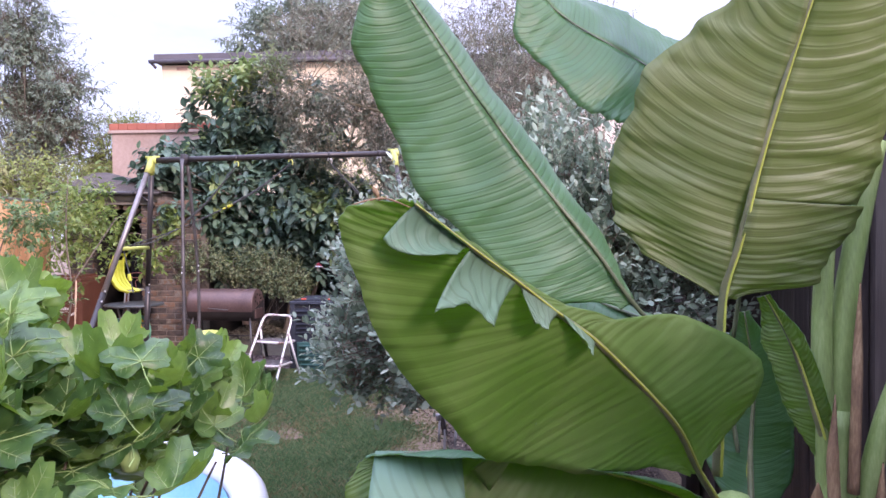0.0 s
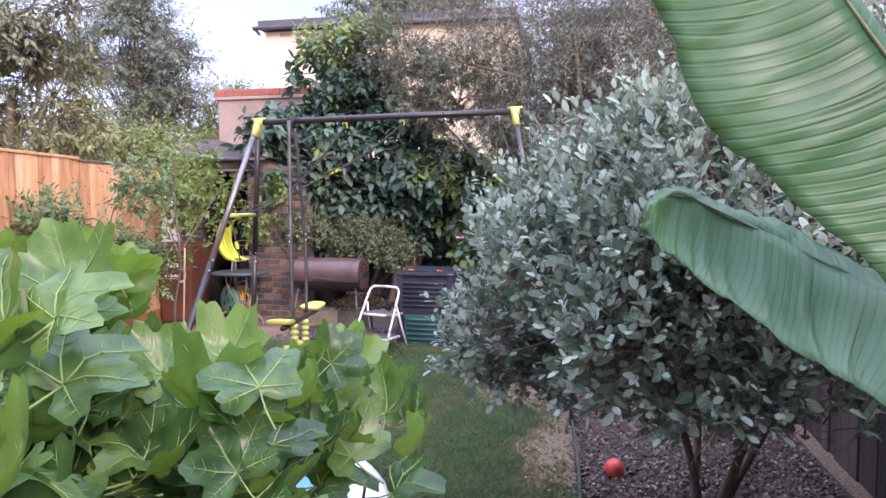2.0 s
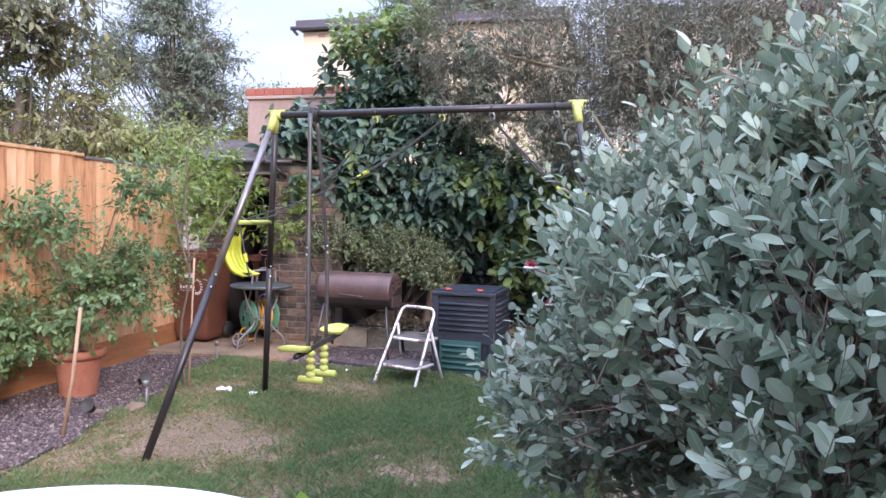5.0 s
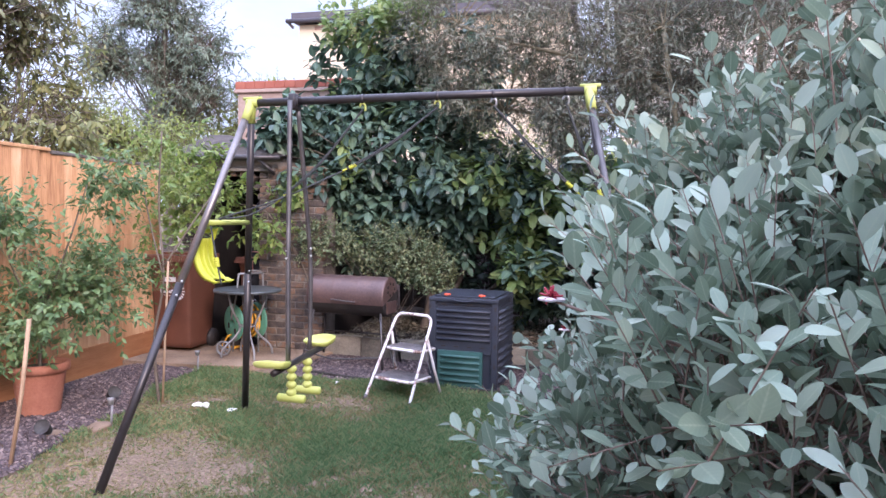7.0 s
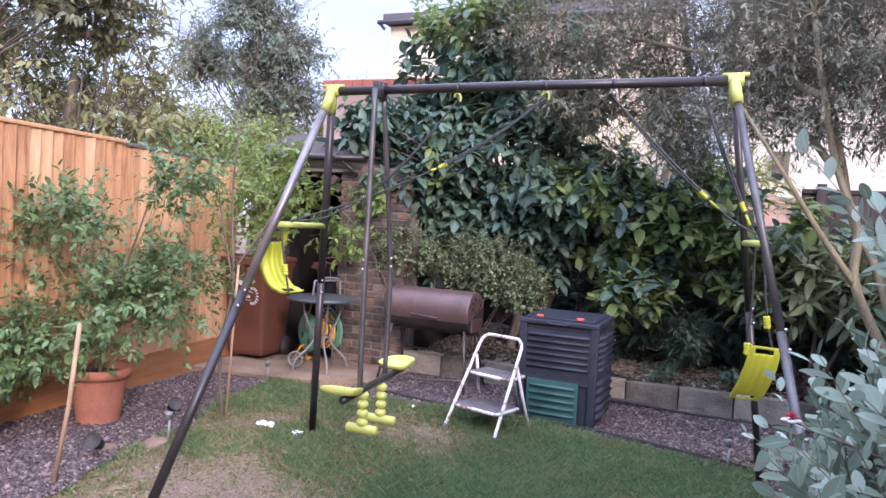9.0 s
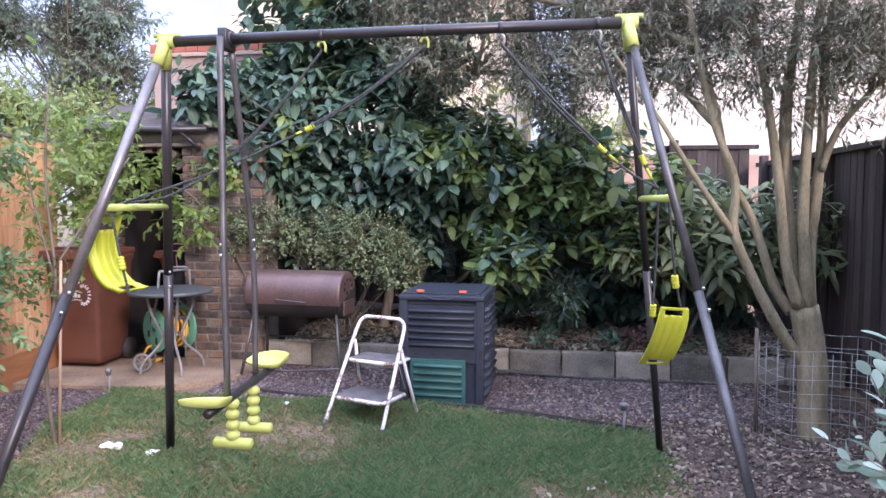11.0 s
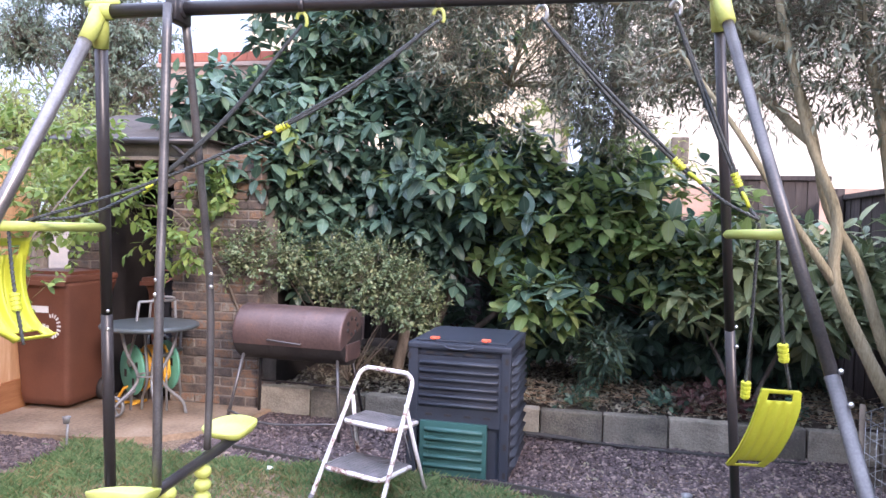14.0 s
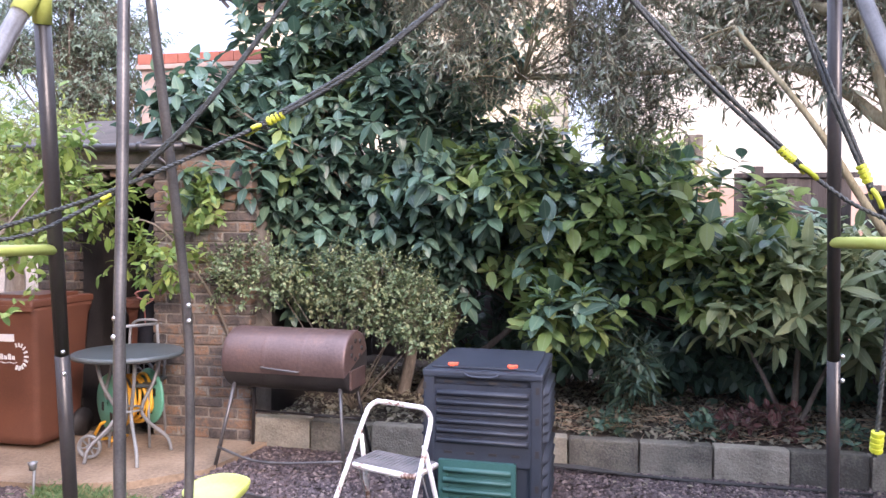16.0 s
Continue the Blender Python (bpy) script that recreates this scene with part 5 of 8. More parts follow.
tieL = Vector((-2.775, 7.12, 1.5))
rope_swing("swing", "yellow belt swing tied up over a cross brace", [(-1.89, 0.13, 0.62), (-1.41, 0.08, 0.43)], tieL,
           frame_pose((-2.765, 7.1, 1.27), (0.4, -0.12, -0.91), (0.86, -0.36, 0.42)) @ Matrix.Diagonal((0.95, 0.85, 1.1, 1)),
           [([(-2.77, 7.04, 1.48), (-2.71, 7.0, 1.3), (-2.66, 6.99, 1.1)], (-2.695, 6.995, 1.235))])
tieR = Vector((-0.335, 7.5, 1.57))
rope_swing("swing", "yellow belt swing hung from the brace beside the front leg", [(-1.06, 0.05, 0.7), (-0.62, 0.03, 0.83)], tieR,
           frame_pose((-0.3, 7.5, 0.885), (0.24, -0.36, 0.9), (-0.33, 0.84, 0.42)) @ Matrix.Diagonal((0.84, 1.0, 0.25, 1)),
           [([(-0.31, 7.38, 1.54), (-0.27, 7.42, 1.2), (-0.235, 7.45, 1.03)], (-0.265, 7.425, 1.15)),
            ([(-0.335, 7.5, 1.56), (-0.33, 7.58, 1.2), (-0.34, 7.6, 0.95)], (-0.335, 7.6, 0.99))])


# ---------------------------------------------------------------- step stool
def step_stool():
    s = thing("step_stool", "white folding two-step stool with chipped paint on the lawn", "step stool", (-2.11, 8.56, 0), -20)
    hw = 0.232

    def leg_at(z):
        """Place on the raked front leg at a height."""
        k = z / 0.66
        return -hw + 0.04 * k, 0.36 * k

    left = [(*leg_at(z), z) for z in (0.0, 0.22, 0.45, 0.6)]
    for k in range(6):
        a = math.pi - k * math.pi / 10
        left.append((-hw + 0.04 + 0.072 + 0.072 * math.cos(a), 0.345 + 0.03 * math.sin(a), 0.63 + 0.068 * math.sin(a)))
    right = [(-x, y, z) for x, y, z in reversed(left)]
    part("front_frame", tube(spline(left + right, 3), 0.0125, 10), "white_paint", s, "white tubular frame with rust at the bends")
    for sx in (-1, 1):
        part("rear_leg", tube([(sx * (hw - 0.046), 0.3, 0.54), (sx * (hw - 0.022), 0.375, 0.27), (sx * hw, 0.45, 0.03)], 0.0115, 10), "white_paint", s, "white rear leg")
        part("strut", tube([(sx * (hw - 0.04), 0.27, 0.42), (sx * (hw - 0.035), 0.35, 0.22)], 0.004, 6), "tube_grey", s, "thin steel folding strut")
        for z in (0.2, 0.43, 0.53):
            x, y = leg_at(z)
            bm = bmesh.new()
            bmesh.ops.create_uvsphere(bm, u_segments=8, v_segments=5, radius=0.007, matrix=Matrix.Translation((sx * (abs(x) + 0.01), y - 0.006, z)))
            part("rivet", bm, "bolt", s, "steel rivet")
    part("rear_bar", tube(spline([(-hw, 0.45, 0.05), (-hw + 0.03, 0.46, 0.018), (0, 0.46, 0.016), (hw - 0.03, 0.46, 0.018), (hw, 0.45, 0.05)], 4), 0.011, 8), "white_paint", s, "white rear floor bar")
    for y0, y1, z, w in ((0.2, 0.43, 0.425, hw - 0.04), (0.055, 0.35, 0.195, hw - 0.025)):
        # a tray with rounded front corners
        ring = [(-w, y1), (-w, y0 + 0.05), (-w + 0.015, y0 + 0.016), (-w + 0.05, y0), (w - 0.05, y0), (w - 0.015, y0 + 0.016), (w, y0 + 0.05), (w, y1)]
        bm = bmesh.new()
        low = [bm.verts.new((x, y, z - 0.024)) for x, y in ring]
        top = [bm.verts.new((x, y, z)) for x, y in ring]
        bm.faces.new(low[::-1])
        bm.faces.new(top)
        for i in range(len(ring)):
            j = (i + 1) % len(ring)
            bm.faces.new((low[i], low[j], top[j], top[i]))
        bmesh.ops.recalc_face_normals(bm, faces=bm.faces[:])
        bmesh.ops.bevel(bm, geom=bm.edges[:], offset=0.004, segments=2, affect="EDGES")
        tray = part("step", bm, "white_paint", s, "white steel step")
        bm = box((-w + 0.014, y0 + 0.018, z + 0.001), (w - 0.014, y1 - 0.006, z + 0.005), 0.002)
        n = 15
        for k in range(n):
            x = -w + 0.03 + k * (2 * w - 0.06) / (n - 1)
            bm_box(bm, (x - 0.005, y0 + 0.026, z + 0.004), (x + 0.005, y1 - 0.014, z + 0.008))
        part("tread", bm, "step_rubber", tray, "worn grey ribbed rubber tread", False)
    for sx in (-1, 1):
        part("foot", tube([(sx * (hw + 0.001), -0.006, -0.004), (sx * (hw - 0.002), 0.018, 0.035)], 0.0155, 10), "step_rubber", s, "grey rubber foot")


step_stool()


# ---------------------------------------------------------------- compost bin
def compost_bin():
    c = thing("compost_bin", "dark slate-blue plastic compost bin with a green hatch on the gravel", "compost bin", (-1.6, 9.53, 0), -2)
    w, d, h = 0.3, 0.335, 0.8
    part("body", box((-w + 0.012, -d + 0.012, 0.0), (w - 0.012, d - 0.012, h - 0.01), 0.01), "bin_dark", c, "", False)

    def panel(z0, z1, wide, rows, slots):
        bm = bmesh.new()
        bm_box(bm, (-wide, -0.012, z0), (wide, 0.004, z1))
        return bm

    def slats(parent, z0, z1, wide, rows, mat):
        for k in range(rows):
            bm = bmesh.new()
            z = z0 + 0.03 + (z1 - z0 - 0.05) * (k + 0.5) / rows
            hgt = (z1 - z0 - 0.05) / rows * 0.6
            hgt *= 0.78
            prof = [(-0.012, z - hgt * 0.75), (-0.024, z - hgt * 0.5), (-0.038, z - hgt * 0.1), (-0.045, z + hgt * 0.25), (-0.04, z + hgt * 0.5), (-0.024, z + hgt * 0.66), (-0.012, z + hgt * 0.75)]
            m = len(prof)
            vs = [bm.verts.new((sx * (wide - 0.012 - (0.012 if y < -0.02 else 0.0)), y, zz)) for sx in (-1, 1) for y, zz in prof]
            for i in range(m - 1):
                bm.faces.new((vs[i], vs[i + 1], vs[m + i + 1], vs[m + i]))
            bm.faces.new(vs[:m][::-1])
            bm.faces.new(vs[m:])
            part("slat", bm, mat, parent)

    for i, (off, half, rz) in enumerate((((0, -d, 0), w - 0.042, 0), ((w, 0, 0), d - 0.042, 90), ((0, d, 0), w - 0.042, 180), ((-w, 0, 0), d - 0.042, 270))):
        ob = part("side_panel", panel(0.4, h - 0.05, half, 6, 4), "bin_dark", c, "dark ridged plastic panel", False)
        ob.matrix_basis = pose(*off, 0, 0, rz)
        slats(ob, 0.4, h - 0.05, half, 6, "bin_dark")
        if i:
            ob = part("side_panel", panel(0.02, 0.4, half, 5, 4), "bin_dark", c, "dark ridged plastic panel", False)
            ob.matrix_basis = pose(*off, 0, 0, rz)
            slats(ob, 0.02, 0.4, half, 5, "bin_dark")
        else:
            part("front_sill", box((-half, -d - 0.012, 0.33), (half, -d + 0.01, 0.405), 0.004), "bin_dark", c, "", False)
    for sx in (-1, 1):
        for sy in (-1, 1):
            p = part("corner_post", box((sx * w - (0.045 if sx > 0 else 0.016), sy * d - (0.045 if sy > 0 else 0.016), 0.0), (sx * w + (0.016 if sx > 0 else 0.045), sy * d + (0.016 if sy > 0 else 0.045), h), 0.01), "bin_dark", c, "dark corner post", False)
            if sy < 0:
                for z in (0.06, 0.23, 0.41, 0.58, 0.74):
                    part("slot", box((sx * w - 0.018, -d - 0.0185, z - 0.018), (sx * w + 0.0, -d - 0.0155, z + 0.018)), "soot", p, "", False)
    hatch = part("hatch", panel(0.03, 0.35, 0.2, 5, 3), "bin_green", c, "dark green sliding hatch", False)
    hatch.matrix_basis = pose(-0.02, -d - 0.018, 0)
    slats(hatch, 0.03, 0.35, 0.2, 5, "bin_green")
    bm = bmesh.new()
    for lo, hi in (((-0.225, -d - 0.038, 0.02), (-0.175, -d - 0.012, 0.345)), ((0.135, -d - 0.038, 0.02), (0.185, -d - 0.012, 0.345)), ((-0.225, -d - 0.04, 0.305), (0.185, -d - 0.012, 0.355))):
        bm_box(bm, lo, hi)
    part("hatch_frame", bm, "bin_green", hatch, "", False).matrix_basis = hatch.matrix_basis.inverted()
    lid = part("lid", box((-w - 0.02, -d - 0.025, h - 0.012), (w + 0.02, d + 0.02, h + 0.028), 0.012), "bin_dark", c, "dark two-part lid", False)
    bm = box((-w + 0.02, -d + 0.03, h + 0.028), (w - 0.02, d - 0.02, h + 0.042), 0.006)
    part("lid_flap", bm, "bin_dark", lid, "", False)
    bm = bmesh.new()
    bm_tube(bm, spline([(-0.09, -d - 0.026, h + 0.012), (-0.05, -d - 0.03, h + 0.0), (0.05, -d - 0.03, h + 0.0), (0.09, -d - 0.026, h + 0.012)], 4), 0.006, 8)
    part("lid_lip", bm, "bin_dark", lid)
    for x in (-0.17, 0.15):
        bm = box((x - 0.025, -d + 0.035, h + 0.042), (x + 0.03, -d + 0.075, h + 0.056), 0.004)
        bm_box(bm, (x - 0.012, -d + 0.02, h + 0.042), (x + 0.012, -d + 0.04, h + 0.052))
        part("clip", bm, "red_clip", lid, "bright red-orange turn clip", False)
    for i in range(4):
        x = -0.18 + i * 0.12
        part("slot", box((x - 0.022, -d - 0.0155, h - 0.04), (x + 0.022, -d - 0.0125, h - 0.026)), "soot", c, "", False)
        part("slot", box((x - 0.022, -d - 0.0155, 0.385), (x + 0.022, -d - 0.0125, 0.398)), "soot", c, "", False)


compost_bin()


# ---------------------------------------------------------------- barrel barbecue
def barbecue():
    b = thing("barrel_barbecue", "rusty brown oil-drum barbecue on a thin steel stand", "barbecue", (-2.95, 9.9, 0), -4)
    L, r, zc = 0.43, 0.205, 0.72

    def half_drum(a0, a1, rr):
        bm = bmesh.new()
        rings = []
        for x, k in ((-L, 0.0), (-L, 0.5), (-L, 0.93), (-L + 0.004, 0.985), (-L + 0.012, 1.0), (-L + 0.03, 1.0), (-L * 0.36, 1.0), (-L * 0.33, 1.0), (-L * 0.3, 1.012), (-L * 0.27, 1.0), (-L * 0.24, 1.0), (L * 0.24, 1.0), (L * 0.27, 1.0), (L * 0.3, 1.012), (L * 0.33, 1.0), (L * 0.36, 1.0), (L - 0.03, 1.0), (L - 0.012, 1.0), (L - 0.004, 0.985), (L, 0.93), (L, 0.5), (L, 0.0)):
            rings.append([bm.verts.new((x, rr * k * math.cos(a0 + (a1 - a0) * j / 18), zc + rr * k * math.sin(a0 + (a1 - a0) * j / 18))) for j in range(19)])
        for p, q in zip(rings, rings[1:]):
            for j in range(18):
                bm.faces.new((p[j], p[j + 1], q[j + 1], q[j]))
        bmesh.ops.remove_doubles(bm, verts=bm.verts[:], dist=0.0005)
        bmesh.ops.recalc_face_normals(bm, faces=bm.faces[:])
        return bm

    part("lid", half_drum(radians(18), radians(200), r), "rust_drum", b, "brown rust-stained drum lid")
    # lower half coloured near-black in place of the shade beneath the lid
    part("lower_drum", half_drum(radians(200), radians(378), r * 0.985), "soot", b, "lower half, its shade put in as near-black")
    part("handle", tube(spline([(-0.12, -r + 0.01, zc - 0.03), (-0.11, -r - 0.03, zc - 0.025), (0.11, -r - 0.03, zc - 0.04), (0.12, -r + 0.01, zc - 0.045)], 4), 0.006, 8), "grey_steel", b, "bent steel handle")
    for sx in (-1, 1):
        for sy in (-1, 1):
            top = Vector((sx * (L - 0.06), sy * 0.12, zc - 0.13))
            part("leg", tube([top, (sx * (L + 0.02), sy * 0.24, 0.02)], 0.013, 8), "grey_steel" if sy < 0 else "black_steel", b, "thin steel leg")
    part("stretcher", tube(spline([(-L - 0.01, -0.22, 0.16), (-0.1, -0.25, 0.1), (L + 0.01, -0.22, 0.14)], 5), 0.009, 8), "grey_steel", b, "sagging steel bar")
    part("stretcher", tube([(-L, 0.2, 0.3), (L, 0.2, 0.3)], 0.009, 8), "black_steel", b)
    for k in range(7):
        a = 2 * math.pi * k / 7
        bm = bmesh.new()
        bmesh.ops.create_cone(bm, cap_ends=True, segments=8, radius1=0.016, radius2=0.016, depth=0.006, matrix=Matrix.Translation((L + 0.002, 0.09 * math.cos(a), zc + 0.08 + 0.06 * math.sin(a))) @ pose(0, 0, 0, 0, 90, 0))
        part("air_hole", bm, "soot", b, "dark vent hole in the drum end")
    part("end_grille", box((L + 0.001, -0.12, zc - 0.16), (L + 0.016, 0.12, zc - 0.04), 0.003), "rust_drum", b, "rusty red end plate", False)


barbecue()


# ---------------------------------------------------------------- wheelie bins, table, chair, hose reel
def wheelie_bin(at, rz, mark, label):
    w = thing("wheelie_bin", label, "wheelie bin", at, rz, "brown wheelie bins by the fence")
    bm = bmesh.new()
    rings = []
    for z, hx, hy in ((0.04, 0.205, 0.21), (0.1, 0.21, 0.225), (0.9, 0.24, 0.285), (0.96, 0.25, 0.31), (0.985, 0.25, 0.31)):
        ring = []
        for cx, cy in ((1, 1), (-1, 1), (-1, -1), (1, -1)):
            for k in range(4):
                a = math.atan2(cy, cx) - math.pi / 4 + k * math.pi / 6
                ring.append(bm.verts.new((cx * (hx - 0.04) + 0.04 * math.cos(a), cy * (hy - 0.04) + 0.04 * math.sin(a), z)))
        rings.append(ring)
    n = len(rings[0])
    for p, q in zip(rings, rings[1:]):
        for j in range(n):
            bm.faces.new((p[j], p[(j + 1) % n], q[(j + 1) % n], q[j]))
    bm.faces.new(rings[0][::-1])
    bm.faces.new(rings[-1])
    bmesh.ops.recalc_face_normals(bm, faces=bm.faces[:])
    part("body", bm, "bin_brown", w)
    bm = box((-0.26, -0.34, 0.985), (0.26, 0.3, 1.04), 0.02, 3)
    bm_box(bm, (-0.2, -0.2, 1.035), (0.2, 0.2, 1.065))
    bm_box(bm, (-0.265, -0.35, 0.97), (0.265, -0.325, 1.005))
    part("lid", bm, "bin_brown", w, "ribbed brown lid", False)
    part("handle", tube([(-0.2, 0.34, 0.95), (0.2, 0.34, 0.95)], 0.015, 8), "bin_brown", w)
    for sx in (-1, 1):
        bm = bmesh.new()
        bmesh.ops.create_cone(bm, cap_ends=True, segments=20, radius1=0.1, radius2=0.1, depth=0.05, matrix=Matrix.Translation((sx * 0.225, 0.2, 0.1)) @ pose(0, 0, 0, 0, 90, 0))
        part("wheel", bm, "soot", w, "black rubber wheel")
    if mark:
        y = -0.262
        tilt = -math.degrees(math.atan2(0.06, 0.8))
        bm = box((-0.07, y - 0.018, 0.755), (0.075, y - 0.01, 0.805))
        lab = part("sticker", bm, "print_white", w, "pale sticker", False)
        bm = bmesh.new()
        for k, x in enumerate((-0.1, -0.065, -0.03, 0.0, 0.03, 0.06)):
            bm_box(bm, (x - 0.011, y - 0.008, 0.632), (x + 0.011, y - 0.002, 0.658 if k % 2 else 0.67))
        bm_tube(bm, [(-0.11 + 0.014 * k, y - 0.004, 0.61 + 0.004 * math.sin(k * 1.4)) for k in range(15)], 0.0028, 5)
        for k in range(11):
            a = radians(-110 + 22 * k)
            p = Vector((0.105 + 0.055 * math.cos(a), y - 0.008, 0.655 + 0.08 * math.sin(a)))
            bm_box(bm, (-0.014, -0.004, -0.006), (0.014, 0.006, 0.006), Matrix.Translation(p) @ pose(0, 0, 0, 0, -math.degrees(a), 0))
        part("print", bm, "print_white", w, "white bars and a ring of short strokes printed on the front", False)
    return w


wheelie_bin((-4.93, 9.9, 0.05), 2, True, "brown plastic wheelie bin with white print, beside the fence")
wheelie_bin((-4.36, 10.75, 0.0), 2, False, "brown plastic wheelie bin in the dark opening")


def patio_table():
    t = thing("patio_table", "small round grey patio table with bent tube legs", "table", (-4.05, 9.72, 0.05))
    part("tabletop", lathe([(0.0, 0.675), (0.33, 0.675), (0.345, 0.68), (0.35, 0.692), (0.345, 0.705), (0.33, 0.71), (0.31, 0.706), (0.0, 0.706)], 40), "table_grey", t, "dark grey round top")
    for a in (45, 135, 225, 315):
        c, s = math.cos(radians(a)), math.sin(radians(a))
        part("leg", tube(spline([(0.2 * c, 0.2 * s, 0.675), (0.16 * c, 0.16 * s, 0.5), (0.08 * c, 0.08 * s, 0.32), (0.12 * c, 0.12 * s, 0.22), (0.24 * c, 0.24 * s, 0.1), (0.27 * c, 0.27 * s, 0.0)], 5), 0.012, 8), "tube_grey", t, "grey bent tube leg")
    part("ring", tube([(0.085 * math.cos(k * 0.3142), 0.085 * math.sin(k * 0.3142), 0.32) for k in range(21)], 0.008, 6, False), "tube_grey", t)


def garden_chair():
    c = thing("garden_chair", "grey tubular garden chair behind the patio table", "chair", (-4.2, 10.02, 0.05), 12)
    for x in (-0.1, 0.1):
        part("leg", tube([(x * 1.4, -0.12, 0), (x * 1.2, -0.1, 0.42)], 0.01, 8), "tube_grey", c)
        part("leg", tube([(x * 1.4, 0.18, 0), (x * 1.2, 0.15, 0.42)], 0.01, 8), "tube_grey", c)
    part("seat", box((-0.15, -0.14, 0.42), (0.15, 0.18, 0.445), 0.01), "table_grey", c, "dark seat")
    part("backrest", tube(spline([(-0.13, 0.17, 0.44), (-0.13, 0.2, 0.75), (-0.11, 0.2, 0.82), (-0.06, 0.2, 0.85), (0.06, 0.2, 0.85), (0.11, 0.2, 0.82), (0.13, 0.2, 0.75), (0.13, 0.17, 0.44)], 5), 0.011, 8), "tube_grey", c, "bent tube backrest")


def hose_reel():
    h = thing("hose_reel", "green hose reel cart wound with orange-yellow hose", "hose reel", (-4.22, 9.98, 0.05), -120)
    for x, m in ((-0.14, "reel_green"), (0.14, "reel_green")):
        bm = bmesh.new()
        bm_lathe(bm, [(0.03, -0.012), (0.19, -0.012), (0.2, 0.0), (0.19, 0.012), (0.03, 0.012)], 28)
        bmesh.ops.transform(bm, matrix=Matrix.Translation((x, 0, 0.32)) @ pose(0, 0, 0, 0, 90, 0), verts=bm.verts[:])
        d = part("disc", bm, m, h, "mint green reel disc")
        for k in range(4):
            a = k * math.pi / 2 + 0.4
            part("slot", box((x - 0.014, 0.1 * math.cos(a) - 0.02, 0.32 + 0.1 * math.sin(a) - 0.03), (x + 0.014, 0.1 * math.cos(a) + 0.02, 0.32 + 0.1 * math.sin(a) + 0.03), 0.004), "soot", d)
    pts = []
    for k in range(220):
        a = k * 2 * math.pi / 20
        layer = k // 75
        x = -0.11 + 0.22 * abs(((k % 75) / 37.5) - 1)
        pts.append((x, (0.12 + 0.024 * layer) * math.cos(a), 0.32 + (0.12 + 0.024 * layer) * math.sin(a)))
    pts += [(0.16, -0.1, 0.16), (0.2, -0.14, 0.06), (0.1, -0.2, 0.02), (-0.05, -0.16, 0.02), (0.1, -0.1, 0.02)]
    part("hose", tube(pts, 0.0115, 7), "hose_yellow", h, "orange-yellow garden hose")
    back = pose(-4.22, 9.98, 0.05, 0, 0, -120).inverted()
    for x, at in ((-0.18, (-4.27, 9.62, 0.135)), (0.18, (-4.33, 10.3, 0.5))):
        turn = back @ pose(*at, 0, 0, 8)
        bm = lathe([(0.062, -0.012), (0.078, -0.014), (0.08, 0.0), (0.078, 0.014), (0.062, 0.012), (0.062, -0.012)], 28)
        bmesh.ops.transform(bm, matrix=turn @ pose(0, 0, 0, 90, 0, 0), verts=bm.verts[:])
        wh = part("wheel", bm, "tube_grey", h, "grey spoked plastic wheel")
        bm = bmesh.new()
        for k in range(7):
            bm_box(bm, (-0.004, -0.006, 0.006), (0.004, 0.006, 0.066), turn @ pose(0, 0, 0, 0, 360 / 7 * k, 0))
        bm_tube(bm, [turn @ Vector((0, -0.02, 0)), turn @ Vector((0, 0.02, 0))], 0.014, 12)
        part("spokes", bm, "tube_grey", wh, "", False)
        hub = turn @ Vector((0, 0.02, 0))
        part("stand", tube(spline([hub, (x * 0.9, 0.0, 0.35), (x * 0.9, 0.08, 0.6), (x * 0.8, 0.1, 0.85)], 4), 0.011, 8), "tube_grey", h, "grey tube stand")
    part("push_bar", tube([(-0.145, 0.1, 0.85), (0.145, 0.1, 0.85)], 0.011, 8), "tube_grey", h)


def store_clutter():
    c = thing("barbecue_cover", "black cloth hanging in the dark opening", "cover", (-4.3, 10.45, 0.05))
    bm = bmesh.new()
    rings = []
    for z, r in ((0.0, 0.16), (0.4, 0.17), (0.9, 0.16), (1.35, 0.13), (1.6, 0.06), (1.66, 0.01)):
        rings.append([bm.verts.new((r * (1 + 0.16 * math.sin(j * 2.1 + z * 2)) * math.cos(2 * math.pi * j / 18), 0.7 * r * math.sin(2 * math.pi * j / 18), z)) for j in range(18)])
    for p, q in zip(rings, rings[1:]):
        for j in range(18):
            bm.faces.new((p[j], p[(j + 1) % 18], q[(j + 1) % 18], q[j]))
    part("cloth", bm, "dark_cloth", c)
    k = thing("cable_coil", "coil of pinkish cable hanging on the cloth", "cable", (-4.3, 10.3, 1.08))
    pts = [(0.1 * math.cos(i * 0.42) , 0.012 * math.sin(i * 1.7), 0.035 * math.sin(i * 0.42)) for i in range(46)] + [(-0.02, -0.01, -0.08), (-0.01, -0.01, -0.22)]
    part("cable", tube(pts, 0.006, 6), "pink_cable", k)


patio_table()
garden_chair()
hose_reel()
store_clutter()


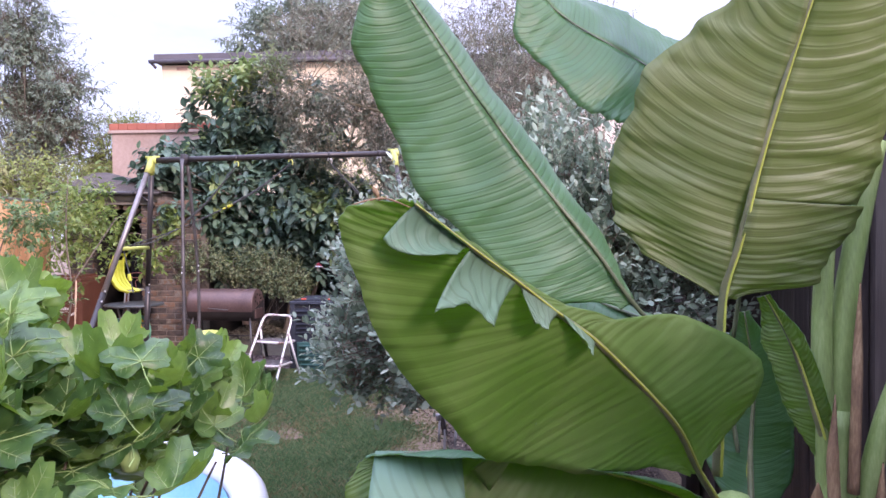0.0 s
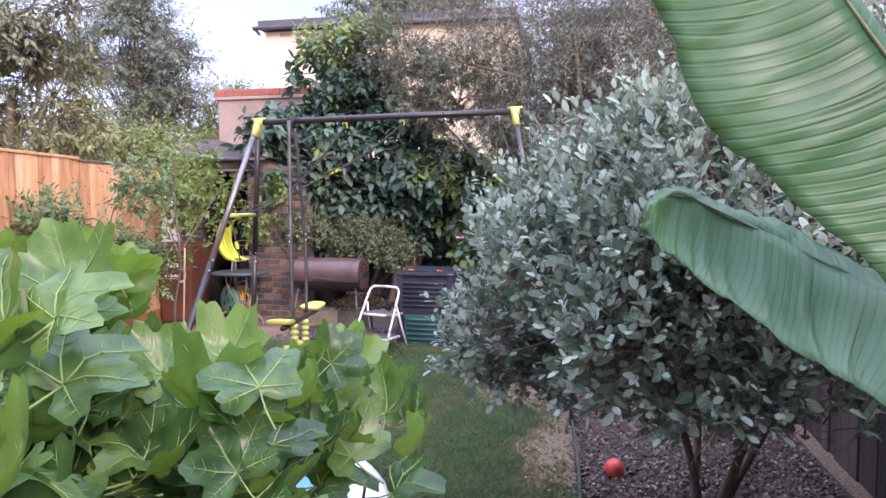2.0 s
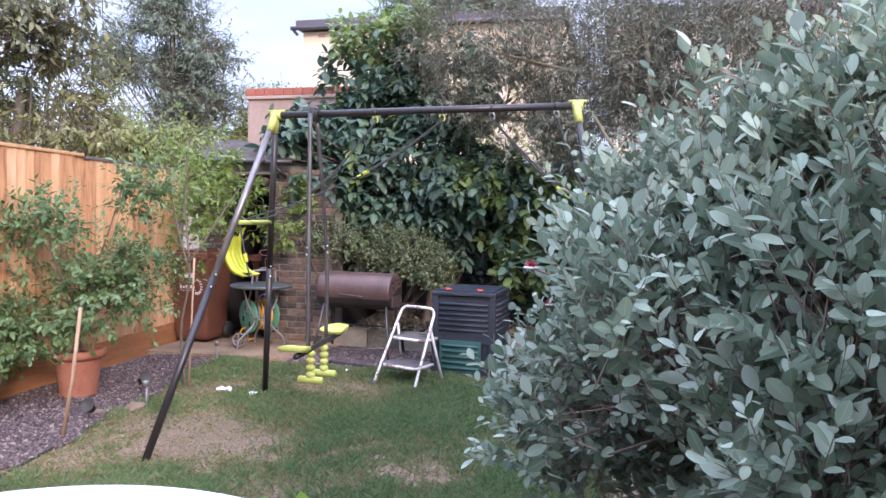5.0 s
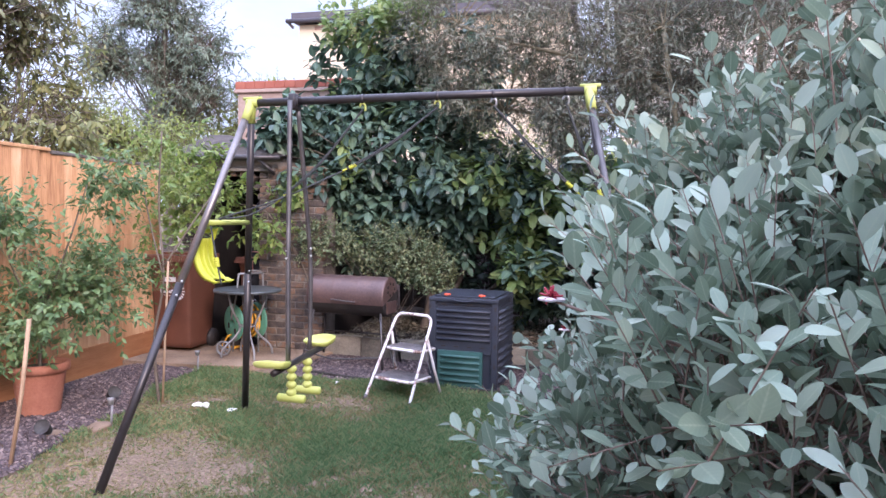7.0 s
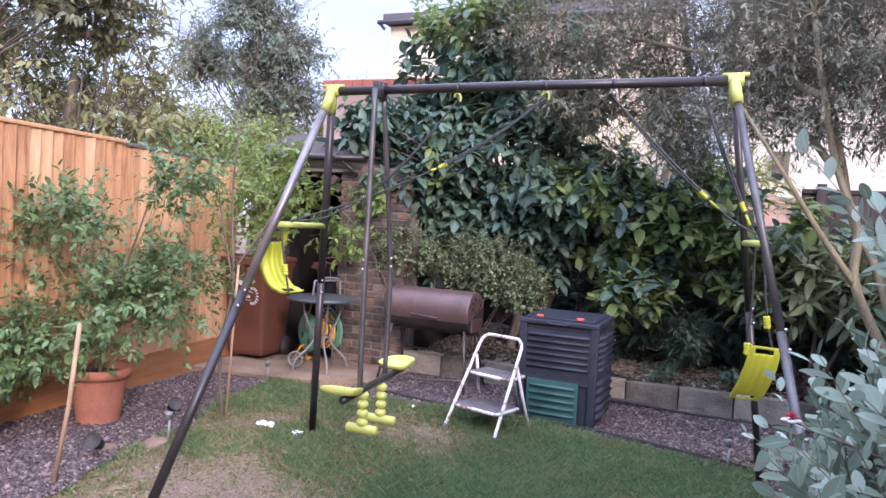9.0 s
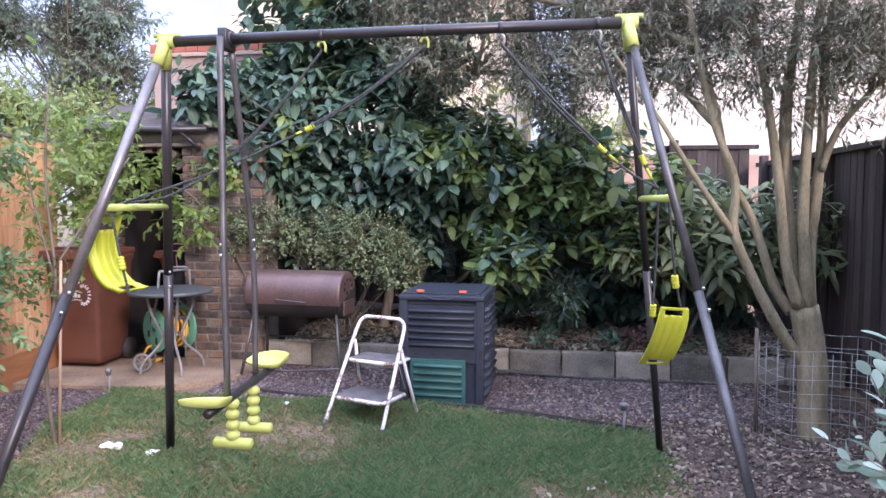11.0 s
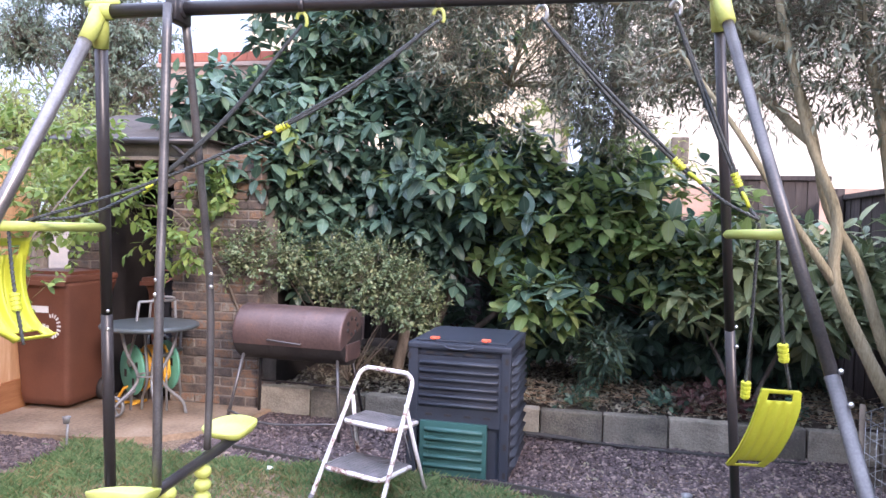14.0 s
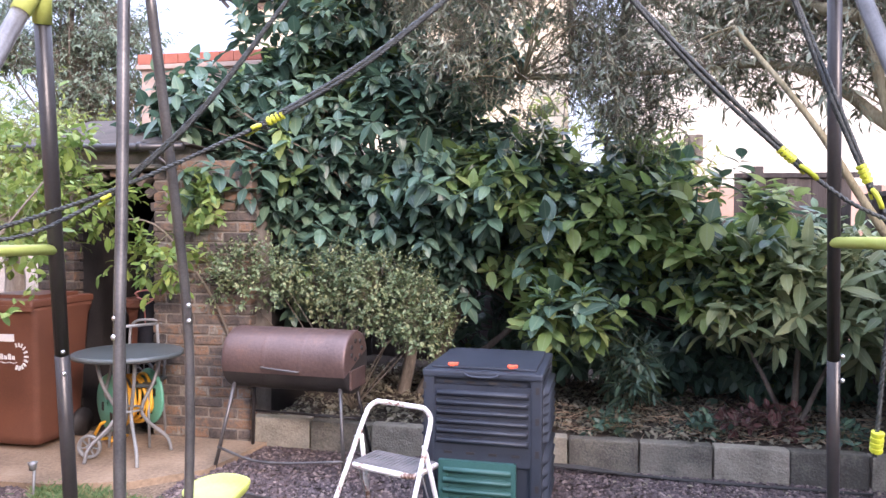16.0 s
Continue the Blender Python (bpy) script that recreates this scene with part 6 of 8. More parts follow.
# ---------------------------------------------------------------- pool and small garden things
def paddling_pool():
    p = thing("paddling_pool", "large round inflatable paddling pool with white and blue rings", "paddling pool", (-1.77, 3.88, 0))
    R = 1.1

    def ring(z, r, rad=R):
        return lathe([(rad + r * math.cos(2 * math.pi * k / 14), z + r * 0.95 * math.sin(2 * math.pi * k / 14)) for k in range(15)], 72)

    part("ring", ring(0.09, 0.1), "pool_blue", p, "blue inflated ring")
    part("ring", ring(0.245, 0.1), "pool_blue", p, "bright blue inflated ring")
    part("ring", ring(0.375, 0.085), "pool_white", p, "white inflated top ring")
    part("liner", lathe([(0.0, 0.03), (0.9, 0.03), (0.99, 0.05), (1.0, 0.3), (1.01, 0.37)], 72), "pool_cyan", p, "pale blue pool liner")


def terracotta_pot():
    p = thing("plant_pot", "large terracotta pot on the slate gravel", "plant pot", (-4.5, 7.47, 0.0))
    part("pot", lathe([(0.0, 0.0), (0.135, 0.0), (0.14, 0.02), (0.18, 0.31), (0.18, 0.33), (0.208, 0.335), (0.213, 0.36), (0.21, 0.395), (0.19, 0.4), (0.18, 0.38), (0.172, 0.34), (0.0, 0.335)], 44), "terracotta", p)
    part("compost", lathe([(0.0, 0.36), (0.1, 0.365), (0.178, 0.35)], 24), "soil", p, "dark potting compost")


def second_pot():
    p = thing("plant_pot", "terracotta pot of low green plants by the fence", "plant pot", (-4.66, 6.62, 0.0))
    part("pot", lathe([(0.0, 0.0), (0.115, 0.0), (0.12, 0.02), (0.155, 0.24), (0.155, 0.26), (0.178, 0.264), (0.182, 0.28), (0.18, 0.31), (0.162, 0.315), (0.155, 0.3), (0.148, 0.27), (0.0, 0.268)], 40), "terracotta", p)
    part("compost", lathe([(0.0, 0.285), (0.1, 0.29), (0.153, 0.278)], 24), "soil", p, "dark potting compost")


def canes():
    c = thing("bamboo_cane", "leaning bamboo cane beside the terracotta pot", "cane", (0, 0, 0), group="bamboo canes")
    part("stick", tube([(-3.78, 6.5, -0.05), (-3.7, 6.52, 0.45), (-3.62, 6.5, 0.9)], 0.012, 8), "cane", c)
    c = thing("bamboo_cane", "thin bamboo cane staking the young tree", "cane", (0, 0, 0), group="bamboo canes")
    part("stick", tube([(-3.82, 8.0, -0.05), (-3.78, 8.02, 1.15)], 0.009, 8), "cane", c)


def spotlights():
    for at, rz in (((-3.92, 6.92, 0.0), 20), ((-4.13, 7.8, 0.0), 60)):
        s = thing("garden_spotlight", "small black garden spotlight on a spike", "garden light", at, rz, "garden spotlights")
        part("spike", tube([(0, 0, -0.04), (0, 0, 0.07)], 0.006, 8), "edging", s)
        bm = lathe([(0.0, -0.05), (0.03, -0.05), (0.045, 0.05), (0.05, 0.055), (0.042, 0.045), (0.0, 0.04)], 18)
        bmesh.ops.transform(bm, matrix=Matrix.Translation((0, 0, 0.1)) @ pose(0, 0, 0, 60, 0, 0), verts=bm.verts[:])
        part("lamp_head", bm, "edging", s)
    for at in ((-4.2, 9.05, 0), (-0.35, 8.72, 0), (-0.03, 6.47, 0), (0.1, 6.35, 0), (-3.75, 7.33, 0)):
        s = thing("solar_light", "slim metal solar stake light", "garden light", at, 0, "solar stake lights")
        part("stake", tube([(0, 0, -0.03), (0.01, 0, 0.17)], 0.008, 8), "tube_grey", s)
        bm = lathe([(0.0, 0.17), (0.018, 0.17), (0.022, 0.2), (0.028, 0.215), (0.0, 0.222)], 16)
        part("head", bm, "tube_grey", s)


def small_things():
    b = thing("toy_ball", "small red toy ball on the slate chippings", "ball", (0.25, 5.72, 0.06))
    bm = bmesh.new()
    bmesh.ops.create_uvsphere(bm, u_segments=20, v_segments=12, radius=0.055)
    part("ball", bm, "red_ball", b)
    rng = random.Random(9)
    for at, s in (((-3.8, 7.27, 0.015), 0.09), ((-3.99, 7.05, 0.01), 0.07), ((-4.12, 8.5, 0.01), 0.08)):
        st = thing("edging_stone", "rough brown stone at the lawn edge", "stone", at, rng.uniform(0, 360), "stones at the lawn edge")
        bm = bmesh.new()
        bmesh.ops.create_icosphere(bm, subdivisions=3, radius=s)
        for v in bm.verts:
            v.co *= 1 + 0.35 * noise.noise(v.co * 9 + Vector(at))
            v.co.z *= 0.4
        part("stone", bm, "stone", st, "", False)
    for at, s in (((-3.42, 7.98, 0.025), 0.035), ((-3.14, 7.9, 0.025), 0.04), ((-2.75, 9.02, 0.02), 0.025), ((-3.5, 8.0, 0.02), 0.03)):
        p = thing("paper_scrap", "crumpled white paper scrap on the grass", "litter", at, rng.uniform(0, 360), "paper scraps")
        bm = bmesh.new()
        bmesh.ops.create_icosphere(bm, subdivisions=2, radius=s)
        for v in bm.verts:
            v.co *= 1 + 0.7 * noise.noise(v.co * 40 + Vector(at))
            v.co.z *= 0.5
        part("scrap", bm, "paper", p, "", False)
    h = thing("drip_hose", "dark soaker hose lying along the block wall", "hose")
    bm = bmesh.new()
    for k in range(3):
        bm_tube(bm, spline([(-1.5, 10.15 - k * 0.02, 0.05 + k * 0.012), (-1.1, 10.12 - k * 0.025, 0.06), (-0.75, 10.08, 0.04), (-0.2, 10.06 + k * 0.01, 0.03), (0.6, 10.05, 0.03)], 6), 0.009, 6)
    part("hose", bm, "edging", h)


def wire_guard():
    g = thing("wire_guard", "rusty wire mesh guard round the olive trunk", "wire guard", (0.86, 8.85, 0))
    bm = bmesh.new()
    R = 0.36
    for k in range(22):
        a = 2 * math.pi * k / 22
        bm_tube(bm, [(R * math.cos(a), R * math.sin(a), 0), (R * math.cos(a), R * math.sin(a), 0.62)], 0.0018, 4)
    for j in range(8):
        z = 0.03 + j * 0.085
        bm_tube(bm, [(R * math.cos(2 * math.pi * k / 40), R * math.sin(2 * math.pi * k / 40), z + 0.012 * math.sin(k * 0.7)) for k in range(41)], 0.0018, 4)
    part("mesh", bm, "wire", g)
    part("stake", tube([(-0.36, 0.02, -0.05), (-0.37, 0.02, 0.7)], 0.014, 8), "twig_brown", g, "wooden stake")


paddling_pool()
terracotta_pot()
second_pot()
canes()
spotlights()
small_things()
wire_guard()


# ---------------------------------------------------------------- plants
OVAL = leaf_shape(1.0, 0.52, 0.24, 0.05, 6, 0.95, 0.66, 1.4)
BROAD = leaf_shape(1.0, 0.5, 0.2, 0.2, 6, 0.5, 0.8)
LEAFLET = leaf_shape(1.0, 0.46, 0.2, 0.18, 4, 0.6)
FAR = leaf_shape(1.0, 0.36, 0.15, 0.25, 3, 0.4)
OLIVE = leaf_shape(1.0, 0.2, 0.1, 0.12, 2, 0.5)
LANCE = leaf_shape(1.0, 0.3, 0.12, 0.25, 4, 0.3)
NARROW = leaf_shape(1.0, 0.2, 0.1, 0.1, 3, 0.5)
SMALL = leaf_shape(1.0, 0.55, 0.15, 0.1, 3, 0.6)
LONG = leaf_shape(1.0, 0.3, 0.2, 0.35, 5, 0.7)


def limbs(parent, name, lines, mat, n=9, uneven=0.12):
    """Tapered limbs: (points, first radius, last radius)."""
    bm = bmesh.new()
    for pts, r0, r1 in lines:
        p = spline(pts, 5)
        bm_tube(bm, p, [r0 + (r1 - r0) * i / (len(p) - 1) for i in range(len(p))], n, True, uneven)
    return part(name, bm, mat, parent)


def boughs(centre, blobs, rng, each, r0=0.012, rise=0.2):
    """Limbs from a fork out into the blobs."""
    out = []
    c = Vector(centre)
    for b in blobs:
        for _ in range(each):
            d = Vector((rng.gauss(0, 1), rng.gauss(0, 1), rng.gauss(0, 1))).normalized()
            e = Vector(b[:3]) + Vector((d.x * b[3], d.y * b[4], d.z * b[5])) * 0.75
            m = (c + e) / 2 + Vector((rng.gauss(0, 0.1), rng.gauss(0, 0.1), rise * rng.random())) * (e - c).length * 0.5
            out.append(([c, m, e], r0 * rng.uniform(0.7, 1.2), r0 * 0.2))
    return out


def feijoa():
    t = thing("feijoa_shrub", "large shrub with silvery grey-green oval leaves beside the lawn", "shrub", (0.66, 5.3, 0))
    o = (0.66, 5.3, 0)
    rng = random.Random(31)
    base = Vector((0, 0, 0))
    trunks = [([(0, 0, -0.05), (-0.1, -0.1, 0.4), (-0.3, -0.35, 0.9), (-0.6, -0.9, 1.35)], 0.023, 0.009),
              ([(0.05, 0.05, -0.05), (0.15, -0.2, 0.5), (0.1, -0.6, 1.1), (0.0, -1.1, 1.7)], 0.026, 0.009),
              ([(-0.04, 0.02, -0.05), (0.0, 0.3, 0.6), (-0.2, 0.2, 1.2), (-0.3, 0.1, 1.9)], 0.023, 0.009),
              ([(0.02, -0.04, -0.05), (0.35, 0.0, 0.6), (0.55, -0.3, 1.3), (0.6, -0.6, 2.0)], 0.023, 0.009)]
    limbs(t, "trunk", trunks, "bark")
    blobs = [(0.78, 4.65, 1.46, 0.76, 0.92, 0.56), (0.27, 4.3, 1.35, 0.5, 0.6, 0.42), (0.03, 4.7, 1.08, 0.34, 0.5, 0.3), (0.02, 4.5, 1.45, 0.28, 0.32, 0.3), (0.95, 4.2, 1.66, 0.42, 0.4, 0.38), (-0.12, 5.0, 0.93, 0.26, 0.35, 0.24), (1.05, 4.9, 1.9, 0.5, 0.7, 0.5), (0.45, 3.95, 1.15, 0.42, 0.38, 0.32), (0.2, 5.2, 0.88, 0.38, 0.42, 0.22), (-0.1, 4.0, 1.36, 0.2, 0.18, 0.1), (-0.2, 4.2, 1.12, 0.2, 0.22, 0.12), (-0.27, 4.62, 0.92, 0.2, 0.26, 0.12), (0.14, 3.7, 1.2, 0.16, 0.14, 0.12), (0.2, 3.74, 1.42, 0.16, 0.14, 0.1), (0.3, 4.15, 1.68, 0.14, 0.16, 0.14), (-0.16, 4.98, 1.14, 0.15, 0.22, 0.16)]
    loc = [(b[0] - o[0], b[1] - o[1], b[2], *b[3:]) for b in blobs]
    limbs(t, "branchwork", boughs((0, -0.6, 1.0), loc, rng, 6, 0.012), "twig_brown", 6)
    crown(t, "crown", blobs, 11000, 33, "feijoa", 0.0395, OVAL, 0.15, 10, "twig_red", 0.0017, 0.22, 0.4, ("feijoa_young", 0.08, 3), o, up=1.0, out=0.95, jitter=0.45, pair=True, splay=0.92, droop=-0.05, lift=0.35, rough=0.6, clump=2.6, floor=0.3)
    for at in ((-0.4, 4.95, 1.26), (-0.34, 3.95, 1.45)):
        rf = random.Random(int(at[1] * 100))
        bm = bmesh.new()
        for k in range(26):
            d = Vector((rf.gauss(0, 0.6), rf.gauss(-0.3, 0.6), rf.gauss(0.5, 0.5))).normalized() * rf.uniform(0.008, 0.014)
            bm_tube(bm, [Vector((0, 0, 0)), d], [0.0009, 0.0014], 4)
        bl = part("flower", bm, "flower_red", t, "small crimson flower tuft")
        bl.matrix_basis = Matrix.Translation(Vector(at) - Vector(o))
        bm = bmesh.new()
        for k in range(4):
            a = k * 1.57
            bmesh.ops.create_uvsphere(bm, u_segments=8, v_segments=6, radius=0.007, matrix=Matrix.Translation((0.009 * math.cos(a), 0.009 * math.sin(a), -0.003)) @ Matrix.Diagonal((1, 1, 0.4, 1)))
        part("petals", bm, "petal", bl, "fleshy white petals")
        end = Vector((0.32, 0.05, -0.16))
        part("flower_stalk", tube([(0, 0, -0.004), end * 0.45 + Vector((0, 0, 0.02)), end], [0.0016, 0.0025, 0.004], 6), "twig_red", bl)


def laurel_bush():
    """Big dark evergreen behind the barbecue."""
    o = (-2.6, 11.3, 0.15)
    t = thing("laurel_bush", "tall dense dark green broad-leaved evergreen on the raised bed", "shrub", o)
    blobs = [(-3.0, 11.2, 2.2, 1.15, 0.7, 1.2), (-3.1, 11.4, 3.3, 0.75, 0.6, 0.65), (-2.3, 11.4, 3.1, 0.7, 0.6, 0.7), (-2.0, 11.0, 1.8, 0.8, 0.6, 0.7), (-3.9, 11.1, 2.3, 0.5, 0.5, 0.7), (-2.9, 10.9, 1.4, 0.9, 0.4, 0.4), (-3.7, 10.5, 1.95, 0.4, 0.35, 0.4), (-4.0, 10.4, 2.45, 0.45, 0.35, 0.3), (0.5, 11.9, 1.1, 0.8, 0.5, 0.7), (-0.8, 11.9, 1.2, 1.0, 0.5, 0.8), (-2.2, 12.0, 1.2, 1.0, 0.5, 0.9), (0.5, 11.6, 0.6, 0.9, 0.25, 0.4), (-0.7, 11.6, 0.6, 0.9, 0.25, 0.4)]
    rng = random.Random(41)
    loc = [(b[0] - o[0], b[1] - o[1], b[2] - o[2], *b[3:]) for b in blobs]
    limbs(t, "trunk", [([(0, 0, -0.1), (0.1, 0.05, 0.6), (-0.1, 0, 1.4), (-0.3, 0, 2.4)], 0.06, 0.02), ([(0.1, 0, -0.1), (0.5, -0.1, 0.7), (0.7, 0, 1.5)], 0.05, 0.015), ([(0.1, 0, 0), (0.9, 0.0, 0.6), (1.5, -0.1, 1.3)], 0.04, 0.012)], "bark")
    limbs(t, "branchwork", boughs((0, 0, 1.2), loc, rng, 5, 0.016), "twig_brown", 6)
    crown(t, "crown", blobs, 4300, 43, "laurel", 0.155, BROAD, 0.12, 8, "twig_brown", 0.003, 0, 0.35, ("laurel_bright", 0.06), o, up=0.35, out=1.0, splay=1.35, droop=0.35, rough=0.65, freq=2.4, lift=1.4, clump=2.0, floor=0.75)
    # sun on these sprays is put into their share of brighter leaves
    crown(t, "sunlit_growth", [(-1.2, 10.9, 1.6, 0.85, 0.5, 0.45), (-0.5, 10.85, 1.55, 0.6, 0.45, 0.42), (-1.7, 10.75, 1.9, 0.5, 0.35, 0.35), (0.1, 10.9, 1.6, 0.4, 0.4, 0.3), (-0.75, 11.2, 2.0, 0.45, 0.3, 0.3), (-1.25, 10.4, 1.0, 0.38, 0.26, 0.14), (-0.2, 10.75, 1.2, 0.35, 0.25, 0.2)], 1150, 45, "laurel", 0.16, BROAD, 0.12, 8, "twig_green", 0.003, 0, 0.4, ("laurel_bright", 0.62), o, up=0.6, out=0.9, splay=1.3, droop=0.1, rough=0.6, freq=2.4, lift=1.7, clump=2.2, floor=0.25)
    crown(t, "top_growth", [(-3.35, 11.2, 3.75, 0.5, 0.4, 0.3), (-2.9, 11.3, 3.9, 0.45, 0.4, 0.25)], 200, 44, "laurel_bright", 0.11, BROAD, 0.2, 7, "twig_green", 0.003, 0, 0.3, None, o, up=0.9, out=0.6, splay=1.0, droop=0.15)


def loquat():
    o = (0.35, 10.75, 0.15)
    t = thing("loquat_shrub", "shrub with long ribbed olive-green leaves by the far fence", "shrub", o)
    blobs = [(0.35, 10.75, 1.2, 0.6, 0.4, 0.35), (-0.05, 10.65, 1.0, 0.32, 0.25, 0.22), (0.9, 10.9, 1.1, 0.4, 0.4, 0.4), (1.35, 10.7, 1.25, 0.4, 0.35, 0.4), (0.75, 10.55, 1.0, 0.35, 0.25, 0.25)]
    limbs(t, "trunk", [([(0, 0, -0.1), (0.02, 0, 0.5), (0.05, 0, 0.9)], 0.03, 0.01), ([(0, 0, 0), (-0.25, -0.1, 0.5), (-0.4, -0.15, 0.75)], 0.02, 0.008), ([(0, 0, 0), (0.3, 0.1, 0.6), (0.5, 0.15, 0.9)], 0.02, 0.008)], "bark")
    crown(t, "crown", blobs, 260, 52, "loquat", 0.2, LONG, 0.14, 8, "twig_green", 0.004, 0, 0.4, None, o, up=0.8, out=0.7, splay=1.05, droop=0.1)
    t2 = thing("heuchera_clump", "low dark red-leaved plant on the raised bed", "plant", (0.1, 10.5, 0.2))
    crown(t2, "leaves", [(0.1, 10.5, 0.3, 0.3, 0.16, 0.09)], 60, 53, "heuchera", 0.07, SMALL, 0.05, 4, "twig_brown", 0.002, 0, 0.2, None, (0.1, 10.5, 0.2), up=0.9)
    t3 = thing("bamboo_clump", "dark narrow-leaved clump behind the compost bin", "plant", (-0.75, 10.75, 0.2))
    crown(t3, "leaves", [(-0.75, 10.85, 0.6, 0.22, 0.16, 0.28)], 150, 54, "laurel", 0.11, NARROW, 0.1, 5, "twig_green", 0.002, 0, 0.2, None, (-0.75, 10.75, 0.2), up=0.2, droop=0.5)
    for x, y, k in ((-0.3, 10.45, 3), (-0.9, 10.42, 4), (0.55, 10.42, 5), (-1.9, 10.5, 6)):
        t4 = thing("ground_cover", "low green plant on the raised bed", "plant", (x, y, 0.2), group="low plants on the raised bed")
        crown(t4, "leaves", [(x, y, 0.27, 0.2, 0.1, 0.06)], 30, 55 + k, "laurel", 0.06, SMALL, 0.06, 4, "twig_green", 0.002, 0, 0.2, None, (x, y, 0.2), up=0.8)


def variegated_shrub():
    o = (-2.75, 10.5, 0.15)
    t = thing("variegated_shrub", "small-leaved cream and green variegated shrub behind the barbecue", "shrub", o)
    blobs = [(-2.5, 10.42, 1.1, 0.42, 0.22, 0.3), (-2.95, 10.5, 1.18, 0.4, 0.22, 0.24), (-2.2, 10.38, 0.92, 0.25, 0.2, 0.28), (-3.45, 10.2, 1.25, 0.38, 0.15, 0.22)]
    rng = random.Random(61)
    limbs(t, "branchwork", boughs((0, 0, 0.1), [(b[0] - o[0], b[1] - o[1], b[2] - o[2], *b[3:]) for b in blobs], rng, 3, 0.006), "twig_brown", 5)
    crown(t, "crown", blobs, 1500, 62, "variegated", 0.034, SMALL, 0.12, 9, "twig_brown", 0.0012, 0, 0.2, None, o, up=0.5, out=0.6, jitter=0.6)


def olive_tree():
    o = (0.86, 8.85, 0)
    t = thing("olive_tree", "multi-stemmed tree with smooth grey bark and narrow grey leaves", "tree", o)
    trunk = [([(-0.01, 0, -0.08), (-0.03, 0.0, 0.2), (-0.04, 0, 0.5), (-0.1, 0, 0.85)], 0.095, 0.085),
             ([(-0.06, 0, 0.45), (-0.22, -0.02, 0.66), (-0.4, -0.03, 0.99), (-0.54, -0.03, 1.32), (-0.54, -0.02, 1.64), (-0.68, 0.0, 2.04), (-0.79, 0.05, 2.57), (-0.85, 0.25, 3.1)], 0.038, 0.016),
             ([(-0.54, -0.03, 1.3), (-0.66, -0.06, 1.47), (-0.81, -0.08, 1.69), (-1.03, -0.1, 2.04), (-1.3, 0.1, 2.5)], 0.024, 0.01),
             ([(-0.16, 0.04, 0.8), (-0.27, 0.06, 0.99), (-0.4, 0.08, 1.39), (-0.55, 0.09, 1.69), (-0.64, 0.1, 2.1), (-0.75, 0.35, 2.7)], 0.034, 0.016),
             ([(-0.14, -0.03, 0.85), (-0.23, -0.04, 1.15), (-0.29, -0.03, 1.69), (-0.38, 0.0, 2.27), (-0.48, 0.1, 2.9)], 0.04, 0.018),
             ([(-0.12, 0.03, 0.85), (-0.2, 0.04, 1.4), (-0.23, 0.05, 2.1), (-0.16, 0.1, 2.65), (-0.1, 0.2, 3.2)], 0.046, 0.022),
             ([(-0.08, -0.02, 0.8), (-0.14, -0.05, 1.4), (-0.12, -0.03, 1.99), (-0.05, 0.05, 2.7), (0.1, 0.1, 3.2)], 0.04, 0.018),
             ([(-0.05, 0.02, 0.7), (-0.07, 0.02, 1.2), (-0.02, 0.03, 1.87), (0.02, 0.1, 2.6), (0.2, 0.2, 3.1)], 0.042, 0.018),
             ([(-0.03, 0.0, 1.7), (0.05, -0.03, 1.95), (0.2, -0.05, 2.15), (0.55, -0.1, 2.6)], 0.026, 0.012),
             ([(-0.66, 0.0, 2.0), (-0.95, 0.5, 2.4), (-1.6, 1.2, 2.55), (-2.4, 1.9, 2.7)], 0.028, 0.01),
             ([(-0.79, 0.05, 2.5), (-1.2, 0.8, 2.9), (-2.2, 1.4, 3.3), (-2.9, 1.7, 3.6)], 0.028, 0.01)]
    limbs(t, "trunk", trunk, "olive_bark", 12, 0.2)
    blobs = [(-0.6, 10.2, 3.4, 0.9, 0.8, 0.8), (-1.5, 10.6, 3.2, 0.8, 0.7, 0.75), (-2.1, 10.7, 3.6, 0.7, 0.6, 0.6), (-1.0, 10.1, 2.6, 0.7, 0.5, 0.4), (0.3, 9.6, 3.4, 0.8, 0.8, 0.7), (1.0, 8.9, 3.5, 0.9, 0.9, 0.7), (1.0, 8.2, 3.0, 0.6, 0.6, 0.5), (-0.2, 9.7, 2.6, 0.5, 0.5, 0.3), (0.4, 10.6, 4.1, 1.2, 1.0, 0.7), (-1.6, 10.8, 4.3, 1.2, 0.9, 0.6), (1.3, 10.0, 2.9, 0.5, 0.6, 0.5), (-1.9, 10.35, 2.75, 0.4, 0.4, 0.3), (0.35, 9.0, 2.55, 0.45, 0.4, 0.35), (0.9, 8.7, 2.4, 0.4, 0.4, 0.3), (1.25, 9.2, 2.3, 0.35, 0.4, 0.4), (-0.1, 9.4, 3.0, 0.6, 0.5, 0.4), (-1.1, 10.3, 2.95, 0.55, 0.4, 0.4), (-0.45, 10.2, 2.95, 0.5, 0.4, 0.4), (-1.35, 10.4, 2.45, 0.35, 0.3, 0.28), (-0.75, 10.3, 2.35, 0.3, 0.3, 0.2)]
    rng = random.Random(71)
    loc = [(b[0] - o[0], b[1] - o[1], b[2] - o[2], *b[3:]) for b in blobs]
    ends = [Vector(q[0][-1]) for q in trunk[1:]]
    lines = []
    for b in loc:
        c = min(ends, key=lambda e: (e - Vector(b[:3])).length)
        lines += boughs(c, [b], rng, 5, 0.009, 0.5)
    limbs(t, "branchwork", lines, "olive_bark", 6)
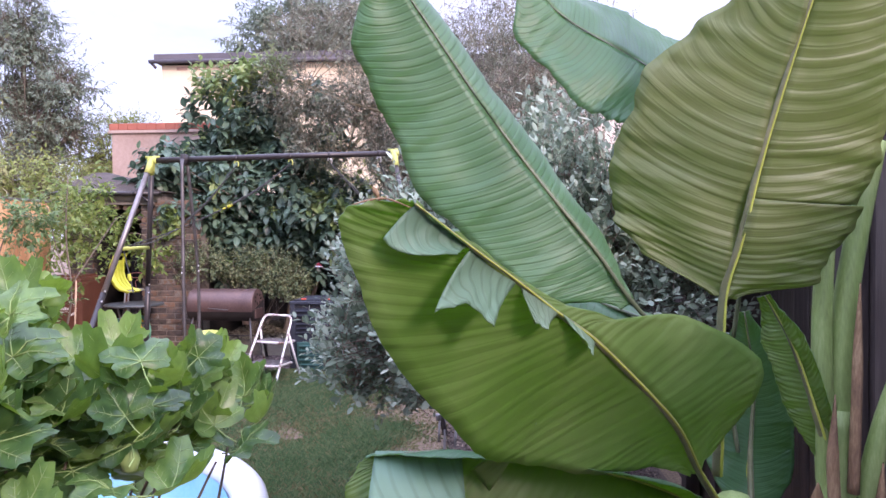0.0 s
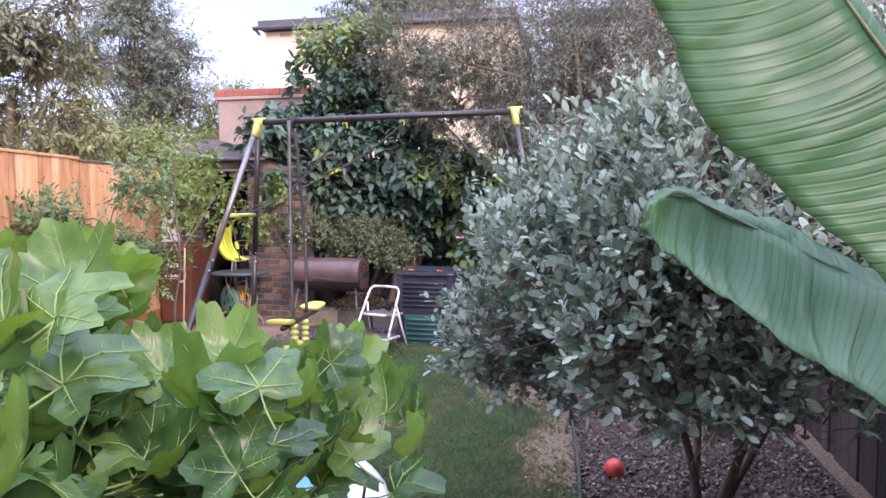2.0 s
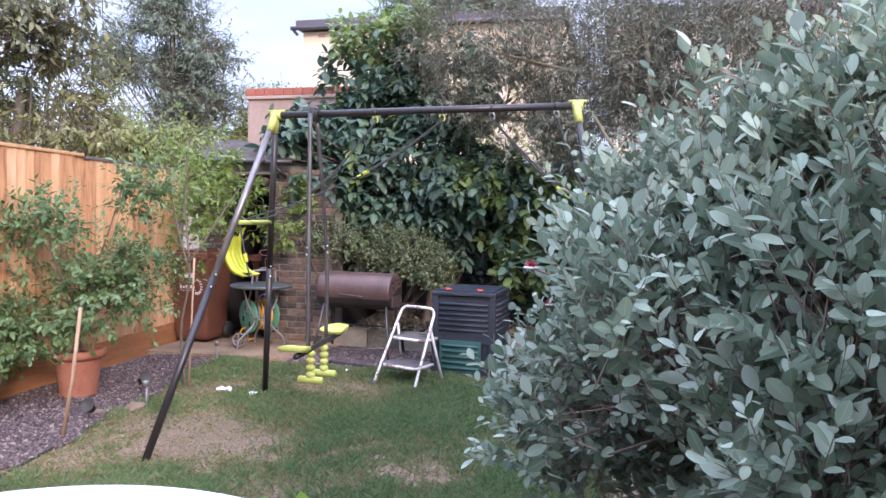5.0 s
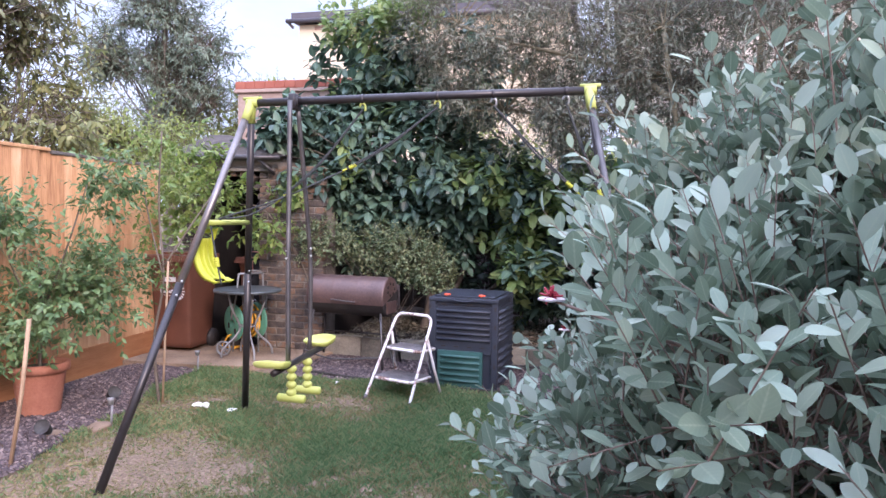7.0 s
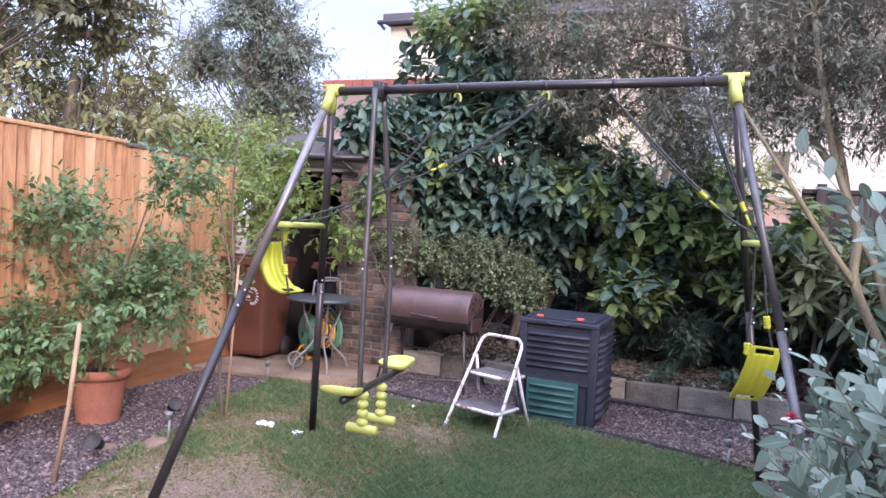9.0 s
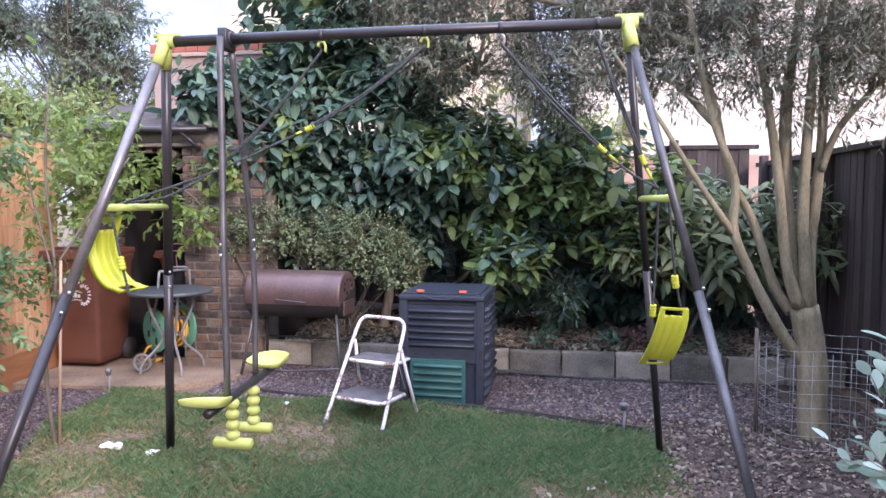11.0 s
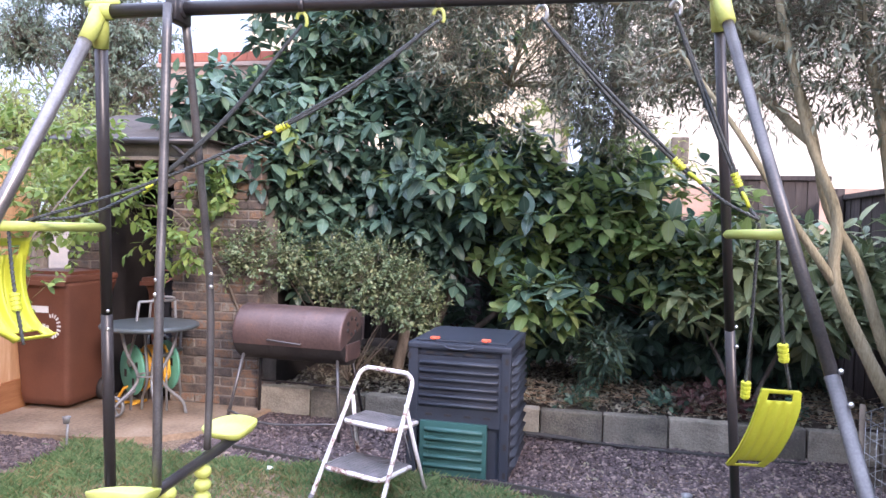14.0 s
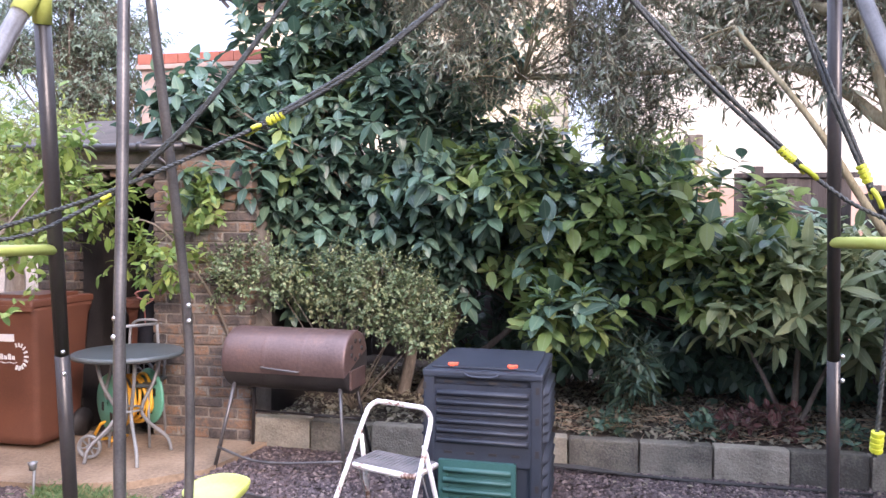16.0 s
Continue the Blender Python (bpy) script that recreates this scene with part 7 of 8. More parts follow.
    crown(t, "crown", blobs, 12500, 72, "olive_leaf", 0.068, OLIVE, 0.22, 9, "twig_brown", 0.002, 0, 0.15, None, o, up=0.1, out=0.5, jitter=0.7, splay=0.8, droop=0.25, clump=1.9, hollow=-0.13)
    sprays = [(0.02, 9.0, 2.32, 0.22, 0.25, 0.16), (0.45, 8.9, 2.3, 0.25, 0.25, 0.16), (0.3, 9.0, 2.68, 0.35, 0.3, 0.16), (-0.5, 9.2, 2.42, 0.3, 0.3, 0.15), (0.85, 8.7, 2.55, 0.35, 0.3, 0.2), (-0.25, 9.2, 2.75, 0.3, 0.3, 0.15), (1.2, 8.6, 2.35, 0.25, 0.3, 0.25), (0.7, 8.75, 2.1, 0.2, 0.2, 0.12)]
    lines = []
    for b in sprays:
        c = Vector((b[0] - o[0], b[1] - o[1], b[2]))
        near = min((Vector(q) for pts, r0, r1 in trunk for q in pts if q[2] < b[2] + 0.1), key=lambda q: (q - c).length)
        limbs(t, "branch", boughs(near, [(*c, *b[3:])], rng, 3, 0.006, 0.4), "olive_bark", 6)
    crown(t, "low_sprays", sprays, 520, 73, "olive_leaf", 0.066, OLIVE, 0.2, 9, "twig_brown", 0.002, 0, 0.1, None, o, up=0.0, out=0.7, jitter=0.7, splay=0.8, droop=0.3)


def potted_tree():
    o = (-4.5, 7.47, 0.34)
    t = thing("citrus_tree", "young leafy tree growing in the terracotta pot", "tree", o)
    limbs(t, "trunk", [([(0, 0, -0.03), (0.02, 0, 0.4), (0.0, 0, 0.8)], 0.016, 0.009), ([(0.01, 0, 0.4), (0.2, 0.05, 0.9), (0.35, 0.1, 1.4)], 0.01, 0.005), ([(0.01, 0, 0.35), (-0.15, -0.1, 0.8), (-0.2, -0.1, 1.2)], 0.009, 0.004)], "twig_brown")
    blobs = [(-4.45, 7.5, 0.95, 0.5, 0.42, 0.4), (-4.7, 7.3, 1.4, 0.25, 0.25, 0.3), (-4.1, 7.75, 1.0, 0.35, 0.3, 0.3), (-4.05, 7.7, 1.75, 0.2, 0.2, 0.22), (-4.6, 7.2, 0.65, 0.35, 0.3, 0.22), (-4.75, 7.0, 0.55, 0.3, 0.3, 0.2)]
    rng = random.Random(81)
    limbs(t, "branchwork", boughs((0, 0, 0.3), [(b[0] - o[0], b[1] - o[1], b[2] - o[2], *b[3:]) for b in blobs], rng, 4, 0.006), "twig_green", 5)
    crown(t, "crown", blobs, 980, 82, "citrus", 0.058, LEAFLET, 0.19, 10, "twig_green", 0.0015, 0, 0.2, None, o, up=0.3, out=0.9, jitter=0.5, rough=0.6, clump=3.0, hollow=-0.2)


def young_trees():
    o = (-3.86, 8.02, 0)
    t = thing("young_tree", "thin young tree with bright green narrow leaves staked in the gravel", "tree", o)
    limbs(t, "trunk", [([(0.0, 0, -0.05), (-0.05, 0, 0.5), (0.0, 0.05, 1.0), (-0.08, 0.1, 1.6), (-0.05, 0.1, 2.2)], 0.014, 0.006), ([(0, 0.05, 1.0), (-0.25, 0.2, 1.5), (-0.4, 0.3, 1.9)], 0.008, 0.004), ([(0, 0.05, 1.1), (0.2, 0.2, 1.5), (0.3, 0.4, 1.8)], 0.008, 0.004)], "twig_brown")
    blobs = [(-4.1, 8.35, 1.75, 0.35, 0.35, 0.35), (-4.35, 8.5, 1.5, 0.3, 0.3, 0.25), (-3.85, 8.5, 1.55, 0.28, 0.3, 0.3), (-4.0, 8.3, 2.2, 0.22, 0.22, 0.2), (-4.5, 8.7, 1.95, 0.3, 0.3, 0.28), (-4.0, 8.4, 1.15, 0.2, 0.2, 0.15)]
    crown(t, "crown", blobs, 130, 92, "sapling", 0.058, LEAFLET, 0.2, 9, "twig_green", 0.0015, 0, 0.2, None, o, up=0.4, out=0.8, jitter=0.5, rough=0.6)
    o = (-4.0, 9.7, 0.05)
    t = thing("climber", "bright green leafy climber hanging at the brick opening", "climber", o)
    limbs(t, "stem", [([(0.45, 0.55, -0.05), (0.4, 0.5, 0.8), (0.0, 0.35, 1.5), (-0.3, 0.2, 1.6)], 0.012, 0.005)], "twig_brown")
    blobs = [(-4.35, 9.75, 1.75, 0.28, 0.2, 0.25), (-4.0, 9.95, 1.35, 0.28, 0.16, 0.2), (-4.75, 9.6, 1.6, 0.3, 0.25, 0.3), (-4.6, 9.6, 2.1, 0.3, 0.25, 0.25), (-3.75, 10.1, 1.72, 0.22, 0.14, 0.12)]
    crown(t, "leaves", blobs, 270, 94, "sapling", 0.08, LEAFLET, 0.15, 7, "twig_green", 0.0015, 0, 0.2, None, o, up=0.2, out=0.6, droop=0.3)
    o = (-4.75, 6.3, 0)
    t = thing("fence_plants", "bushy green plants at the foot of the fence", "shrub", o)
    crown(t, "leaves", [(-4.66, 6.62, 0.42, 0.2, 0.22, 0.13), (-4.7, 5.6, 0.35, 0.25, 0.4, 0.3), (-4.8, 7.05, 0.5, 0.12, 0.2, 0.3)], 240, 95, "sapling", 0.06, LANCE, 0.15, 7, "twig_green", 0.0015, 0, 0.2, None, o, up=0.7)


def far_tree(name, label, o, top, blobs, count, seed, mat, leaf, shape=FAR, twig="twig_brown", spread=0.5, **kw):
    t = thing(name, label, "tree", o)
    rng = random.Random(seed)
    h = top - o[2]
    limbs(t, "trunk", [([(0, 0, -0.2), (0.1, 0.05, h * 0.3), (-0.05, 0, h * 0.6), (0, 0, h * 0.85)], 0.16, 0.04)], "bark")
    loc = [(b[0] - o[0], b[1] - o[1], b[2] - o[2], *b[3:]) for b in blobs]
    limbs(t, "branchwork", boughs((0, 0, h * 0.4), loc, rng, 4, 0.055 * spread), "bark", 6)
    crown(t, "crown", blobs, count, seed + 1, mat, leaf, shape, spread, 11, twig, 0.006, 0, 0.2, None, o, up=0.1, out=0.7, jitter=0.5, rough=0.75, freq=2.6, clump=1.3, droop=0.45, hollow=0.0, **kw)


def far_trees():
    far_tree("ash_tree", "tall airy ash tree beyond the fence", (-10.3, 17.0, 0), 7.6, [(-10.5, 17.0, 5.75, 0.85, 0.9, 1.0), (-10.4, 17.0, 6.9, 0.7, 0.8, 0.8), (-11.6, 17.0, 5.2, 0.6, 0.7, 0.55), (-11.95, 17.0, 4.95, 0.45, 0.5, 0.3), (-9.35, 17.0, 5.3, 0.6, 0.7, 0.65), (-8.95, 17.1, 5.0, 0.35, 0.4, 0.5), (-10.25, 17.0, 4.5, 1.1, 0.9, 0.7), (-10.2, 17.0, 3.7, 1.0, 0.8, 0.45), (-9.2, 17.0, 3.9, 0.6, 0.7, 0.6)], 4600, 101, "ash_tree", 0.1)
    far_tree("plum_tree", "broad tree with yellowing leaves beyond the fence", (-6.5, 8.9, 0), 3.3, [(-5.72, 8.8, 2.6, 0.5, 0.5, 0.55), (-6.1, 8.7, 3.1, 0.5, 0.5, 0.45), (-6.5, 9.3, 2.6, 0.8, 0.7, 0.7), (-6.6, 7.9, 2.35, 0.9, 0.7, 0.5), (-7.4, 8.8, 2.7, 0.9, 0.8, 0.7)], 1900, 103, "plum_tree", 0.09, spread=0.3)
    far_tree("walnut_tree", "dark leafy tree beyond the fence", (-7.2, 7.7, 0), 4.8, [(-6.6, 8.1, 3.6, 0.8, 0.8, 0.7), (-7.3, 7.4, 4.2, 1.1, 1.0, 0.9), (-5.85, 8.75, 3.85, 0.6, 0.5, 0.45), (-6.2, 8.7, 3.4, 0.5, 0.5, 0.35), (-7.8, 8.6, 3.3, 1.0, 0.9, 0.9), (-8.0, 6.6, 3.6, 1.2, 1.2, 1.2)], 2900, 105, "walnut", 0.095, spread=0.3)
    far_tree("lime_tree", "rounded yellow-green tree in the next garden", (-10.2, 19.5, 0), 4.2, [(-9.3, 18.5, 3.8, 0.7, 0.7, 0.65), (-8.6, 18.4, 4.1, 0.6, 0.6, 0.5), (-8.4, 18.3, 3.2, 0.8, 0.8, 0.9), (-9.6, 18.5, 3.0, 0.8, 0.7, 0.7)], 1500, 107, "lime_tree", 0.12)
    far_tree("lime_tree", "olive-green shrubby tree behind the fence", (-8.5, 13.5, 0), 3.2, [(-8.4, 13.5, 2.75, 0.7, 0.6, 0.6), (-9.2, 13.5, 2.6, 0.6, 0.6, 0.55), (-7.6, 13.5, 2.45, 0.6, 0.6, 0.45), (-7.0, 13.2, 2.2, 0.5, 0.5, 0.4)], 1500, 109, "lime_tree", 0.1)
    far_tree("lime_tree", "sunlit yellow-green shrub beyond the far fence", (-1.2, 14.0, 0), 3.0, [(-1.2, 13.7, 2.6, 0.7, 0.4, 0.6), (-0.5, 13.8, 2.2, 0.6, 0.4, 0.4), (-2.0, 13.7, 2.4, 0.6, 0.4, 0.5)], 520, 113, "lime_tree", 0.12)
    far_tree("oak_tree", "large tree rising behind the cream house", (-7.5, 30.0, 0), 11.0, [(-8.6, 30.0, 9.6, 1.6, 1.4, 1.4), (-7.0, 30.0, 10.2, 1.7, 1.4, 1.6), (-5.2, 30.0, 10.2, 1.6, 1.4, 1.5)], 3000, 111, "ash_tree", 0.22)


def fig_leaf_mesh(seed):
    """Five-lobed leaf, stalk at the origin, along +x, with raised pale veins."""
    rng = random.Random(seed)
    bm = bmesh.new()
    uvl = bm.loops.layers.uv.new("blade")
    lobes = [(0, 1.0, 0.46), (0.88, 0.92, 0.44), (-0.88, 0.92, 0.44), (1.8, 0.66, 0.52), (-1.8, 0.66, 0.52)]
    rim = []
    N = 64
    for k in range(N):
        a = -math.pi + 2 * math.pi * k / N
        r = 0.16
        for la, lr, lw in lobes:
            q = (a - la) / lw
            r = max(r, lr * (0.56 + 0.44 * math.exp(-abs(q) ** 4.0)) if abs(q) < 2.4 else 0.0)
        if abs(a) > 2.5:
            r = 0.14 + 0.3 * max(0, (2.95 - abs(a)))
        r *= 1 + 0.05 * math.sin(a * 17 + seed) + rng.uniform(-0.025, 0.025)
        rim.append((a, r))

    curl = (-0.4, 0.28, -0.15, 0.4, -0.3, 0.12)[seed % 6]

    def surf(a, r):
        x, y = 0.22 + r * math.cos(a) * 0.78, r * math.sin(a) * 0.86
        z = 0.3 * abs(y) + curl * r * r * (0.6 + 0.4 * math.cos(a)) + 0.06 * math.sin((5 + seed % 3) * a + seed) * r * r + 0.1 * noise.noise(Vector((x * 2.6, y * 2.6, seed)))
        return Vector((x, y, z))

    rows = []
    for f in (0.2, 0.4, 0.6, 0.8, 1.0):
        rows.append([bm.verts.new(surf(a, r * f)) for a, r in rim])
    c = bm.verts.new(surf(0, 0))
    for j in range(N):
        k = (j + 1) % N
        bm.faces.new((c, rows[0][j], rows[0][k]))
        for p, q in zip(rows, rows[1:]):
            bm.faces.new((p[j], q[j], q[k], p[k]))
    for f in bm.faces:
        f.material_index = 0
        for lp in f.loops:
            lp[uvl].uv = (math.hypot(lp.vert.co.x, lp.vert.co.y), lp.vert.co.y)
    nf = len(bm.faces)
    for la, lr, lw in lobes:
        pts = [surf(la, lr * s * 0.94) + Vector((0, 0, 0.008)) for s in (0, 0.2, 0.4, 0.6, 0.8, 1.0)]
        bm_tube(bm, pts, [0.012, 0.011, 0.009, 0.007, 0.005, 0.002], 5)
        for s in (0.35, 0.55, 0.75):
            for sd in (-1, 1):
                p0 = surf(la, lr * s) + Vector((0, 0, 0.007))
                p1 = surf(la + sd * 0.24 / (0.4 + s), lr * (s + 0.13)) + Vector((0, 0, 0.008))
                bm_tube(bm, [p0, p1], [0.005, 0.002], 4)
    bm_tube(bm, [(-0.38, 0, 0.12), (-0.1, 0, 0.02), surf(0, 0) + Vector((0, 0, -0.002))], [0.014, 0.013, 0.012], 6)
    bm.faces.ensure_lookup_table()
    for i in range(nf, len(bm.faces)):
        bm.faces[i].material_index = 1
    return to_mesh("leaf", bm, ["fig", "fig_vein"])


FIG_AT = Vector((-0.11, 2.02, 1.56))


def fig_bush():
    o = Vector((-0.72, 2.5, 0))
    t = thing("fig_bush", "bushy fig with large lobed green leaves beside the pool", "fig bush", o)
    rng = random.Random(121)
    meshes = [fig_leaf_mesh(k) for k in range(6)]
    tips = []
    stems = []
    ends = [(-0.9, 3.0, 1.5), (-0.78, 2.9, 1.42), (-1.0, 3.15, 1.42), (-0.7, 3.02, 1.32), (-1.15, 2.9, 1.38), (-0.6, 2.8, 1.28), (-0.75, 2.62, 1.32), (-1.3, 3.0, 1.3), (-0.95, 2.6, 1.22), (-1.1, 2.7, 1.15), (-0.65, 2.35, 1.12), (-0.33, 2.5, 1.28), (-0.42, 2.62, 1.22), (-0.27, 2.95, 1.12), (-0.45, 2.9, 1.2), (-0.85, 2.95, 1.42), (-0.95, 2.75, 1.4), (-0.7, 2.45, 1.3), (-0.6, 2.2, 1.22), (-1.1, 2.5, 1.3), (-0.95, 2.2, 1.2), (-0.75, 2.7, 1.1), (-1.2, 2.8, 1.25), (-0.8, 3.1, 1.2), (-0.6, 2.95, 0.95), (-1.0, 2.4, 0.9), (-0.45, 3.09, 1.24), (-0.49, 3.0, 1.2), (-0.36, 3.12, 1.22), (-0.48, 2.96, 1.14), (-0.29, 3.08, 1.2), (-0.42, 2.85, 1.24)]
    for e in ends:
        e = Vector(e)
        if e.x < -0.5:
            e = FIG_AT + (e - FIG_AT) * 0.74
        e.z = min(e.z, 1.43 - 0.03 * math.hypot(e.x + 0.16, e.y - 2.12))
        b = o + Vector((rng.uniform(-0.12, 0.12), rng.uniform(-0.12, 0.12), 0))
        m = (b + e) / 2 + Vector((rng.uniform(-0.15, 0.15), rng.uniform(-0.15, 0.15), 0.05))
        m.z = e.z * 0.5
        k = e + (m - e) * 0.55 + Vector((0, 0, -0.06))
        stems.append(([b - o, m - o, k - o, k + (e - k) * 0.45 - o], 0.007, 0.003))
        tips.append((k, e))
    limbs(t, "branchwork", stems, "twig_brown", 7)
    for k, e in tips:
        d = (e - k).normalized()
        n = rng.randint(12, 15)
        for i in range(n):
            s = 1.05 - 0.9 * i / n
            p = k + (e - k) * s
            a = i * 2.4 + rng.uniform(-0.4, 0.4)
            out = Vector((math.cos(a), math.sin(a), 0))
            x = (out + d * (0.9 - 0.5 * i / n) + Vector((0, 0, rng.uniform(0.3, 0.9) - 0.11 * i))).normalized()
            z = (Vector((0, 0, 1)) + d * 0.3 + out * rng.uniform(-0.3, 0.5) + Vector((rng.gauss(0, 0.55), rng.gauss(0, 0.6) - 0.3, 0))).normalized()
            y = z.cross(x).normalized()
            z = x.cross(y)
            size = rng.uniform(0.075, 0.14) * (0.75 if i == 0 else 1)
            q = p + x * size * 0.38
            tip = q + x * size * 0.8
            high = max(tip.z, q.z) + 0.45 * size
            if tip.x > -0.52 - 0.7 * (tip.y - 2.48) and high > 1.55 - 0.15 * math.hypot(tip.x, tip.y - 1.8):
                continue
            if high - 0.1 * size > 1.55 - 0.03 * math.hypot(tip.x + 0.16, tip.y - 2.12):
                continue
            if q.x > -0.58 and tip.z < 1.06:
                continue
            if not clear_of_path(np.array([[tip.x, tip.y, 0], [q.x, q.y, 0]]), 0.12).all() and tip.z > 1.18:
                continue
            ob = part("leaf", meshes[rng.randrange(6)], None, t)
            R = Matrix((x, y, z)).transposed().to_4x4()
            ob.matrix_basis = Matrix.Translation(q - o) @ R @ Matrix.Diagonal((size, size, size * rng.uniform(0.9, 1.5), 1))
    for p in ((-0.55, 2.45, 1.05), (-0.4, 2.55, 1.12)):
        bm = lathe([(0.0, -0.03), (0.014, -0.025), (0.02, -0.005), (0.012, 0.018), (0.004, 0.028), (0, 0.03)], 12)
        ob = part("fruit", bm, "fig_vein", t, "small unripe green fig")
        ob.matrix_basis = Matrix.Translation(Vector(p) - o)


def banana_blade(rib, face, wl, wr, al, ar, tears=(), ripple=0.006, nu=9, ns=60, seed=0, el=None, er=None, bow=0.012):
    """A banana blade along its rib points. face: way its upper side looks. wl, wr: half widths by place along the rib;
    al, ar: degrees by which each half hangs away from the face, by place. tears: places where a half is split.
    el, er: points of a half's free edge, in place of widths and angles."""
    p = spline(rib, max(4, ns // (len(rib) - 1)))
    n = len(p)
    rng = random.Random(seed)
    bm = bmesh.new()
    uvl = bm.loops.layers.uv.new("blade")
    F = Vector(face).normalized()

    def at(table, s):
        for (s0, v0), (s1, v1) in zip(table, table[1:]):
            if s <= s1:
                k = (s - s0) / (s1 - s0)
                k = k * k * (3 - 2 * k)
                return v0 + (v1 - v0) * k
        return table[-1][1]

    uvs = {}
    for side, wt, at_, edge in ((1, wl, al, el), (-1, wr, ar, er)):
        ep = spline(edge, 16) if edge else None
        prev = None
        flap = 0.0
        for i in range(n):
            s = i / (n - 1)
            tear = any(sd == side and abs(s - ts) < 0.5 / (n - 1) for sd, ts in tears)
            tan = (p[min(i + 1, n - 1)] - p[max(i - 1, 0)]).normalized()
            nor = (F - tan * F.dot(tan)).normalized()
            sd = nor.cross(tan) * side
            for pas in ((0, 1) if tear else (0,)):
                if pas:
                    flap = rng.uniform(-22, 22)
                    prev = None
                row = []
                if ep:
                    k = s * (len(ep) - 1)
                    j0 = min(int(k), len(ep) - 2)
                    e = ep[j0].lerp(ep[j0 + 1], k - j0)
                    w = (e - p[i]).length
                    e = e + (e - p[i]).normalized() * (0.012 * noise.noise(Vector((s * 9, seed, 2.0))) + 0.004 * noise.noise(Vector((s * 40, seed, 2.0))))
                    for j in range(nu + 1):
                        u = j / nu
                        row.append((p[i].lerp(e, u) + nor * bow * math.sin(math.pi * u) * min(1.0, w * 6), u))
                else:
                    w, a0 = at(wt, s), at(at_, s) + flap
                    w *= 1 + 0.05 * noise.noise(Vector((s * 9, seed, side))) + 0.03 * noise.noise(Vector((s * 34, seed, side)))
                    for j in range(nu + 1):
                        u = j / nu
                        a = radians(a0 * (0.35 + 0.65 * u))
                        d = sd * math.cos(a) - nor * math.sin(a)
                        row.append((p[i].copy() if j == 0 else row[-1][0] + d * (w / nu), u))
                vs = []
                for q, u in row:
                    rp = u * (1.15 - 0.5 * u) * ripple * (1.5 * noise.noise(Vector((s * 26, u * 0.9, seed + side * 5))) + 0.55 * noise.noise(Vector((s * 60, u * 1.2, seed + side * 5)))) + ripple * 1.5 * noise.noise(Vector((s * 6, u * 2, seed + side * 3)))
                    v = bm.verts.new(q + nor * rp + tan * ((u ** 1.3) * w * (0.0 if ep else 0.1)))
                    uvs[v] = (s * 6.0, u * 0.3 * side)
                    vs.append(v)
                if prev:
                    for j in range(nu):
                        f = (prev[j], prev[j + 1], vs[j + 1], vs[j])
                        bm.faces.new(f if side < 0 else f[::-1])
                prev = vs
    for f in bm.faces:
        for lp in f.loops:
            lp[uvl].uv = uvs[lp.vert]
    return bm, p


def thicken(ob):
    sol = ob.modifiers.new("thickness", "SOLIDIFY")
    sol.thickness, sol.offset, sol.material_offset, sol.use_rim = 0.0012, -1, 1, True
    return ob


def banana_leaf(parent, o, rib, face, wl, wr, al, ar, tears=(), seed=0, r0=0.013, label="", mat="banana", stalk=None, ripple=0.005, el=None, er=None, bow=0.012, rib_mat="banana_rib", under="banana_under", flank=1):
    rel = [Vector(q) - o for q in rib]
    rl, rr = ([Vector(q) - o for q in e] if e else None for e in (el, er))
    bm, p = banana_blade(rel, face, wl, wr, al, ar, tears, ripple, 10, 150, seed, rl, rr, bow)
    ob = thicken(part("leaf", to_mesh("leaf", bm, [mat, under]), None, parent, label or "broad green banana leaf"))
    full = spline(([Vector(q) - o for q in stalk] + rel[1:]) if stalk else rel, 8)
    m = len(full)
    part("midrib", tube(full, [r0 * (1 - 0.82 * i / (m - 1)) for i in range(m)], 10), rib_mat, ob, "smooth stout midrib")
    if rib_mat == "banana_rib":
        # bright ridge along one flank; the rib's dark olive holds its shadow side
        F = Vector(face).normalized()
        edge = []
        for i, q in enumerate(full):
            tan = (full[min(i + 1, m - 1)] - full[max(i - 1, 0)]).normalized()
            nor = (F - tan * F.dot(tan)).normalized()
            r = r0 * (1 - 0.82 * i / (m - 1))
            edge.append(q - nor * r * 0.72 + nor.cross(tan) * r * 0.7 * flank)
        part("rib_edge", tube(edge, [0.36 * r0 * (1 - 0.82 * i / (m - 1)) for i in range(m)], 7), "rib_edge", ob, "bright yellow-green rib edge")
    return ob


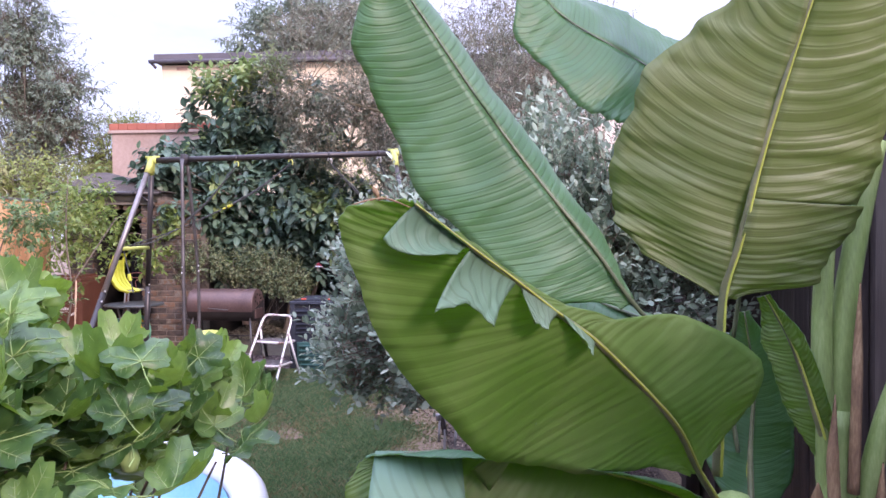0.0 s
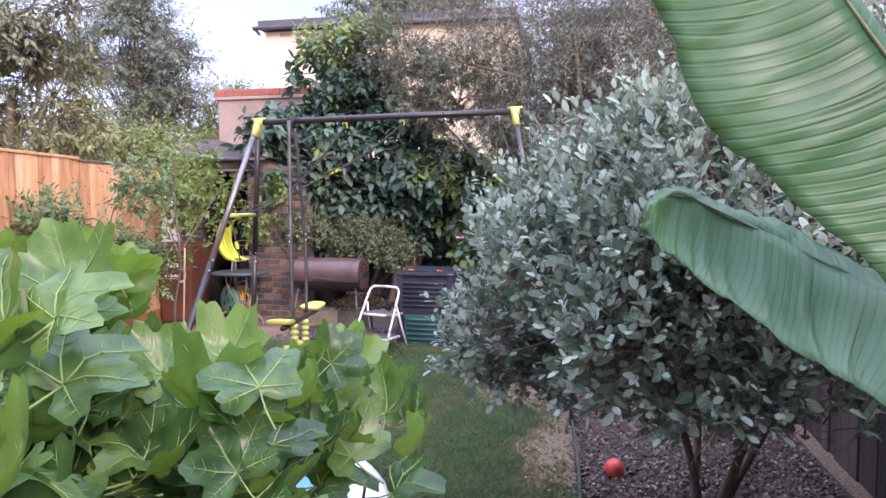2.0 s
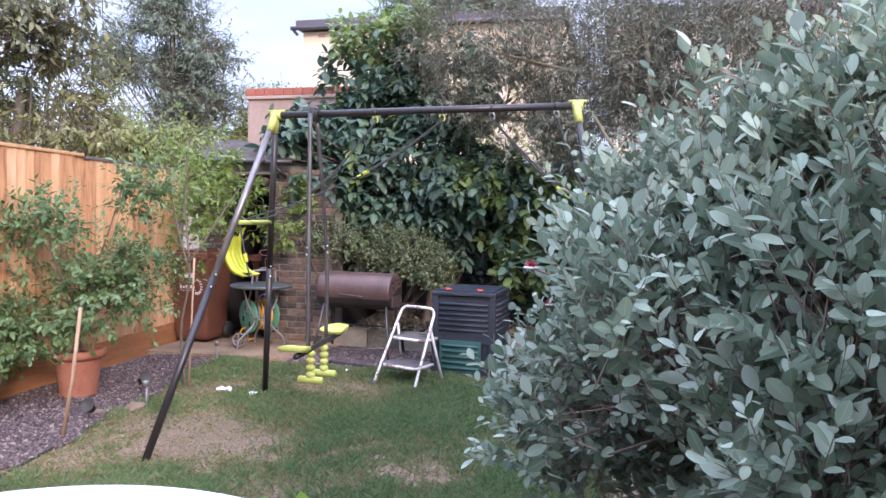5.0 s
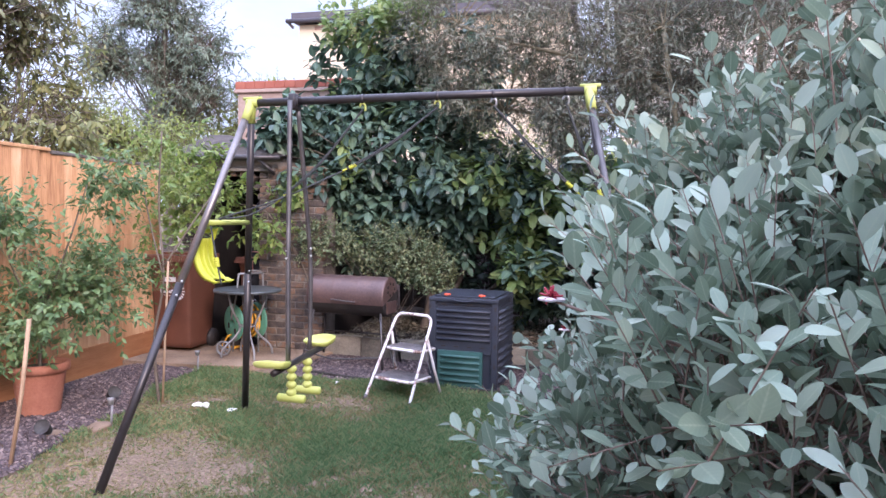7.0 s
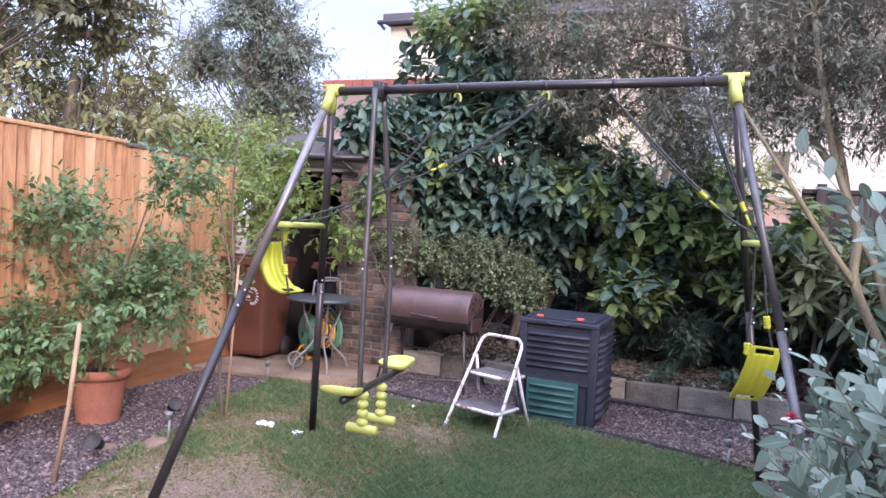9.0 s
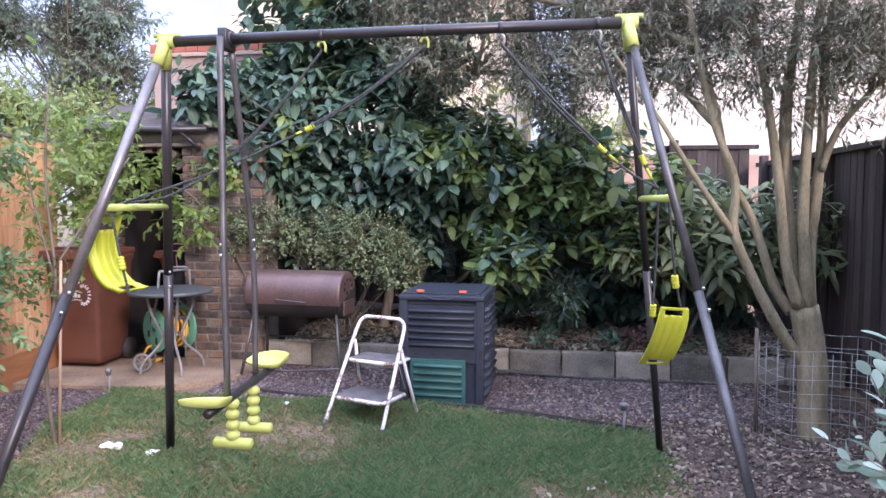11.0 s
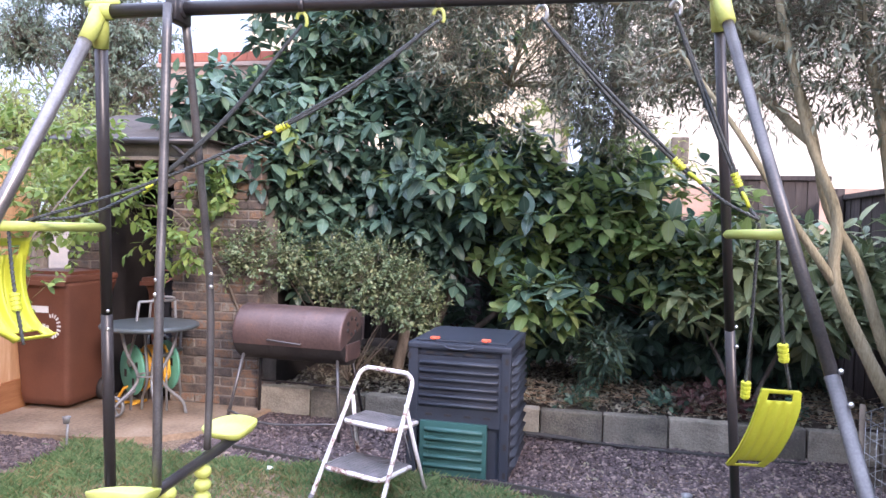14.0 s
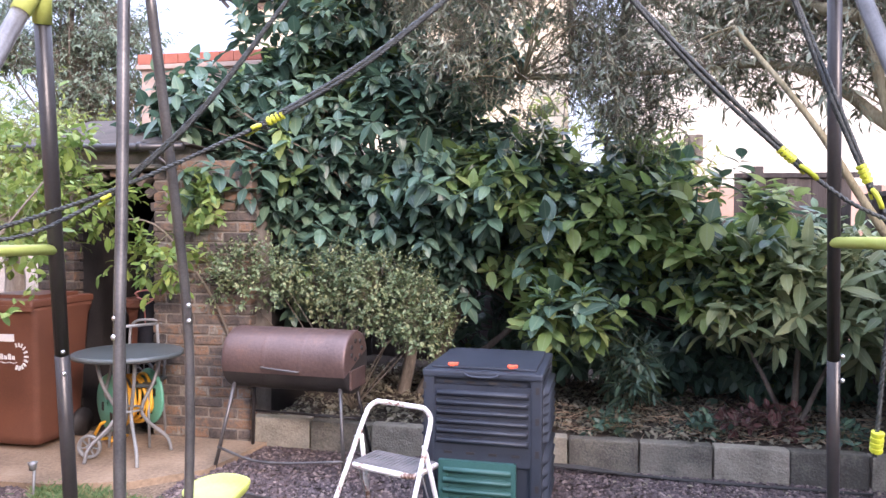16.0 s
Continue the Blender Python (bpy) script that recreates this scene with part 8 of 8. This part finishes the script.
def leaf_flap(parent, o, a, b, c, d, bulge, seed, label, n=14, hollow=0.0):
    """A strip of blade folded over from the line a-b, with free corners c (under b) and d (under a)."""
    a, b, c, d = (Vector(q) - o for q in (a, b, c, d))
    nor = (b - a).cross(d - a).normalized()
    bm = bmesh.new()
    uvl = bm.loops.layers.uv.new("blade")
    uvs, rows = {}, []
    for i in range(n + 1):
        row = []
        for j in range(n + 1):
            s, u = i / n, j / n
            q = a.lerp(b, s).lerp(d.lerp(c, s), u * (1 - hollow * math.sin(math.pi * s) + 0.07 * noise.noise(Vector((s * 6, seed, 0.5))))) + nor * (bulge * math.sin(math.pi * 0.5 * u) * (1.2 - u) + 0.006 * u * noise.noise(Vector((s * 7, u, seed))))
            v = bm.verts.new(q)
            uvs[v] = (s * 0.55, u * 0.3)
            row.append(v)
        rows.append(row)
    for i in range(n):
        for j in range(n):
            bm.faces.new((rows[i][j + 1], rows[i + 1][j + 1], rows[i + 1][j], rows[i][j]))
    for f in bm.faces:
        for lp in f.loops:
            lp[uvl].uv = uvs[lp.vert]
    return thicken(part("leaf_flap", to_mesh("leaf_flap", bm, ["banana_flap_lit", "banana_under"]), None, parent, label))


def banana_plant():
    o = Vector((0.98, 3.0, 0))
    t = thing("banana_plant", "banana plant with huge ribbed green leaves by the dark fence", "banana plant", o)

    def stem(pts, r0, r1, label, mat="banana_stem", n=14):
        line = spline([Vector(q) - o for q in pts], 6)
        part("pseudostem", tube(line, [r0 + (r1 - r0) * i / (len(line) - 1) for i in range(len(line))], n, True, 0.15), mat, t, label)

    def sheath(pts, r):
        line = spline([Vector(q) - o for q in pts], 7)
        m = len(line)
        bm = bm_tube(bmesh.new(), line, [r * min(1.0, 2.0 * (1 - i / (m - 1)) + 0.1) for i in range(m)], 8, True, 0.3)
        part("dry_sheath", bm, "dry_banana", t, "dry brown leaf sheath")

    stem([(0.98, 3.0, -0.05), (0.96, 2.95, 0.4), (0.92, 2.88, 0.7), (0.88, 2.8, 0.95)], 0.075, 0.045, "layered green and brown stem")
    stem([(1.16, 2.84, -0.05), (1.15, 2.83, 0.5), (1.13, 2.84, 0.85), (1.15, 2.86, 1.15)], 0.062, 0.034, "layered green and brown stem")
    stem([(1.15, 2.86, 0.9), (1.155, 2.87, 1.3), (1.19, 2.88, 1.55), (1.24, 2.89, 1.78)], 0.028, 0.022, "pale green leaf stalk")
    stem([(1.12, 2.85, 0.9), (1.105, 2.86, 1.25), (1.12, 2.88, 1.5), (1.16, 2.92, 1.7)], 0.026, 0.016, "pale green leaf stalk")
    stem([(1.19, 2.84, 0.7), (1.2, 2.84, 0.95), (1.23, 2.84, 1.12), (1.3, 2.86, 1.3)], 0.03, 0.016, "pale green leaf stalk")
    sheath([(1.14, 2.79, 0.98), (1.15, 2.8, 1.15), (1.165, 2.82, 1.32), (1.175, 2.83, 1.45)], 0.013)
    sheath([(1.1, 2.78, 0.9), (1.095, 2.79, 1.05), (1.105, 2.8, 1.2)], 0.014)
    sheath([(1.18, 2.78, 0.7), (1.19, 2.78, 0.9), (1.205, 2.79, 1.05)], 0.016)
    sheath([(1.07, 2.77, 0.85), (1.05, 2.76, 0.95), (1.04, 2.74, 1.02)], 0.02)
    # front leaf, torn and folded, seen from below
    leaf = banana_leaf(t, o, [(0.76, 2.66, 1.07), (0.689, 2.555, 1.187), (0.605, 2.47, 1.282), (0.5, 2.345, 1.386), (0.43, 2.25, 1.442), (0.354, 2.13, 1.505), (0.3, 2.05, 1.548), (0.236, 1.99, 1.6)], (-0.08, 0.81, 0.58),
                None, None, None, None, (), 3, 0.0095, "large torn banana leaf with folded flaps", "banana", [(0.88, 2.8, 0.85), (0.82, 2.73, 0.98), (0.76, 2.66, 1.07)],
                el=[(0.79, 2.69, 1.09), (0.855, 2.7, 1.165), (0.892, 2.69, 1.225), (0.9, 2.68, 1.285), (0.845, 2.65, 1.338), (0.752, 2.6, 1.384), (0.665, 2.54, 1.409), (0.598, 2.48, 1.395), (0.541, 2.42, 1.418), (0.493, 2.36, 1.418), (0.42, 2.25, 1.458), (0.352, 2.135, 1.512), (0.3, 2.055, 1.553), (0.27, 2.02, 1.578), (0.238, 1.992, 1.603)],
                er=[(0.74, 2.65, 1.06), (0.65, 2.59, 1.1), (0.52, 2.5, 1.112), (0.409, 2.43, 1.15), (0.315, 2.33, 1.205), (0.255, 2.17, 1.3), (0.205, 2.08, 1.395), (0.168, 2.0, 1.49), (0.155, 1.975, 1.56), (0.168, 1.967, 1.602), (0.225, 1.985, 1.606)])
    leaf_flap(leaf, o, (0.238, 1.995, 1.6), (0.3, 2.055, 1.55), (0.285, 2.02, 1.54), (0.203, 1.972, 1.56), 0.012, 23, "pale blue-green flap folded over the rib", hollow=-0.35)
    leaf_flap(leaf, o, (0.302, 2.055, 1.549), (0.362, 2.14, 1.5), (0.33, 2.055, 1.446), (0.26, 2.008, 1.473), 0.014, 24, "pale blue-green flap folded over the rib", hollow=0.22)
    leaf_flap(leaf, o, (0.365, 2.145, 1.5), (0.43, 2.24, 1.447), (0.41, 2.2, 1.425), (0.39, 2.17, 1.44), 0.008, 25, "pale blue-green flap folded over the rib")
    leaf_flap(leaf, o, (0.435, 2.245, 1.443), (0.5, 2.34, 1.388), (0.49, 2.3, 1.372), (0.475, 2.28, 1.4), 0.008, 26, "pale blue-green flap folded over the rib")
    line = spline([Vector(q) - o for q in ((0.165, 1.97, 1.598), (0.187, 1.972, 1.604), (0.206, 1.976, 1.605), (0.232, 1.984, 1.595))], 5)
    part("dry_tip", tube(line, [0.0006, 0.001, 0.0008, 0.0013, 0.0009, 0.0015, 0.001, 0.0008, 0.0016, 0.001, 0.0008, 0.0012, 0.001, 0.0008, 0.0006, 0.0006][:len(line)], 7, True, 0.5), "dry_banana", leaf, "shrivelled brown leaf tip")
    line = spline([Vector(q) - o for q in ((0.197, 1.974, 1.603), (0.194, 1.975, 1.611), (0.189, 1.974, 1.619))], 4)
    part("dry_tip", tube(line, [0.001, 0.001, 0.0013, 0.002, 0.003, 0.0032, 0.003, 0.002, 0.001][:len(line)], 7, True, 0.4), "dry_banana", leaf, "shrivelled brown leaf tip")
    # tall leaf leaning over the lawn
    banana_leaf(t, o, [(0.63, 2.68, 1.42), (0.55, 2.66, 1.53), (0.43, 2.65, 1.68), (0.31, 2.63, 1.84), (0.2, 2.6, 2.0), (0.1, 2.56, 2.14)], (-0.15, -0.85, 0.5),
                [(0, 0.03), (0.2, 0.17), (0.5, 0.21), (0.8, 0.16), (1.0, 0.02)], [(0, 0.03), (0.2, 0.16), (0.5, 0.2), (0.8, 0.15), (1.0, 0.02)],
                [(0, 4), (1, 10)], [(0, 85), (1, 88)], (), 5, 0.0065, "tall upright banana leaf", "banana", [(0.86, 2.85, 1.2), (0.75, 2.75, 1.3), (0.63, 2.68, 1.42)], rib_mat="banana_rib_dark", ripple=0.007)
    # leaf behind, drooping away
    banana_leaf(t, o, [(0.98, 2.95, 1.72), (0.9, 2.95, 1.86), (0.78, 2.96, 1.95), (0.66, 2.95, 2.02), (0.52, 2.93, 2.1), (0.4, 2.9, 2.2)], (-0.1, -0.75, 0.65),
                [(0, 0.04), (0.25, 0.16), (0.6, 0.2), (0.85, 0.14), (1.0, 0.02)], [(0, 0.04), (0.25, 0.16), (0.6, 0.2), (0.85, 0.14), (1.0, 0.02)],
                [(0, 15), (1, 20)], [(0, 10), (1, 15)], (), 6, 0.006, "banana leaf arching behind", "banana", [(0.95, 3.0, 1.3), (0.97, 2.98, 1.5), (0.98, 2.95, 1.72)], rib_mat="banana_rib_dark", ripple=0.008)
    # broad leaf seen from below
    banana_leaf(t, o, [(0.85, 2.78, 1.42), (0.88, 2.76, 1.55), (0.92, 2.73, 1.75), (0.98, 2.68, 2.0), (1.04, 2.6, 2.25), (1.1, 2.5, 2.42)], (0.15, 0.9, 0.3),
                [(0, 0.03), (0.1, 0.2), (0.4, 0.27), (0.75, 0.22), (1.0, 0.03)], [(0, 0.03), (0.06, 0.2), (0.15, 0.28), (0.3, 0.31), (0.45, 0.29), (0.55, 0.21), (0.61, 0.15), (0.64, 0.15), (1.0, 0.08)],
                [(0, -14), (1, -18)], [(0, -8), (1, -18)], ((1, 0.3),), 7, 0.012, "broad banana leaf with pale ribbed underside", "banana", [(0.86, 2.85, 1.0), (0.85, 2.8, 1.2), (0.85, 2.78, 1.42)], ripple=0.011, under="banana_pale")
    # low leaf towards the lawn, one half hanging
    banana_leaf(t, o, [(0.9, 3.1, 1.27), (0.637, 3.234, 1.375), (0.468, 3.266, 1.463), (0.33, 3.29, 1.535), (0.235, 3.285, 1.572), (0.17, 3.22, 1.52)], (-0.1, -0.75, 0.6),
                None, [(0, 0.03), (0.3, 0.1), (0.6, 0.1), (0.85, 0.06), (1.0, 0.01)], None, [(0, 40), (1, 70)], (), 8, 0.006, "low banana leaf pointing over the shrub", "banana", [(0.97, 3.02, 1.0), (0.95, 3.05, 1.15), (0.9, 3.1, 1.27)],
                el=[(0.8, 2.95, 1.05), (0.557, 3.016, 1.2), (0.45, 3.07, 1.27), (0.303, 3.174, 1.377), (0.21, 3.2, 1.46), (0.158, 3.212, 1.505)], bow=-0.02, ripple=0.013, rib_mat="banana_rib_dark")
    # small leaves low down
    low = banana_leaf(t, o, [(0.88, 2.9, 0.88), (0.66, 2.7, 1.03), (0.45, 2.58, 1.11), (0.25, 2.53, 1.145), (0.09, 2.51, 1.14)], (0.0, 0.6, 0.75),
                [(0, 0.03), (0.3, 0.12), (0.7, 0.1), (1.0, 0.02)], None, [(0, 30), (1, 40)], None, (), 9, 0.01, "low banana leaf with a bent flap", "banana", [(0.97, 2.98, 0.65), (0.93, 2.95, 0.77), (0.88, 2.9, 0.88)],
                er=[(0.85, 2.86, 0.86), (0.62, 2.52, 0.86), (0.42, 2.42, 0.88), (0.22, 2.42, 0.93), (0.06, 2.47, 1.06), (0.07, 2.5, 1.12)])
    leaf_flap(low, o, (0.105, 2.515, 1.15), (0.27, 2.53, 1.145), (0.285, 2.4, 0.99), (0.1, 2.39, 1.0), -0.05, 21, "pale folded flap of the blade")
    leaf_flap(low, o, (0.29, 2.5, 1.12), (0.325, 2.5, 1.08), (0.403, 2.386, 1.237), (0.4, 2.384, 1.238), -0.004, 22, "pale folded flap of the blade")
    banana_leaf(t, o, [(0.98, 2.95, 0.8), (1.0, 3.02, 1.0), (1.02, 3.05, 1.18), (1.0, 3.06, 1.36)], (0.1, -0.85, 0.4),
                [(0, 0.03), (0.3, 0.11), (0.7, 0.11), (1.0, 0.02)], [(0, 0.03), (0.3, 0.13), (0.7, 0.13), (1.0, 0.02)],
                [(0, 10), (1, 30)], [(0, 10), (1, 30)], (), 10, 0.01, "small blue-green banana leaf", "banana")
    banana_leaf(t, o, [(1.13, 2.86, 1.0), (1.08, 2.84, 1.15), (1.03, 2.84, 1.3), (0.97, 2.85, 1.42)], (0.5, 0.7, 0.5),
                [(0, 0.02), (0.4, 0.05), (0.7, 0.05), (1.0, 0.02)], [(0, 0.02), (0.4, 0.06), (0.7, 0.06), (1.0, 0.02)],
                [(0, 30), (1, 40)], [(0, 30), (1, 40)], (), 12, 0.012, "narrow olive-green young leaf", "banana")
    banana_leaf(t, o, [(1.24, 2.89, 1.0), (1.3, 2.9, 1.2), (1.36, 2.88, 1.45), (1.42, 2.84, 1.7)], (-0.5, 0.6, 0.5),
                [(0, 0.03), (0.3, 0.1), (0.7, 0.13), (1.0, 0.02)], [(0, 0.03), (0.3, 0.1), (0.7, 0.13), (1.0, 0.02)],
                [(0, 10), (1, 20)], [(0, 10), (1, 20)], (), 11, 0.012, "banana leaf by the fence", "banana")


feijoa()
laurel_bush()
loquat()
variegated_shrub()
olive_tree()
potted_tree()
young_trees()
far_trees()
fig_bush()
banana_plant()
